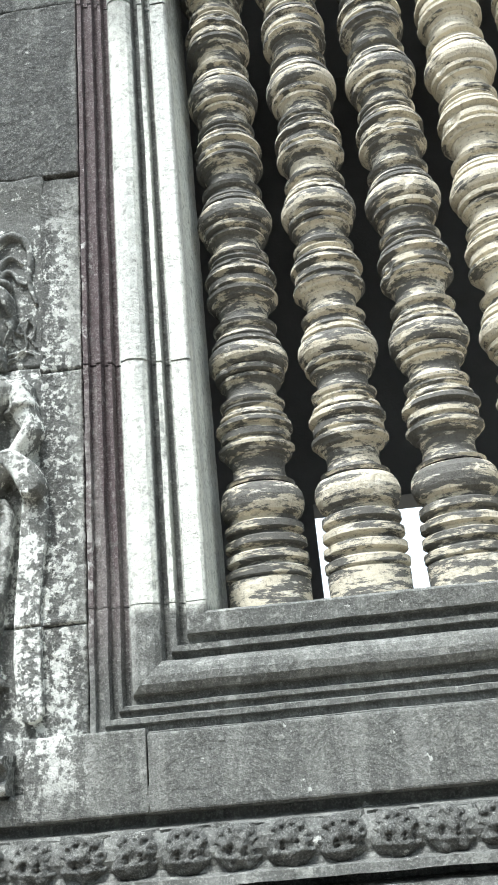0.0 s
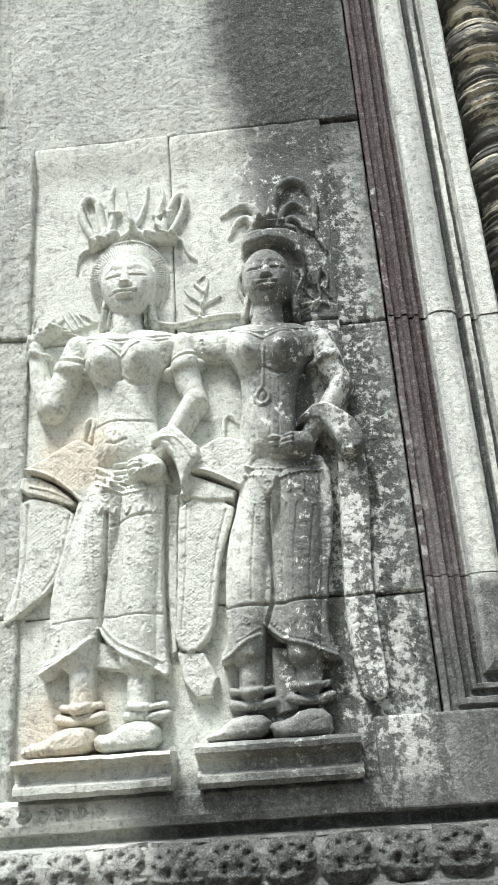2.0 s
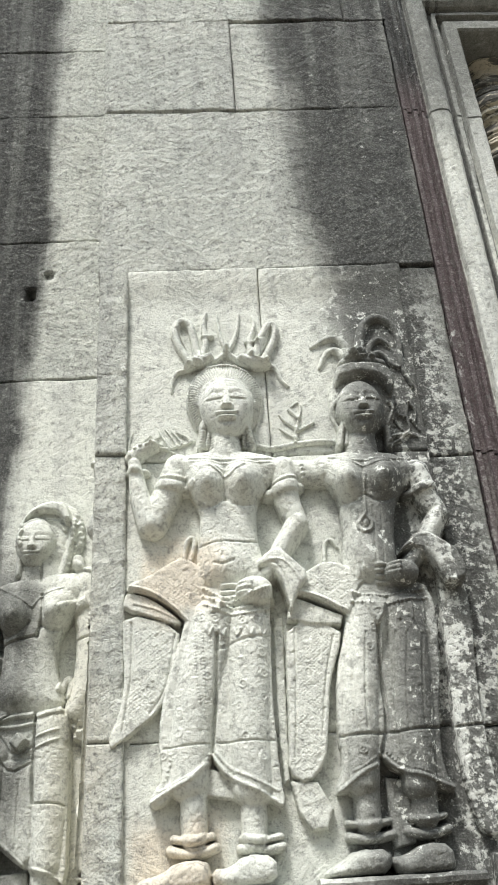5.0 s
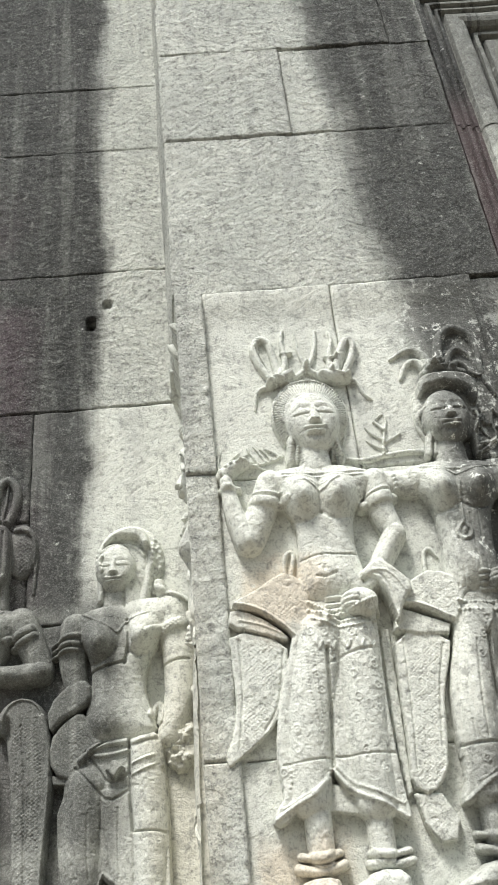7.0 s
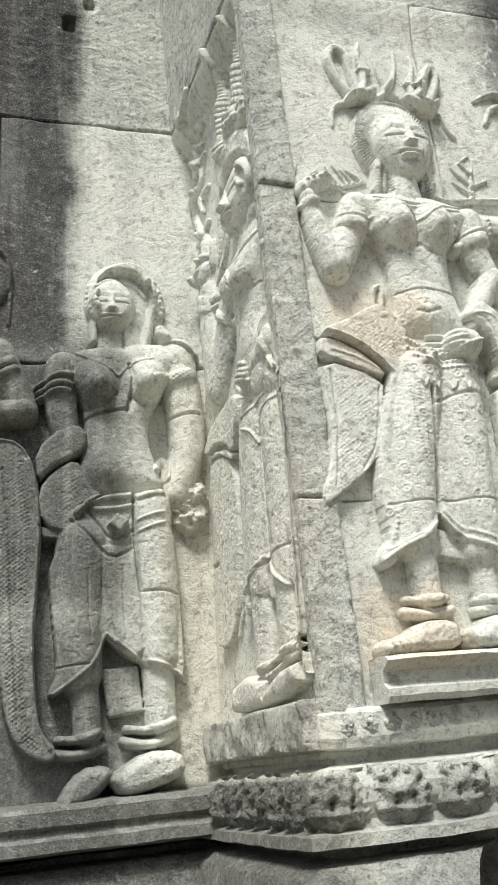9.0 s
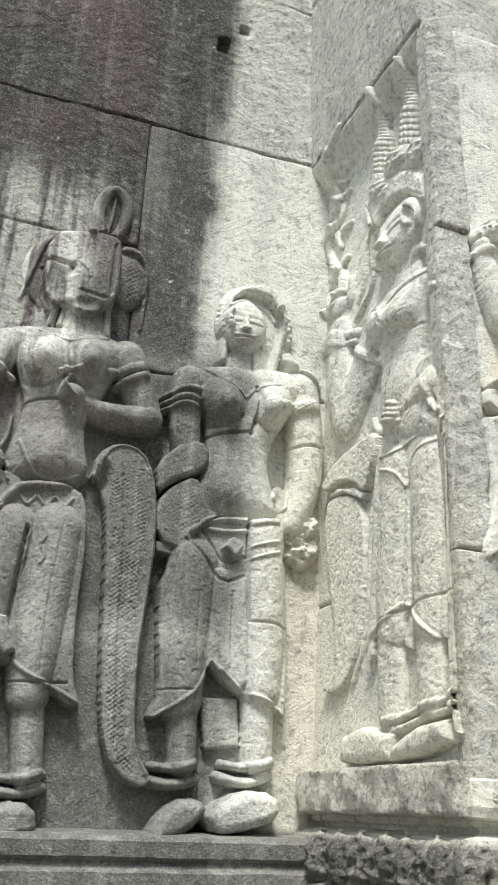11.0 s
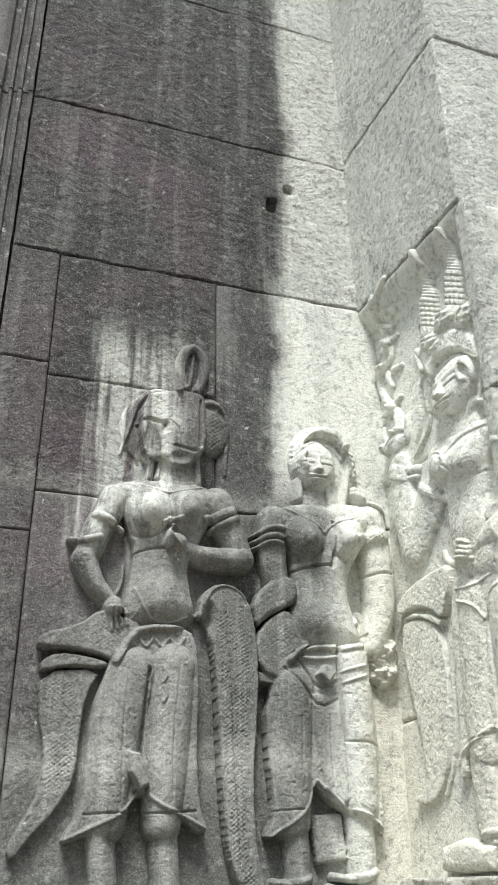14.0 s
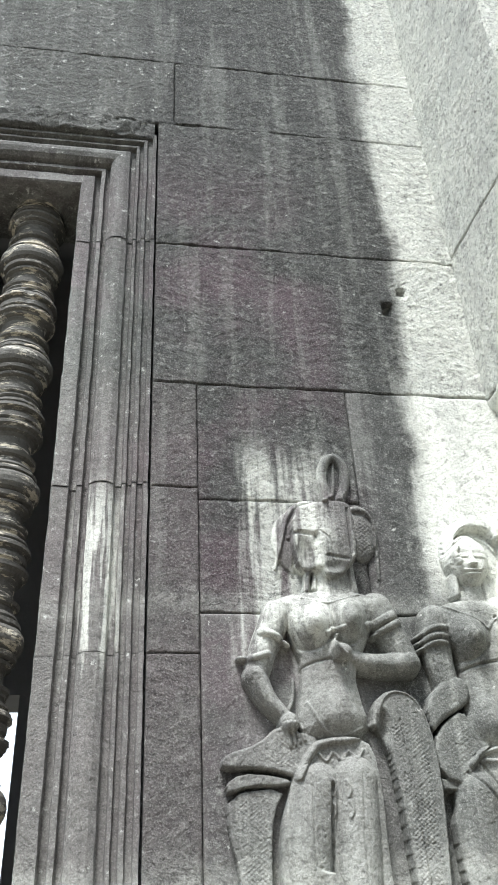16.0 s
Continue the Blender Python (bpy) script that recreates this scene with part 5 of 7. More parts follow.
r.cord([(0.058, 0.996), (0.043, 1.043), (0.014, 1.058), (-0.027, 1.032)], 0.0141, 0.020, 0.0042)
r.cord([(0.046, 0.988), (0.030, 1.022), (0.004, 1.018), (-0.014, 0.978)], 0.0125, 0.018, 0.0042)
r.cord([(0.076, 1.011), (0.088, 1.081), (0.122, 1.109), (0.161, 1.086), (0.170, 1.034), (0.162, 0.979), (0.181, 0.923)], 0.0133, 0.022, 0.0049)
r.cord([(0.091, 0.998), (0.103, 1.037), (0.128, 1.050), (0.147, 1.029)], 0.0108, 0.016, 0.0041)
r.cord([(0.097, 0.987), (0.114, 1.014), (0.134, 1.001), (0.142, 0.979), (0.158, 0.972)], 0.0098, 0.016, 0.0042)
r.cord([(0.010, 0.881), (-0.001, 0.868), (0.003, 0.841), (0.011, 0.821)], 0.0056, 0.016, 0.0056)
r.tube([(0.017, 0.822, 0.0077), (0.007, 0.779, 0.0087)], 0.028, 0.000)
r.tube([(0.027, 0.815, 0.0055), (0.022, 0.781, 0.0065)], 0.026, 0.000)
r.cord([(0.123, 0.874), (0.131, 0.863), (0.121, 0.834), (0.109, 0.813)], 0.0055, 0.016, 0.0055)
r.tube([(0.108, 0.814, 0.0077), (0.109, 0.773, 0.0088)], 0.028, 0.000)
r.cord([(0.166, 0.888), (0.155, 0.849), (0.164, 0.816), (0.124, 0.786)], 0.0044, 0.010, 0.0028)
r.cord([(0.123, 0.803), (0.157, 0.809), (0.173, 0.800)], 0.0051, 0.010, 0.0032)
r.cord([(0.143, 0.869), (0.129, 0.837), (0.145, 0.817)], 0.0045, 0.010, 0.0028)
r.cord([(0.165, 0.881), (0.180, 0.867), (0.173, 0.835)], 0.0047, 0.010, 0.0029)
r.cord([(0.110, 0.781), (0.139, 0.792)], 0.0049, 0.010, 0.0031)
r.cord([(0.150, 0.849), (0.137, 0.856)], 0.0052, 0.010, 0.0033)
r.cord([(0.166, 0.842), (0.180, 0.815)], 0.0048, 0.010, 0.0030)
tagged(r.carve("relief_statue", front_a, -0.790, 1.730, 0.012, 115, 1), "carved stone woman in relief, half blackened, white lichen on her side", "statue", "relief statues")


r = Relief(-0.300, 0.285, -0.040, 1.260)
r.plate([(-0.218, 0.456), (-0.102, 0.468), (-0.130, 0.418), (-0.136, 0.350), (-0.139, 0.275), (-0.164, 0.227), (-0.200, 0.188), (-0.235, 0.141), (-0.245, 0.164), (-0.221, 0.211), (-0.197, 0.255), (-0.197, 0.320), (-0.214, 0.386)], 0.020, 0.0070, 0.75, 0.000)
r.weave([(-0.201, 0.445), (-0.125, 0.454), (-0.137, 0.408), (-0.147, 0.283), (-0.194, 0.219), (-0.189, 0.319)], 0.0101, 0.0014)
r.plate([(-0.219, 0.473), (-0.190, 0.491), (-0.138, 0.488), (-0.093, 0.478), (-0.098, 0.467), (-0.177, 0.467), (-0.215, 0.453)], 0.028, 0.0040, 0.80, 0.000)
r.plate([(-0.228, 0.505), (-0.222, 0.524), (-0.153, 0.544), (-0.115, 0.579), (-0.085, 0.566), (-0.029, 0.552), (-0.057, 0.516), (-0.086, 0.469), (-0.094, 0.486), (-0.160, 0.498), (-0.216, 0.497)], 0.034, 0.0071, 0.80, 0.000)
r.weave([(-0.198, 0.515), (-0.112, 0.553), (-0.063, 0.540), (-0.093, 0.495), (-0.162, 0.507)], 0.0103, 0.0010)
r.plate([(0.074, 0.571), (0.079, 0.620), (0.118, 0.650), (0.165, 0.639), (0.193, 0.583), (0.202, 0.483), (0.195, 0.375), (0.185, 0.273), (0.191, 0.149), (0.198, 0.122), (0.224, 0.091), (0.216, 0.074), (0.193, 0.075), (0.164, 0.093), (0.142, 0.128), (0.130, 0.192), (0.120, 0.317), (0.111, 0.471), (0.101, 0.541), (0.087, 0.573)], 0.036, 0.0087, 0.75, 0.000)
r.weave([(0.108, 0.577), (0.169, 0.587), (0.182, 0.477), (0.175, 0.371), (0.167, 0.270), (0.173, 0.148), (0.198, 0.090), (0.172, 0.098), (0.143, 0.146), (0.130, 0.267), (0.120, 0.469)], 0.0100, 0.0022)
r.cut([(0.131, 0.586), (0.144, 0.472), (0.147, 0.318), (0.159, 0.138)], 0.0021, 0.0030)
r.cord([(0.089, 0.584), (0.094, 0.621), (0.123, 0.645), (0.165, 0.633), (0.187, 0.585), (0.195, 0.486), (0.189, 0.378), (0.179, 0.274), (0.186, 0.149), (0.210, 0.095)], 0.0029, 0.004, 0.0029)
r.add(0.098, 0.569, 0.0176, 0.0442, -0.0220)
r.tube([(-0.095, 0.228, 0.0268), (-0.075, 0.084, 0.0232)], 0.040, 0.000)
r.tube([(0.015, 0.236, 0.0282), (0.031, 0.088, 0.0254)], 0.040, 0.000)
r.band([(-0.118, 0.077), (-0.090, 0.074), (-0.059, 0.083)], 0.0067, 0.050)
r.band([(-0.116, 0.060), (-0.088, 0.056), (-0.057, 0.065)], 0.0082, 0.052)
r.band([(-0.015, 0.081), (0.021, 0.077), (0.054, 0.089)], 0.0077, 0.052)
r.band([(-0.015, 0.063), (0.023, 0.057), (0.056, 0.069)], 0.0093, 0.054)
r.plate([(-0.148, 0.002), (-0.132, 0.020), (-0.088, 0.045), (-0.053, 0.045), (-0.042, 0.011), (-0.060, -0.003)], 0.058, 0.0143, 0.50, 0.000)
r.plate([(-0.075, 0.018), (-0.046, 0.025), (-0.016, 0.032), (-0.003, 0.050), (0.047, 0.046), (0.057, 0.004), (0.020, -0.004), (-0.051, -0.006)], 0.060, 0.0148, 0.50, 0.000)
r.plate([(-0.075, 0.534), (-0.035, 0.552), (0.044, 0.553), (0.072, 0.537), (0.081, 0.459), (0.078, 0.326), (0.084, 0.230), (0.100, 0.195), (0.085, 0.183), (0.043, 0.214), (0.006, 0.222), (-0.028, 0.253), (-0.055, 0.213), (-0.101, 0.188), (-0.150, 0.169), (-0.157, 0.179), (-0.128, 0.220), (-0.124, 0.302), (-0.121, 0.389), (-0.095, 0.469)], 0.034, 0.0096, 0.80, 0.000)
r.tube([(-0.045, 0.462, 0.0521), (-0.069, 0.360, 0.0481), (-0.078, 0.274, 0.0421), (-0.080, 0.202, 0.0341)], 0.056, 0.000)
r.tube([(0.028, 0.476, 0.0477), (0.022, 0.363, 0.0477), (0.019, 0.276, 0.0435), (0.017, 0.202, 0.0352)], 0.058, 0.000)
r.cut([(-0.020, 0.463), (-0.028, 0.361), (-0.030, 0.256)], 0.0031, 0.0120)
r.cut([(-0.122, 0.216), (-0.065, 0.218), (0.014, 0.218), (0.074, 0.223)], 0.0016, 0.0050)
r.cord([(-0.151, 0.176), (-0.105, 0.196), (-0.053, 0.219), (-0.026, 0.256)], 0.0038, 0.008, 0.0038)
r.cord([(-0.023, 0.256), (0.008, 0.229), (0.049, 0.217), (0.098, 0.192)], 0.0038, 0.008, 0.0038)
r.plate([(-0.056, 0.320), (-0.032, 0.316), (-0.013, 0.265), (-0.030, 0.252), (-0.051, 0.283)], 0.062, 0.0048, 0.70, 0.000)
r.cord([(-0.083, 0.478), (-0.061, 0.516), (-0.036, 0.545), (0.041, 0.548), (0.069, 0.580)], 0.0075, 0.012, 0.0075)
r.cord([(-0.039, 0.522), (-0.026, 0.505), (-0.014, 0.524)], 0.0032, 0.004, 0.0032)
r.cord([(-0.009, 0.524), (0.004, 0.507), (0.017, 0.526)], 0.0032, 0.004, 0.0032)
r.cord([(0.021, 0.526), (0.035, 0.509), (0.048, 0.528)], 0.0032, 0.004, 0.0032)
r.cord([(-0.022, 0.473), (-0.014, 0.456), (-0.021, 0.444)], 0.0027, 0.004, 0.0027)
r.cord([(0.004, 0.469), (0.012, 0.453), (0.005, 0.440)], 0.0027, 0.004, 0.0027)
r.cord([(-0.024, 0.437), (-0.016, 0.421), (-0.023, 0.408)], 0.0026, 0.004, 0.0026)
r.cord([(0.006, 0.433), (0.013, 0.417), (0.006, 0.405)], 0.0027, 0.004, 0.0027)
r.cut([(-0.059, 0.477), (-0.066, 0.347), (-0.060, 0.236)], 0.0014, 0.0022)
r.cut([(-0.011, 0.480), (-0.021, 0.348), (-0.016, 0.236)], 0.0014, 0.0022)
r.cut([(0.038, 0.482), (0.026, 0.350), (0.029, 0.237)], 0.0015, 0.0022)
r.tube([(0.025, 0.937, 0.0372), (0.031, 0.855, 0.0471)], 0.038, 0.000)
r.plate([(-0.119, 0.836), (-0.062, 0.857), (0.010, 0.864), (0.084, 0.863), (0.124, 0.839), (0.104, 0.785), (0.080, 0.732), (0.053, 0.681), (0.061, 0.623), (0.072, 0.583), (0.042, 0.551), (-0.056, 0.544), (-0.077, 0.575), (-0.063, 0.647), (-0.054, 0.700), (-0.073, 0.752), (-0.089, 0.800)], 0.048, 0.0501, 0.32, 0.000)
r.add(-0.034, 0.783, 0.0503, 0.0569, 0.0320)
r.add(0.045, 0.793, 0.0434, 0.0554, 0.0300)
r.add(-0.034, 0.767, 0.0326, 0.0319, 0.0090)
r.add(0.046, 0.776, 0.0288, 0.0325, 0.0090)
r.cut([(-0.074, 0.744), (-0.048, 0.723), (-0.020, 0.726), (0.004, 0.753)], 0.0030, 0.0040)
r.cut([(0.014, 0.748), (0.044, 0.730), (0.070, 0.754)], 0.0030, 0.0040)
r.add(-0.002, 0.603, 0.0584, 0.0564, 0.0120)
r.cut([(-0.067, 0.690), (-0.025, 0.701), (0.044, 0.713)], 0.0023, 0.0050)
r.beads([(-0.052, 0.838), (0.014, 0.821), (0.080, 0.852)], 20, 0.0043, 0.0040)
r.cord([(-0.055, 0.618), (-0.028, 0.559), (0.014, 0.552), (0.053, 0.570)], 0.0028, 0.004, 0.0028)
r.tube([(-0.098, 0.812, 0.0325), (-0.132, 0.736, 0.0302), (-0.150, 0.678, 0.0269)], 0.044, 0.000)
r.tube([(-0.152, 0.677, 0.0266), (-0.133, 0.631, 0.0211), (-0.096, 0.593, 0.0167)], 0.046, 0.000)
r.band([(-0.139, 0.765), (-0.107, 0.753), (-0.082, 0.742)], 0.0085, 0.054)
r.band([(-0.183, 0.715), (-0.159, 0.708), (-0.127, 0.716)], 0.0070, 0.052)
r.ell(-0.092, 0.581, 0.0197, 0.0222, 0.022, 0.028)
r.cord([(-0.101, 0.575), (-0.096, 0.555), (-0.093, 0.535)], 0.0049, 0.012, 0.0032)
r.cord([(-0.092, 0.576), (-0.086, 0.556), (-0.083, 0.539)], 0.0049, 0.012, 0.0032)
r.cord([(-0.082, 0.577), (-0.077, 0.557), (-0.074, 0.543)], 0.0050, 0.012, 0.0032)
r.cord([(-0.072, 0.578), (-0.067, 0.557), (-0.064, 0.547)], 0.0050, 0.012, 0.0033)
r.cord([(-0.085, 0.613), (-0.074, 0.639), (-0.073, 0.676)], 0.0056, 0.014, 0.0044)
r.tube([(0.118, 0.827, 0.0365), (0.146, 0.760, 0.0339), (0.167, 0.712, 0.0299)], 0.046, 0.000)
r.tube([(0.169, 0.703, 0.0285), (0.098, 0.698, 0.0248), (0.036, 0.714, 0.0186)], 0.052, 0.000)
r.band([(0.092, 0.779), (0.120, 0.788), (0.148, 0.804)], 0.0097, 0.056)
r.band([(0.100, 0.762), (0.126, 0.771), (0.156, 0.788)], 0.0072, 0.054)
r.ell(0.021, 0.717, 0.0238, 0.0196, 0.022, 0.050)
r.cord([(0.027, 0.706), (0.010, 0.717), (0.005, 0.735)], 0.0054, 0.014, 0.0036)
r.cord([(0.021, 0.705), (0.007, 0.722), (0.010, 0.741)], 0.0053, 0.014, 0.0035)
r.cord([(0.015, 0.705), (0.003, 0.726), (0.014, 0.748)], 0.0052, 0.014, 0.0035)
r.cord([(0.010, 0.704), (-0.000, 0.731), (0.019, 0.755)], 0.0051, 0.014, 0.0034)
r.cord([(0.002, 0.804), (0.005, 0.767), (0.013, 0.752)], 0.0060, 0.010, 0.0048)
r.cord([(-0.003, 0.754), (0.011, 0.764), (0.029, 0.764)], 0.0060, 0.010, 0.0048)
r.ell(-0.028, 0.991, 0.0700, 0.0857, 0.016, 0.000)
r.ell(0.107, 1.015, 0.0395, 0.0742, 0.020, 0.000)
r.plate([(-0.059, 1.051), (0.003, 1.072), (0.061, 1.077), (0.086, 1.061), (0.085, 0.936), (0.067, 0.920), (0.048, 0.893), (0.011, 0.881), (-0.002, 0.911), (-0.036, 0.903), (-0.054, 0.930)], 0.054, 0.0105, 0.80, 0.000)
r.add(-0.029, 0.933, 0.0294, 0.0616, -0.0200)
r.cut([(-0.060, 0.988), (-0.029, 0.990), (-0.006, 0.983)], 0.0035, 0.0060)
r.add(-0.006, 0.977, 0.0087, 0.0192, -0.0100)
r.add(0.035, 0.983, 0.0482, 0.0693, 0.0060)
r.cut([(0.001, 0.994), (0.027, 0.970), (0.026, 0.922)], 0.0016, 0.0025)
r.cut([(0.015, 0.934), (0.059, 0.927)], 0.0028, 0.0040)
r.add(0.031, 0.908, 0.0323, 0.0160, -0.0070)
r.cut([(0.070, 1.051), (0.069, 0.928)], 0.0025, 0.0060)
r.cord([(0.023, 1.084), (-0.024, 1.092), (-0.061, 1.058), (-0.076, 0.993), (-0.094, 0.922)], 0.0088, 0.014, 0.0038)
r.cord([(0.021, 1.076), (0.042, 1.095), (0.068, 1.089)], 0.0102, 0.022, 0.0102)
r.cord([(0.040, 1.097), (0.029, 1.170), (0.048, 1.214), (0.073, 1.219), (0.092, 1.182), (0.086, 1.135), (0.071, 1.099)], 0.0127, 0.018, 0.0127)
r.cord([(0.051, 1.098), (0.061, 1.145), (0.064, 1.201)], 0.0066, 0.014, 0.0039)
r.cord([(0.092, 1.072), (0.132, 1.065), (0.146, 1.015), (0.139, 0.902)], 0.0085, 0.012, 0.0042)
r.weave([(0.087, 1.062), (0.127, 1.037), (0.131, 0.980), (0.099, 0.933)], 0.0125, 0.0020)
r.tube([(-0.023, 0.916, 0.0071), (-0.032, 0.864, 0.0083)], 0.030, 0.000)
r.tube([(-0.008, 0.919, 0.0060), (-0.014, 0.867, 0.0084)], 0.028, 0.000)
r.tube([(0.069, 0.928, 0.0101), (0.073, 0.862, 0.0113)], 0.032, 0.000)
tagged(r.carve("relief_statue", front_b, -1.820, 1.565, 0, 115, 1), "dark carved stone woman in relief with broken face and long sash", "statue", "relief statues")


r = Relief(-0.210, 0.230, -0.045, 1.080)
r.plate([(-0.141, 0.468), (-0.085, 0.447), (-0.094, 0.440), (-0.139, 0.445)], 0.030, 0.0044, 0.80, 0.000)
r.plate([(-0.148, 0.533), (-0.120, 0.571), (-0.076, 0.597), (-0.060, 0.562), (-0.021, 0.531), (-0.064, 0.499), (-0.088, 0.446), (-0.092, 0.448), (-0.142, 0.468)], 0.038, 0.0078, 0.80, 0.000)
r.weave([(-0.134, 0.531), (-0.089, 0.572), (-0.052, 0.526), (-0.090, 0.470), (-0.136, 0.481)], 0.0113, 0.0009)
r.plate([(-0.154, 0.611), (-0.096, 0.664), (-0.056, 0.659), (-0.054, 0.612), (-0.085, 0.593), (-0.121, 0.573), (-0.147, 0.546)], 0.044, 0.0114, 0.70, 0.000)
r.plate([(-0.046, 0.517), (0.038, 0.536), (0.096, 0.538), (0.101, 0.447), (0.105, 0.337), (0.107, 0.177), (0.082, 0.196), (0.036, 0.213), (0.013, 0.219), (-0.021, 0.245), (-0.038, 0.262), (-0.053, 0.219), (-0.091, 0.188), (-0.121, 0.167), (-0.135, 0.172), (-0.115, 0.207), (-0.126, 0.316), (-0.130, 0.407), (-0.080, 0.443), (-0.073, 0.493)], 0.034, 0.0103, 0.80, 0.000)
r.tube([(-0.068, 0.437, 0.0483), (-0.077, 0.340, 0.0472), (-0.078, 0.268, 0.0439), (-0.077, 0.200, 0.0374)], 0.054, 0.000)
r.tube([(0.060, 0.497, 0.0407), (0.065, 0.353, 0.0431), (0.062, 0.228, 0.0383)], 0.056, 0.000)
r.plate([(-0.042, 0.429), (0.033, 0.427), (0.038, 0.237), (0.020, 0.220), (-0.017, 0.251), (-0.029, 0.334)], 0.042, 0.0111, 0.70, 0.000)
r.cut([(0.023, 0.666), (0.027, 0.536), (0.027, 0.401), (0.032, 0.340)], 0.0026, 0.0120)
r.cut([(-0.124, 0.213), (-0.061, 0.217)], 0.0014, 0.0040)
r.cut([(0.034, 0.338), (0.081, 0.337), (0.097, 0.331)], 0.0017, 0.0060)
r.cut([(-0.066, 0.505), (-0.042, 0.469), (-0.017, 0.434), (0.025, 0.455)], 0.0025, 0.0050)
r.cut([(-0.088, 0.474), (-0.052, 0.435), (-0.019, 0.398), (0.025, 0.420)], 0.0025, 0.0050)
r.plate([(-0.024, 0.462), (-0.006, 0.483), (0.016, 0.467), (-0.003, 0.442)], 0.062, 0.0045, 0.70, 0.000)
r.cord([(-0.078, 0.488), (-0.042, 0.519), (0.024, 0.521)], 0.0066, 0.012, 0.0066)
r.cord([(-0.047, 0.496), (-0.013, 0.495), (0.025, 0.502)], 0.0045, 0.008, 0.0045)
r.cord([(0.034, 0.518), (0.083, 0.528)], 0.0069, 0.010, 0.0069)
r.cord([(0.030, 0.471), (0.081, 0.485)], 0.0028, 0.005, 0.0028)
r.cord([(0.031, 0.449), (0.081, 0.465)], 0.0027, 0.005, 0.0027)
r.cut([(-0.061, 0.381), (-0.062, 0.308), (-0.058, 0.258)], 0.0015, 0.0022)
r.cut([(-0.036, 0.383), (-0.038, 0.310), (-0.034, 0.260)], 0.0016, 0.0022)
r.cut([(0.002, 0.387), (-0.001, 0.314), (0.003, 0.263)], 0.0016, 0.0022)
r.cord([(-0.123, 0.171), (-0.086, 0.194), (-0.050, 0.222), (-0.032, 0.266)], 0.0036, 0.006, 0.0036)
r.cord([(-0.030, 0.266), (-0.009, 0.248), (0.019, 0.223)], 0.0039, 0.006, 0.0039)
r.cord([(0.040, 0.216), (0.081, 0.203), (0.110, 0.176)], 0.0038, 0.006, 0.0038)
r.plate([(-0.042, 0.211), (0.025, 0.212), (0.032, 0.134), (-0.031, 0.126)], 0.016, 0.0083, 0.70, 0.000)
r.tube([(-0.072, 0.205, 0.0265), (-0.066, 0.106, 0.0244)], 0.038, 0.000)
r.tube([(0.059, 0.214, 0.0303), (0.061, 0.116, 0.0281)], 0.040, 0.000)
r.band([(-0.115, 0.098), (-0.080, 0.094), (-0.045, 0.104)], 0.0081, 0.052)
r.band([(-0.117, 0.075), (-0.080, 0.070), (-0.043, 0.081)], 0.0098, 0.054)
r.band([(0.001, 0.106), (0.042, 0.100), (0.084, 0.112)], 0.0084, 0.053)
r.band([(-0.004, 0.086), (0.038, 0.076), (0.081, 0.091)], 0.0101, 0.056)
r.plate([(-0.123, -0.012), (-0.115, 0.013), (-0.084, 0.050), (-0.038, 0.054), (-0.023, 0.034), (-0.057, -0.000), (-0.095, -0.016)], 0.058, 0.0181, 0.45, 0.000)
r.plate([(-0.045, 0.032), (-0.016, 0.043), (0.022, 0.068), (0.088, 0.067), (0.097, 0.026), (0.043, 0.007), (-0.018, -0.005)], 0.062, 0.0189, 0.45, 0.000)
r.tube([(0.017, 0.898, 0.0394), (0.016, 0.827, 0.0552)], 0.040, 0.000)
r.plate([(-0.112, 0.775), (-0.097, 0.815), (-0.050, 0.835), (0.080, 0.854), (0.161, 0.833), (0.156, 0.795), (0.110, 0.757), (0.072, 0.689), (0.062, 0.638), (0.078, 0.581), (0.091, 0.533), (0.035, 0.516), (-0.047, 0.512), (-0.080, 0.558), (-0.065, 0.606), (-0.055, 0.656), (-0.063, 0.716), (-0.081, 0.749)], 0.050, 0.0513, 0.30, 0.000)
r.add(-0.038, 0.748, 0.0504, 0.0524, 0.0320)
r.add(0.063, 0.754, 0.0499, 0.0535, 0.0320)
r.add(-0.035, 0.732, 0.0326, 0.0298, 0.0090)
r.add(0.061, 0.737, 0.0314, 0.0304, 0.0090)
r.cut([(-0.080, 0.711), (-0.052, 0.692), (-0.022, 0.701), (0.002, 0.726)], 0.0031, 0.0050)
r.cut([(0.028, 0.718), (0.060, 0.699), (0.088, 0.729)], 0.0031, 0.0050)
r.cord([(-0.076, 0.816), (-0.037, 0.791), (-0.005, 0.771), (0.005, 0.761)], 0.0034, 0.004, 0.0034)
r.cord([(0.008, 0.761), (0.026, 0.785), (0.078, 0.804)], 0.0030, 0.004, 0.0030)
r.cut([(0.021, 0.869), (0.023, 0.824)], 0.0024, 0.0070)
r.cut([(0.030, 0.788), (0.036, 0.745), (0.022, 0.689)], 0.0032, 0.0090)
r.cut([(-0.093, 0.667), (-0.040, 0.682), (0.022, 0.694)], 0.0026, 0.0080)
r.add(-0.020, 0.575, 0.0485, 0.0522, 0.0120)
r.tube([(-0.095, 0.790, 0.0367), (-0.104, 0.723, 0.0330), (-0.093, 0.652, 0.0269)], 0.046, 0.000)
r.band([(-0.146, 0.749), (-0.116, 0.765), (-0.084, 0.766)], 0.0061, 0.056)
r.band([(-0.145, 0.735), (-0.115, 0.748), (-0.084, 0.746)], 0.0061, 0.056)
r.band([(-0.147, 0.720), (-0.114, 0.733), (-0.085, 0.731)], 0.0049, 0.056)
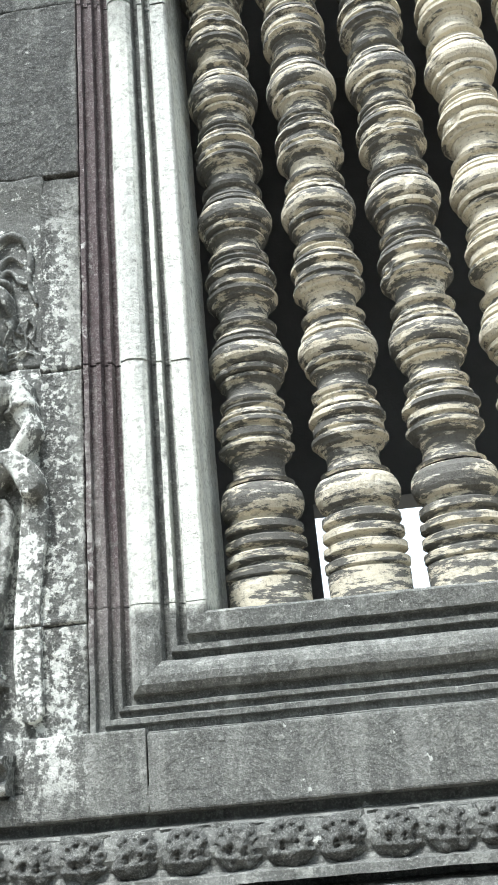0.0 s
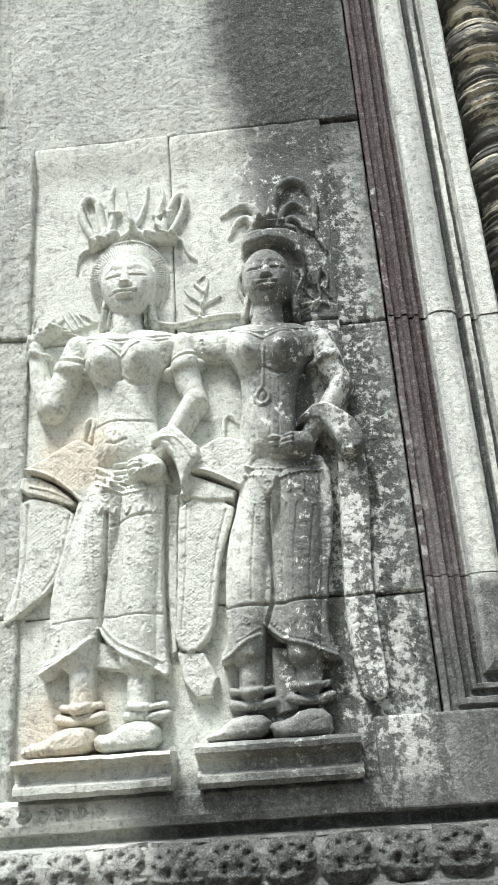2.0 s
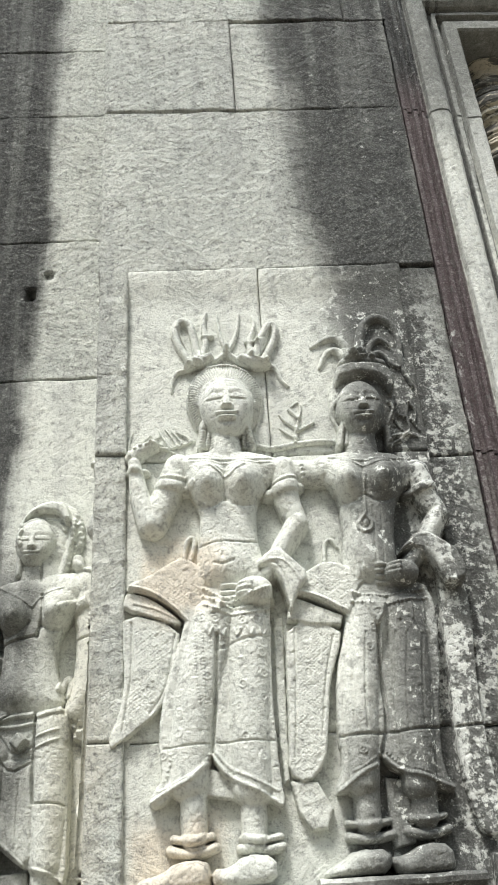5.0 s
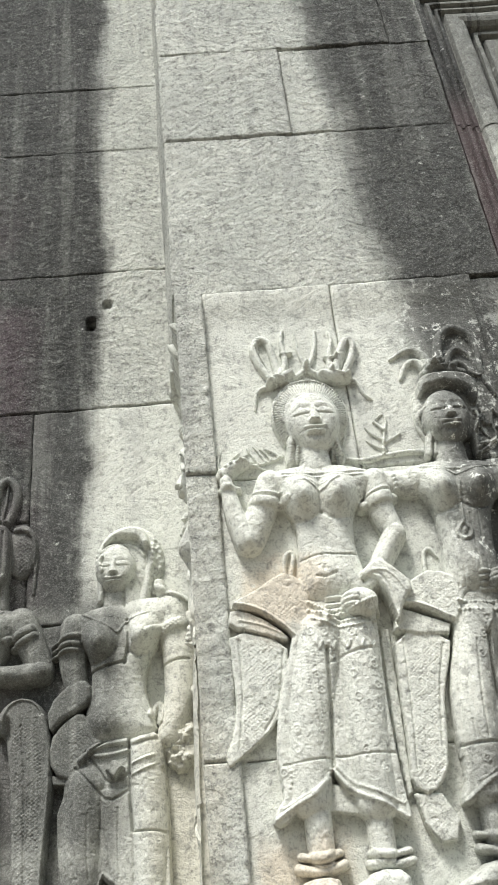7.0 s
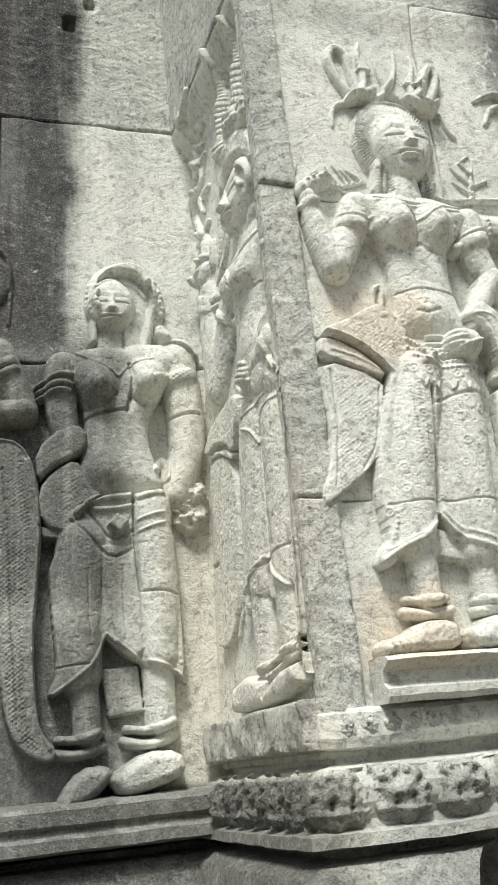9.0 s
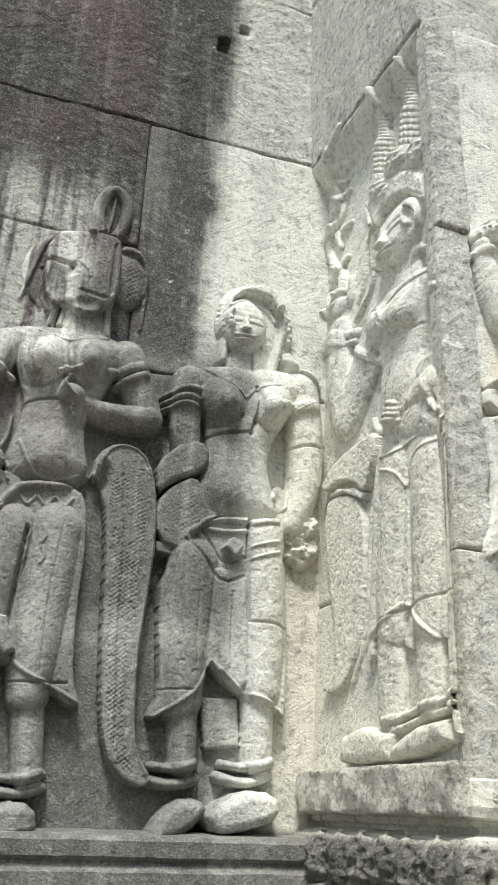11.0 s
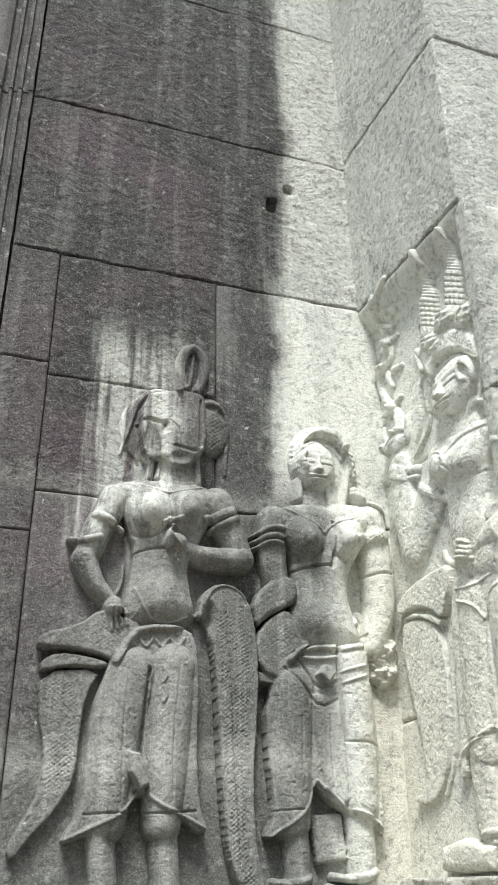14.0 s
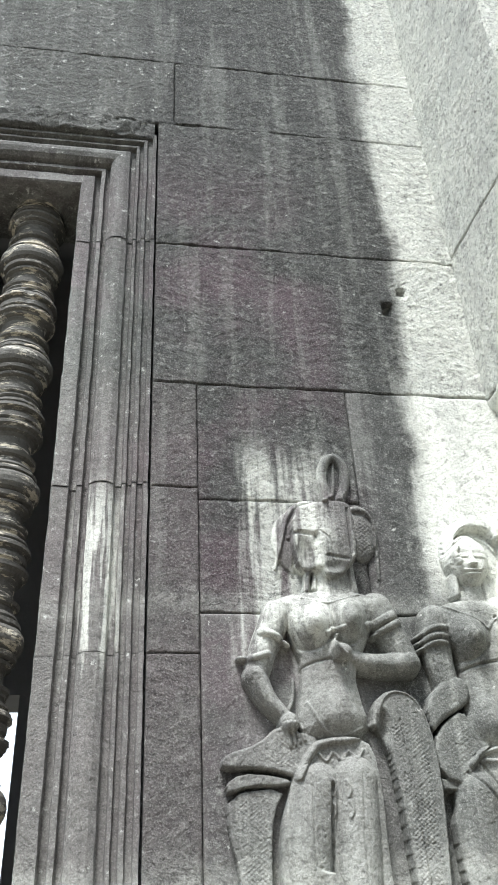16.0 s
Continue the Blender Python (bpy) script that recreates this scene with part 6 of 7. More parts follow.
r.tube([(0.129, 0.816, 0.0418), (0.144, 0.716, 0.0392), (0.142, 0.604, 0.0353), (0.114, 0.528, 0.0287)], 0.048, 0.000)
r.band([(0.084, 0.750), (0.119, 0.766), (0.156, 0.775)], 0.0125, 0.060)
r.cut([(0.092, 0.674), (0.137, 0.688), (0.166, 0.689)], 0.0025, 0.0060)
r.weave([(0.092, 0.781), (0.153, 0.793), (0.156, 0.761), (0.093, 0.743)], 0.0117, 0.0030)
r.rubble(0.136, 0.514, 0.0433, 0.0641, 0.034)
r.add(0.110, 0.455, 0.0198, 0.0135, -0.0200)
r.add(0.126, 0.493, 0.0151, 0.0103, -0.0120)
r.cord([(0.077, 0.574), (0.089, 0.604), (0.098, 0.596), (0.093, 0.559)], 0.0080, 0.014, 0.0080)
r.ell(0.033, 0.951, 0.0850, 0.0997, 0.028, 0.000)
r.face(0.002, 0.926, 0.0493, 0.0648, 0.040, 0.020, -0.06, 0.0, -0.22)
r.plate([(-0.038, 0.940), (-0.036, 0.982), (-0.003, 1.021), (0.037, 1.034), (0.076, 1.023), (0.090, 0.979), (0.072, 0.971), (0.054, 1.003), (0.010, 1.006), (-0.021, 0.988), (-0.030, 0.942)], 0.049, 0.0092, 0.50, 0.000)
r.cord([(-0.042, 0.956), (-0.005, 0.987), (0.049, 0.989), (0.070, 0.957)], 0.0044, 0.005, 0.0044)
r.add(-0.048, 0.987, 0.0094, 0.0097, 0.0080)
r.add(-0.050, 0.972, 0.0094, 0.0097, 0.0080)
r.add(-0.051, 0.958, 0.0093, 0.0096, 0.0080)
r.add(-0.051, 0.944, 0.0093, 0.0095, 0.0080)
r.add(-0.050, 0.931, 0.0093, 0.0095, 0.0080)
r.add(-0.048, 0.917, 0.0092, 0.0094, 0.0080)
r.add(-0.045, 0.904, 0.0092, 0.0094, 0.0080)
r.add(-0.042, 0.892, 0.0092, 0.0094, 0.0080)
r.add(-0.040, 0.879, 0.0092, 0.0093, 0.0080)
r.add(-0.038, 0.866, 0.0092, 0.0093, 0.0080)
r.add(0.097, 1.002, 0.0086, 0.0086, 0.0060)
r.add(0.093, 0.987, 0.0085, 0.0085, 0.0060)
r.add(0.098, 0.973, 0.0085, 0.0085, 0.0060)
r.add(0.094, 0.958, 0.0084, 0.0084, 0.0060)
r.add(0.098, 0.945, 0.0084, 0.0084, 0.0060)
r.add(0.094, 0.930, 0.0084, 0.0083, 0.0060)
r.add(0.098, 0.917, 0.0084, 0.0083, 0.0060)
r.add(0.094, 0.903, 0.0083, 0.0082, 0.0060)
r.add(0.098, 0.890, 0.0083, 0.0082, 0.0060)
r.add(0.094, 0.875, 0.0083, 0.0081, 0.0060)
r.add(0.098, 0.863, 0.0083, 0.0081, 0.0060)
r.add(0.111, 0.997, 0.0086, 0.0086, 0.0060)
r.add(0.107, 0.981, 0.0085, 0.0085, 0.0060)
r.add(0.111, 0.968, 0.0085, 0.0085, 0.0060)
r.add(0.107, 0.953, 0.0085, 0.0084, 0.0060)
r.add(0.112, 0.940, 0.0085, 0.0084, 0.0060)
r.add(0.108, 0.925, 0.0084, 0.0083, 0.0060)
r.add(0.112, 0.912, 0.0084, 0.0083, 0.0060)
r.add(0.108, 0.897, 0.0084, 0.0082, 0.0060)
r.add(0.112, 0.885, 0.0084, 0.0082, 0.0060)
r.add(0.108, 0.870, 0.0083, 0.0081, 0.0060)
r.add(0.125, 0.991, 0.0086, 0.0086, 0.0060)
r.add(0.121, 0.976, 0.0086, 0.0085, 0.0060)
r.add(0.125, 0.963, 0.0086, 0.0085, 0.0060)
r.add(0.121, 0.948, 0.0085, 0.0084, 0.0060)
r.add(0.125, 0.935, 0.0085, 0.0084, 0.0060)
r.add(0.121, 0.920, 0.0085, 0.0083, 0.0060)
r.add(0.125, 0.907, 0.0084, 0.0083, 0.0060)
r.add(0.121, 0.892, 0.0084, 0.0082, 0.0060)
r.add(0.125, 0.879, 0.0084, 0.0082, 0.0060)
r.add(0.139, 0.986, 0.0087, 0.0086, 0.0060)
r.add(0.135, 0.971, 0.0086, 0.0085, 0.0060)
r.add(0.139, 0.957, 0.0086, 0.0085, 0.0060)
r.add(0.135, 0.942, 0.0085, 0.0084, 0.0060)
r.add(0.139, 0.929, 0.0085, 0.0084, 0.0060)
r.add(0.135, 0.914, 0.0085, 0.0083, 0.0060)
r.add(0.139, 0.901, 0.0085, 0.0083, 0.0060)
r.add(0.135, 0.887, 0.0084, 0.0082, 0.0060)
r.add(0.153, 0.981, 0.0087, 0.0086, 0.0060)
r.add(0.149, 0.965, 0.0086, 0.0085, 0.0060)
r.add(0.153, 0.952, 0.0086, 0.0085, 0.0060)
r.add(0.149, 0.937, 0.0086, 0.0084, 0.0060)
r.add(0.153, 0.924, 0.0086, 0.0084, 0.0060)
r.add(0.149, 0.909, 0.0085, 0.0083, 0.0060)
r.add(0.153, 0.896, 0.0085, 0.0083, 0.0060)
r.cord([(-0.029, 0.951), (-0.038, 0.938), (-0.029, 0.914)], 0.0066, 0.022, 0.0066)
r.tube([(-0.034, 0.892, 0.0116), (-0.035, 0.849, 0.0116)], 0.034, 0.000)
r.cord([(0.077, 0.980), (0.093, 0.977), (0.086, 0.926), (0.078, 0.890)], 0.0084, 0.022, 0.0084)
r.tube([(0.078, 0.892, 0.0117), (0.067, 0.846, 0.0130)], 0.034, 0.000)
r.tube([(0.103, 0.884, 0.0144), (0.114, 0.846, 0.0144)], 0.030, 0.000)
r.cord([(0.093, 0.868), (0.141, 0.854), (0.171, 0.837)], 0.0119, 0.016, 0.0119)
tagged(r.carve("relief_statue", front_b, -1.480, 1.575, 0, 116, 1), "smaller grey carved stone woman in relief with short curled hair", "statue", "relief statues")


r = Relief(-0.295, 0.150, -0.035, 1.385)
r.plate([(-0.255, 0.472), (-0.182, 0.471), (-0.120, 0.438), (-0.103, 0.373), (-0.107, 0.268), (-0.120, 0.189), (-0.155, 0.133), (-0.201, 0.114), (-0.249, 0.130), (-0.209, 0.143), (-0.193, 0.187), (-0.204, 0.241), (-0.235, 0.345)], 0.014, 0.0081, 0.80, 0.000)
r.plate([(-0.240, 0.479), (-0.199, 0.485), (-0.135, 0.466), (-0.098, 0.444), (-0.109, 0.434), (-0.174, 0.469)], 0.018, 0.0064, 0.80, 0.000)
r.plate([(-0.261, 0.506), (-0.217, 0.534), (-0.156, 0.547), (-0.047, 0.549), (-0.065, 0.484), (-0.098, 0.443), (-0.132, 0.475), (-0.185, 0.493), (-0.237, 0.490)], 0.022, 0.0082, 0.80, 0.000)
r.cut([(-0.215, 0.493), (-0.174, 0.494), (-0.121, 0.467)], 0.0019, 0.0050)
r.cord([(-0.038, 0.534), (-0.063, 0.495), (-0.077, 0.443), (-0.095, 0.392), (-0.098, 0.267), (-0.112, 0.188), (-0.147, 0.132)], 0.0066, 0.008, 0.0056)
r.plate([(0.070, 0.593), (0.092, 0.618), (0.132, 0.610), (0.166, 0.569), (0.172, 0.504), (0.172, 0.359), (0.170, 0.182), (0.165, 0.032), (0.136, 0.032), (0.138, 0.186), (0.141, 0.366), (0.139, 0.495), (0.110, 0.560)], 0.026, 0.0065, 0.75, 0.000)
r.plate([(-0.045, 0.533), (0.084, 0.478), (0.131, 0.468), (0.133, 0.369), (0.131, 0.231), (0.131, 0.148), (0.114, 0.167), (0.072, 0.195), (0.037, 0.222), (-0.017, 0.208), (-0.061, 0.196), (-0.067, 0.149), (-0.087, 0.156), (-0.072, 0.223), (-0.071, 0.420)], 0.020, 0.0098, 0.80, 0.000)
r.tube([(0.000, 0.454, 0.0489), (-0.014, 0.303, 0.0489), (-0.016, 0.196, 0.0423)], 0.030, 0.000)
r.tube([(0.087, 0.430, 0.0485), (0.088, 0.283, 0.0456), (0.085, 0.184, 0.0399)], 0.032, 0.000)
r.cut([(0.044, 0.441), (0.043, 0.320), (0.043, 0.225)], 0.0031, 0.0060)
r.cord([(-0.041, 0.489), (0.023, 0.476), (0.087, 0.492), (0.154, 0.483)], 0.0032, 0.004, 0.0032)
r.cord([(-0.041, 0.465), (0.019, 0.442), (0.037, 0.411)], 0.0027, 0.004, 0.0027)
r.cord([(0.041, 0.410), (0.062, 0.456), (0.100, 0.463), (0.152, 0.454)], 0.0036, 0.004, 0.0036)
r.cut([(-0.050, 0.209), (0.047, 0.217), (0.151, 0.220)], 0.0015, 0.0040)
r.cord([(-0.093, 0.156), (-0.069, 0.198), (-0.019, 0.207), (0.023, 0.224)], 0.0042, 0.005, 0.0042)
r.cord([(0.032, 0.223), (0.070, 0.194), (0.120, 0.153)], 0.0034, 0.005, 0.0034)
r.tube([(-0.025, 0.198, 0.0362), (-0.023, 0.073, 0.0332)], 0.024, 0.000)
r.tube([(0.081, 0.185, 0.0346), (0.082, 0.085, 0.0319)], 0.026, 0.000)
r.plate([(0.017, 0.211), (0.039, 0.208), (0.037, 0.154), (0.017, 0.161)], 0.014, 0.0047, 0.70, 0.000)
r.band([(-0.028, 0.058), (0.016, 0.063), (0.060, 0.073)], 0.0067, 0.032)
r.band([(-0.023, 0.044), (0.021, 0.049), (0.067, 0.059)], 0.0066, 0.033)
r.band([(0.069, 0.071), (0.109, 0.075), (0.155, 0.084)], 0.0061, 0.034)
r.band([(0.072, 0.059), (0.112, 0.062), (0.156, 0.070)], 0.0059, 0.035)
r.plate([(-0.157, 0.007), (-0.151, 0.046), (-0.090, 0.057), (-0.003, 0.040), (-0.009, 0.005), (-0.090, 0.001)], 0.030, 0.0175, 0.45, 0.000)
r.plate([(-0.007, 0.001), (0.005, 0.025), (0.065, 0.047), (0.138, 0.052), (0.138, 0.023), (0.076, 0.007)], 0.036, 0.0153, 0.45, 0.000)
r.tube([(0.005, 0.872, 0.0447), (0.016, 0.799, 0.0633)], 0.024, 0.000)
r.plate([(-0.076, 0.810), (-0.006, 0.818), (0.089, 0.802), (0.151, 0.762), (0.164, 0.723), (0.109, 0.736), (0.088, 0.690), (0.076, 0.626), (0.096, 0.572), (0.137, 0.504), (0.143, 0.461), (0.046, 0.481), (-0.037, 0.520), (-0.047, 0.593), (-0.043, 0.675), (-0.061, 0.720), (-0.092, 0.769)], 0.030, 0.0538, 0.30, 0.000)
r.add(-0.049, 0.748, 0.0619, 0.0480, 0.0200)
r.add(0.039, 0.732, 0.0711, 0.0479, 0.0240)
r.add(0.048, 0.715, 0.0443, 0.0284, 0.0060)
r.cord([(-0.017, 0.760), (-0.002, 0.780), (0.055, 0.787), (0.120, 0.775)], 0.0046, 0.004, 0.0046)
r.cord([(-0.074, 0.797), (-0.026, 0.779), (-0.013, 0.752)], 0.0027, 0.004, 0.0027)
r.cut([(-0.014, 0.740), (0.018, 0.705), (0.068, 0.685), (0.101, 0.687)], 0.0025, 0.0040)
r.cut([(-0.089, 0.742), (-0.045, 0.702), (-0.021, 0.712)], 0.0027, 0.0040)
r.add(0.041, 0.592, 0.0631, 0.0559, 0.0080)
r.tube([(-0.173, 0.623, 0.0460), (-0.113, 0.698, 0.0526), (-0.063, 0.772, 0.0482)], 0.028, 0.000)
r.tube([(-0.179, 0.625, 0.0455), (-0.203, 0.714, 0.0432), (-0.215, 0.835, 0.0341)], 0.030, 0.000)
r.band([(-0.124, 0.743), (-0.084, 0.707), (-0.042, 0.676)], 0.0096, 0.036)
r.weave([(-0.125, 0.760), (-0.043, 0.703), (-0.055, 0.675), (-0.133, 0.732)], 0.0131, 0.0020)
r.band([(-0.224, 0.828), (-0.188, 0.806), (-0.149, 0.797)], 0.0116, 0.034)
r.band([(-0.227, 0.810), (-0.191, 0.789), (-0.152, 0.779)], 0.0072, 0.032)
r.tube([(-0.226, 0.851, 0.0361), (-0.223, 0.886, 0.0386)], 0.022, 0.000)
r.cord([(-0.245, 0.888), (-0.268, 0.928), (-0.274, 0.961)], 0.0122, 0.014, 0.0061)
r.cord([(-0.204, 0.877), (-0.178, 0.895), (-0.172, 0.942)], 0.0155, 0.014, 0.0077)
r.cord([(-0.231, 0.881), (-0.194, 0.903), (-0.199, 0.957)], 0.0131, 0.014, 0.0079)
r.cord([(-0.253, 0.886), (-0.226, 0.905), (-0.190, 0.916)], 0.0105, 0.012, 0.0079)
r.tube([(0.134, 0.744, 0.0276), (0.145, 0.665, 0.0276), (0.150, 0.599, 0.0245)], 0.030, 0.000)
r.band([(0.129, 0.729), (0.156, 0.722), (0.183, 0.716)], 0.0082, 0.038)
r.tube([(0.108, 0.564, 0.0338), (0.040, 0.550, 0.0276), (-0.011, 0.545, 0.0200)], 0.036, 0.000)
r.ell(0.009, 0.542, 0.0288, 0.0180, 0.014, 0.026)
r.cord([(0.029, 0.557), (0.007, 0.570), (-0.010, 0.574)], 0.0048, 0.010, 0.0037)
r.cord([(0.029, 0.547), (0.007, 0.559), (-0.010, 0.563)], 0.0048, 0.010, 0.0038)
r.cord([(0.029, 0.537), (0.007, 0.548), (-0.010, 0.551)], 0.0049, 0.010, 0.0038)
r.cord([(0.029, 0.527), (0.007, 0.537), (-0.010, 0.540)], 0.0050, 0.010, 0.0039)
r.cord([(0.108, 0.560), (0.111, 0.527), (0.130, 0.505)], 0.0070, 0.010, 0.0070)
r.cord([(-0.084, 0.578), (-0.075, 0.555), (-0.045, 0.541)], 0.0079, 0.010, 0.0079)
r.ell(0.012, 0.960, 0.1215, 0.0931, 0.016, 0.000)
r.face(0.025, 0.905, 0.0773, 0.0692, 0.032, 0.012, -0.30, 0.0, -0.10)
r.plate([(-0.081, 1.063), (-0.034, 1.072), (0.059, 1.039), (0.112, 0.990), (0.129, 0.937), (0.128, 0.899), (0.099, 0.936), (0.048, 0.985), (-0.023, 1.005), (-0.046, 0.963), (-0.066, 1.003)], 0.036, 0.0135, 0.50, 0.000)
r.cord([(-0.023, 0.948), (-0.003, 0.986), (0.063, 0.970), (0.113, 0.922)], 0.0056, 0.005, 0.0056)
r.tube([(-0.046, 1.096, 0.0316), (-0.036, 1.176, 0.0316)], 0.030, 0.000)
r.tube([(-0.038, 1.178, 0.0224), (-0.030, 1.234, 0.0199), (-0.020, 1.297, 0.0075)], 0.024, 0.000)
r.tube([(0.048, 1.073, 0.0381), (0.064, 1.180, 0.0313)], 0.032, 0.000)
r.tube([(0.062, 1.183, 0.0229), (0.070, 1.233, 0.0160), (0.079, 1.283, 0.0069)], 0.026, 0.000)
r.tube([(0.103, 1.016, 0.0248), (0.119, 1.136, 0.0165), (0.125, 1.186, 0.0062)], 0.028, 0.000)
r.cut([(-0.050, 1.179), (0.001, 1.143)], 0.0018, 0.0050)
r.cut([(-0.050, 1.166), (0.000, 1.131)], 0.0018, 0.0050)
r.cut([(-0.051, 1.153), (-0.001, 1.118)], 0.0018, 0.0050)
r.cut([(-0.052, 1.140), (-0.001, 1.106)], 0.0018, 0.0050)
r.cut([(-0.052, 1.127), (-0.002, 1.093)], 0.0018, 0.0050)
r.cut([(-0.053, 1.114), (-0.003, 1.081)], 0.0018, 0.0050)
r.cut([(0.043, 1.187), (0.102, 1.142)], 0.0018, 0.0050)
r.cut([(0.042, 1.171), (0.101, 1.127)], 0.0017, 0.0050)
r.cut([(0.041, 1.156), (0.100, 1.113)], 0.0017, 0.0050)
r.cut([(0.040, 1.141), (0.099, 1.098)], 0.0017, 0.0050)
r.cut([(0.039, 1.126), (0.098, 1.084)], 0.0017, 0.0050)
r.cut([(0.037, 1.111), (0.096, 1.069)], 0.0017, 0.0050)
r.cut([(0.036, 1.096), (0.095, 1.055)], 0.0017, 0.0050)
r.cut([(0.052, 1.197), (0.094, 1.165)], 0.0014, 0.0030)
r.cut([(-0.044, 1.189), (-0.005, 1.161)], 0.0014, 0.0030)
r.cut([(0.052, 1.205), (0.095, 1.173)], 0.0014, 0.0030)
r.cut([(-0.043, 1.198), (-0.004, 1.170)], 0.0014, 0.0030)
r.cut([(0.053, 1.213), (0.095, 1.181)], 0.0014, 0.0030)
r.cut([(-0.043, 1.207), (-0.004, 1.178)], 0.0014, 0.0030)
r.cut([(0.054, 1.222), (0.096, 1.189)], 0.0014, 0.0030)
r.cut([(-0.043, 1.215), (-0.003, 1.187)], 0.0014, 0.0030)
r.cut([(0.054, 1.231), (0.097, 1.197)], 0.0014, 0.0030)
r.cut([(-0.042, 1.224), (-0.003, 1.196)], 0.0014, 0.0030)
r.cut([(0.055, 1.239), (0.097, 1.206)], 0.0014, 0.0030)
r.cut([(-0.042, 1.233), (-0.002, 1.204)], 0.0014, 0.0030)
r.cut([(0.056, 1.248), (0.098, 1.214)], 0.0014, 0.0030)
r.cut([(-0.041, 1.242), (-0.002, 1.213)], 0.0015, 0.0030)
r.cut([(0.056, 1.256), (0.099, 1.222)], 0.0014, 0.0030)
r.cut([(-0.041, 1.251), (-0.001, 1.222)], 0.0015, 0.0030)
r.cut([(0.057, 1.265), (0.099, 1.231)], 0.0014, 0.0030)
r.cut([(-0.040, 1.260), (-0.001, 1.230)], 0.0015, 0.0030)
r.cut([(0.057, 1.274), (0.100, 1.239)], 0.0014, 0.0030)
r.cut([(-0.040, 1.269), (-0.000, 1.239)], 0.0015, 0.0030)
r.cut([(-0.038, 1.165), (-0.042, 1.099)], 0.0023, 0.0040)
r.cut([(-0.026, 1.157), (-0.030, 1.091)], 0.0023, 0.0040)
r.cut([(-0.015, 1.148), (-0.018, 1.084)], 0.0023, 0.0040)
r.cut([(0.055, 1.177), (0.049, 1.082)], 0.0021, 0.0040)
r.cut([(0.068, 1.168), (0.061, 1.073)], 0.0021, 0.0040)
r.cut([(0.080, 1.159), (0.073, 1.065)], 0.0021, 0.0040)
r.cut([(0.092, 1.150), (0.085, 1.057)], 0.0020, 0.0040)
r.cut([(0.109, 1.128), (0.138, 1.106)], 0.0016, 0.0040)
r.cut([(0.108, 1.114), (0.137, 1.093)], 0.0016, 0.0040)
r.cut([(0.107, 1.101), (0.136, 1.080)], 0.0015, 0.0040)
r.cut([(0.105, 1.088), (0.135, 1.067)], 0.0015, 0.0040)
r.cut([(0.104, 1.075), (0.134, 1.054)], 0.0015, 0.0040)
r.cut([(0.103, 1.062), (0.132, 1.042)], 0.0015, 0.0040)
r.cut([(0.102, 1.049), (0.132, 1.029)], 0.0016, 0.0040)
r.cut([(0.101, 1.036), (0.131, 1.016)], 0.0016, 0.0040)
r.ell(0.031, 1.074, 0.0421, 0.0261, 0.018, 0.026)
r.add(0.064, 1.050, 0.0105, 0.0066, 0.0060)
r.add(0.058, 1.042, 0.0105, 0.0066, 0.0060)
r.add(0.043, 1.045, 0.0107, 0.0067, 0.0060)
r.add(0.027, 1.058, 0.0109, 0.0067, 0.0060)
r.add(0.017, 1.075, 0.0111, 0.0068, 0.0060)
r.add(0.018, 1.087, 0.0112, 0.0069, 0.0060)
r.add(0.030, 1.089, 0.0111, 0.0068, 0.0060)
r.add(0.046, 1.080, 0.0109, 0.0067, 0.0060)
r.add(0.060, 1.064, 0.0106, 0.0067, 0.0060)
r.add(0.040, 1.065, 0.0130, 0.0081, 0.0060)
r.ell(0.102, 1.040, 0.0428, 0.0275, 0.018, 0.026)
r.add(0.135, 1.015, 0.0100, 0.0065, 0.0060)
r.add(0.129, 1.006, 0.0100, 0.0065, 0.0060)
r.add(0.114, 1.009, 0.0102, 0.0066, 0.0060)
r.add(0.097, 1.023, 0.0104, 0.0067, 0.0060)
r.add(0.087, 1.041, 0.0103, 0.0065, 0.0060)
r.add(0.088, 1.054, 0.0103, 0.0065, 0.0060)
r.add(0.100, 1.057, 0.0102, 0.0065, 0.0060)
r.add(0.116, 1.047, 0.0100, 0.0064, 0.0060)
r.add(0.130, 1.030, 0.0101, 0.0066, 0.0060)
r.add(0.110, 1.031, 0.0124, 0.0080, 0.0060)
r.ell(-0.032, 1.053, 0.0348, 0.0210, 0.018, 0.026)
r.add(-0.002, 1.032, 0.0115, 0.0070, 0.0060)
r.add(-0.007, 1.025, 0.0115, 0.0070, 0.0060)
r.add(-0.020, 1.028, 0.0116, 0.0071, 0.0060)
r.add(-0.034, 1.039, 0.0115, 0.0069, 0.0060)
r.add(-0.042, 1.052, 0.0116, 0.0069, 0.0060)
r.add(-0.041, 1.062, 0.0117, 0.0070, 0.0060)
r.add(-0.032, 1.064, 0.0116, 0.0069, 0.0060)
r.add(-0.018, 1.057, 0.0114, 0.0069, 0.0060)
r.add(-0.007, 1.044, 0.0112, 0.0068, 0.0060)
r.add(-0.023, 1.045, 0.0136, 0.0082, 0.0060)
r.cord([(0.081, 0.939), (0.104, 0.917), (0.101, 0.885), (0.084, 0.849)], 0.0111, 0.018, 0.0093)
r.cord([(0.074, 0.928), (0.065, 0.914), (0.076, 0.894)], 0.0058, 0.012, 0.0058)
r.band([(0.077, 0.848), (0.098, 0.834), (0.119, 0.827)], 0.0064, 0.030)
r.tube([(0.068, 0.848, 0.0161), (0.050, 0.824, 0.0140)], 0.022, 0.000)
r.cord([(-0.079, 1.007), (-0.121, 1.002), (-0.123, 0.910), (-0.145, 0.866)], 0.0123, 0.010, 0.0074)
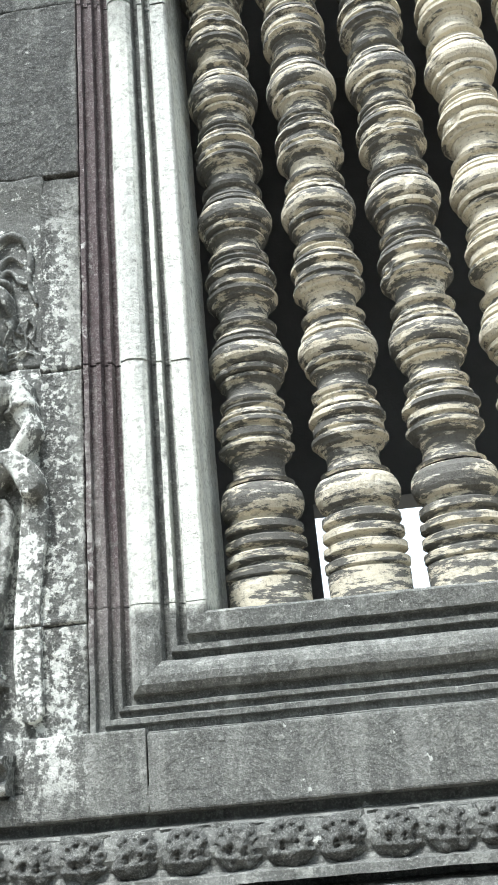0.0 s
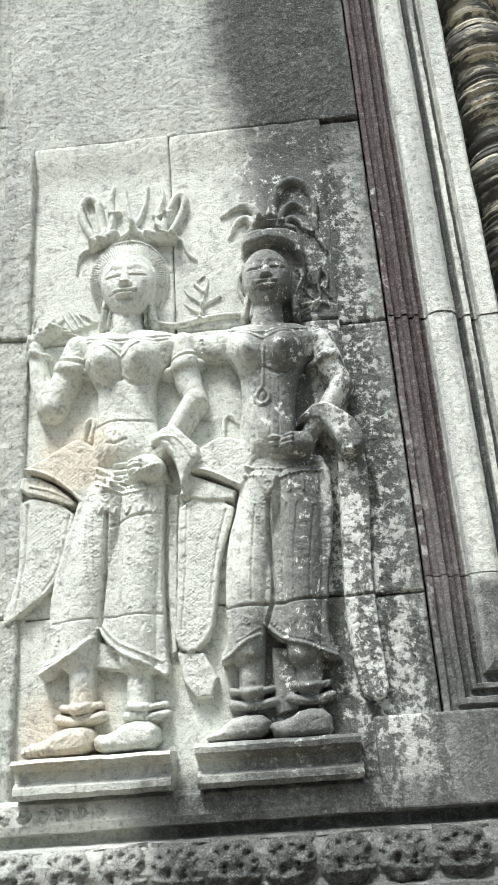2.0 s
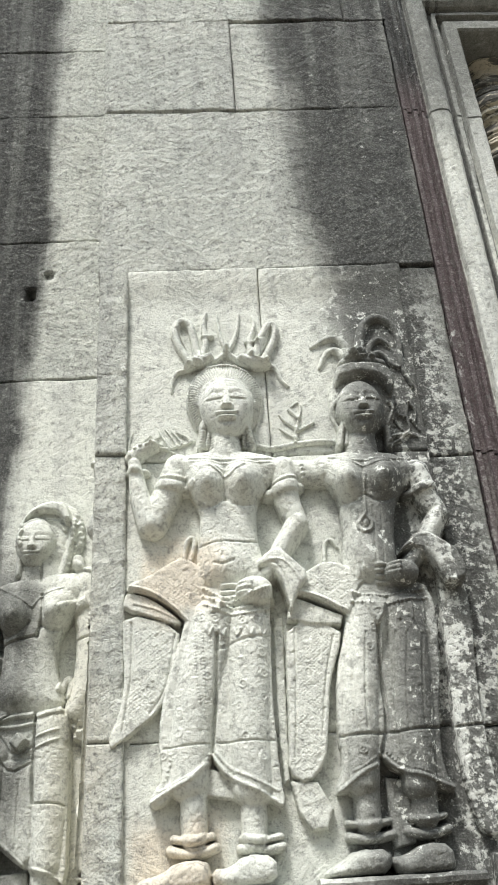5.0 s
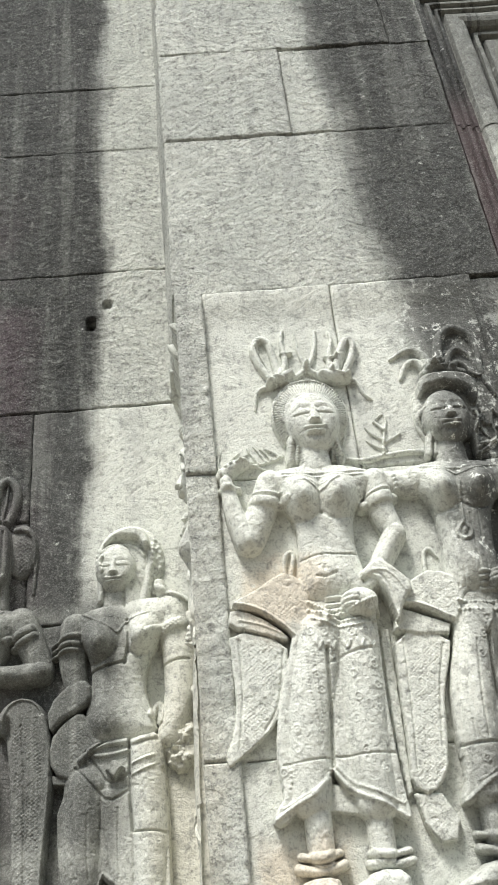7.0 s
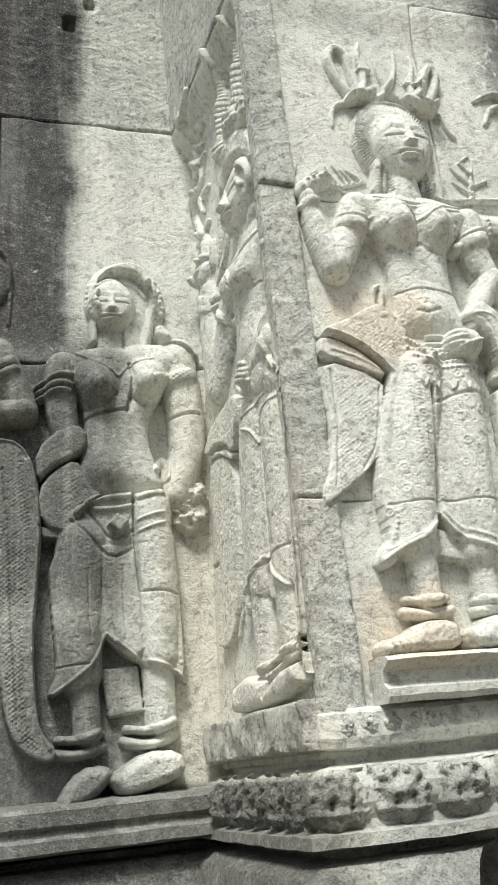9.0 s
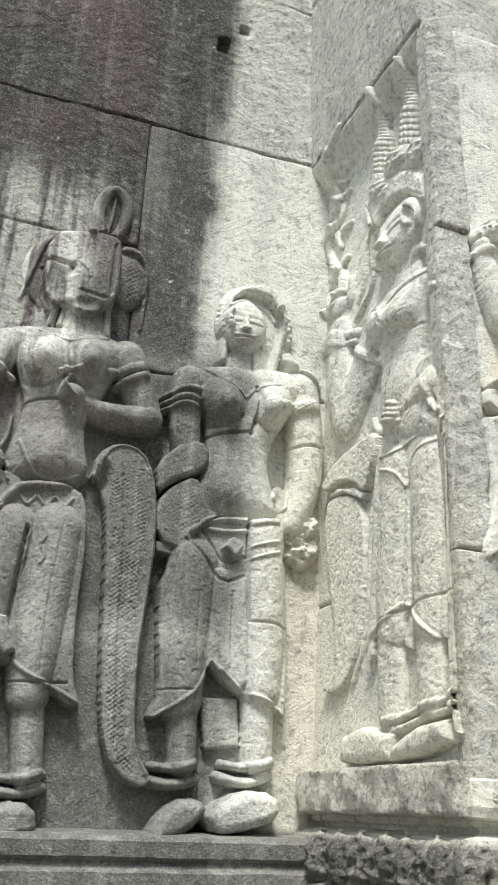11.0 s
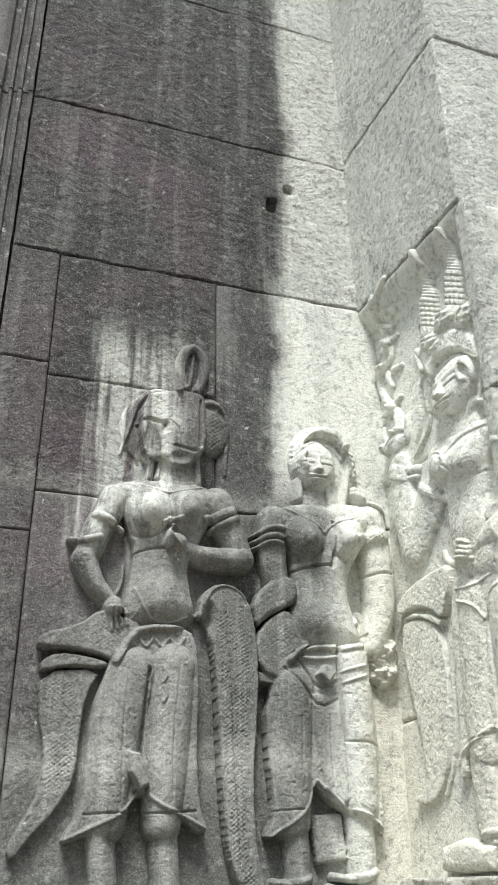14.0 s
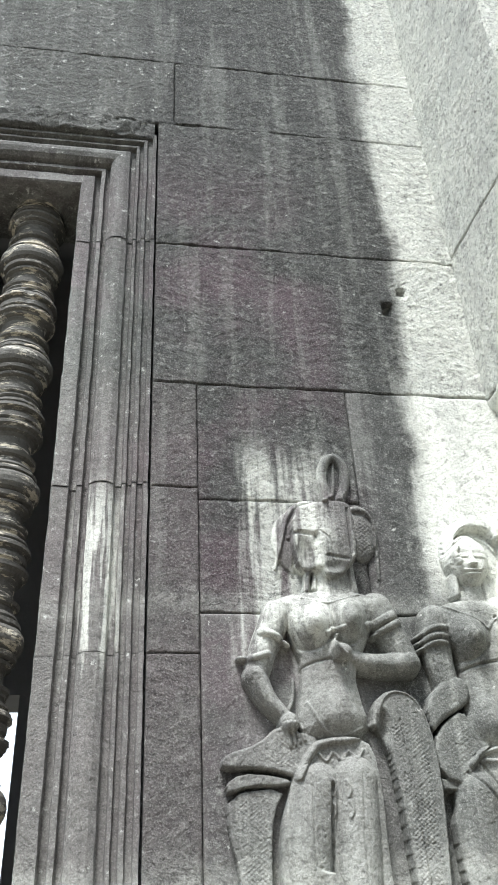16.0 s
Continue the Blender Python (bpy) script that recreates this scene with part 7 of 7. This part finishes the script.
r.beads([(-0.072, 1.001), (-0.113, 0.996), (-0.115, 0.905), (-0.137, 0.861)], 16, 0.0077, 0.0040)
r.cord([(-0.071, 0.974), (-0.090, 0.928), (-0.094, 0.874), (-0.157, 0.830)], 0.0119, 0.010, 0.0071)
r.beads([(-0.064, 0.968), (-0.082, 0.922), (-0.086, 0.869), (-0.150, 0.826)], 18, 0.0075, 0.0040)
r.cord([(-0.096, 1.067), (-0.120, 1.090), (-0.101, 1.027)], 0.0126, 0.012, 0.0076)
r.cord([(-0.197, 0.920), (-0.205, 0.968), (-0.273, 1.050), (-0.277, 1.112), (-0.214, 1.121), (-0.208, 1.165), (-0.250, 1.244), (-0.224, 1.273), (-0.147, 1.314)], 0.0138, 0.012, 0.0083)
r.cord([(-0.250, 1.247), (-0.260, 1.242)], 0.0186, 0.012, 0.0093)
r.cord([(-0.230, 1.234), (-0.195, 1.204)], 0.0078, 0.012, 0.0039)
r.cord([(-0.217, 1.174), (-0.180, 1.174)], 0.0157, 0.012, 0.0079)
r.cord([(-0.222, 1.168), (-0.256, 1.170)], 0.0162, 0.012, 0.0081)
r.cord([(-0.245, 1.128), (-0.287, 1.137)], 0.0148, 0.012, 0.0074)
r.cord([(-0.257, 1.119), (-0.307, 1.101)], 0.0177, 0.012, 0.0088)
r.cord([(-0.210, 1.091), (-0.176, 1.086)], 0.0139, 0.012, 0.0069)
r.cord([(-0.238, 1.092), (-0.221, 1.051)], 0.0135, 0.012, 0.0068)
r.cord([(-0.245, 0.997), (-0.267, 0.993)], 0.0164, 0.012, 0.0082)
r.cord([(-0.222, 0.999), (-0.193, 1.008)], 0.0160, 0.012, 0.0080)
r.cord([(-0.224, 1.273), (-0.209, 1.299)], 0.0185, 0.012, 0.0093)
r.cord([(-0.210, 1.250), (-0.168, 1.244)], 0.0156, 0.012, 0.0078)
r.cord([(-0.207, 1.215), (-0.188, 1.206)], 0.0118, 0.012, 0.0059)
tagged(r.carve("relief_statue", front_niche, -0.160, 1.680, 0, 67, -1, 0.85), "slender pale carved stone woman in relief with three-spired crown", "statue", "relief statues")
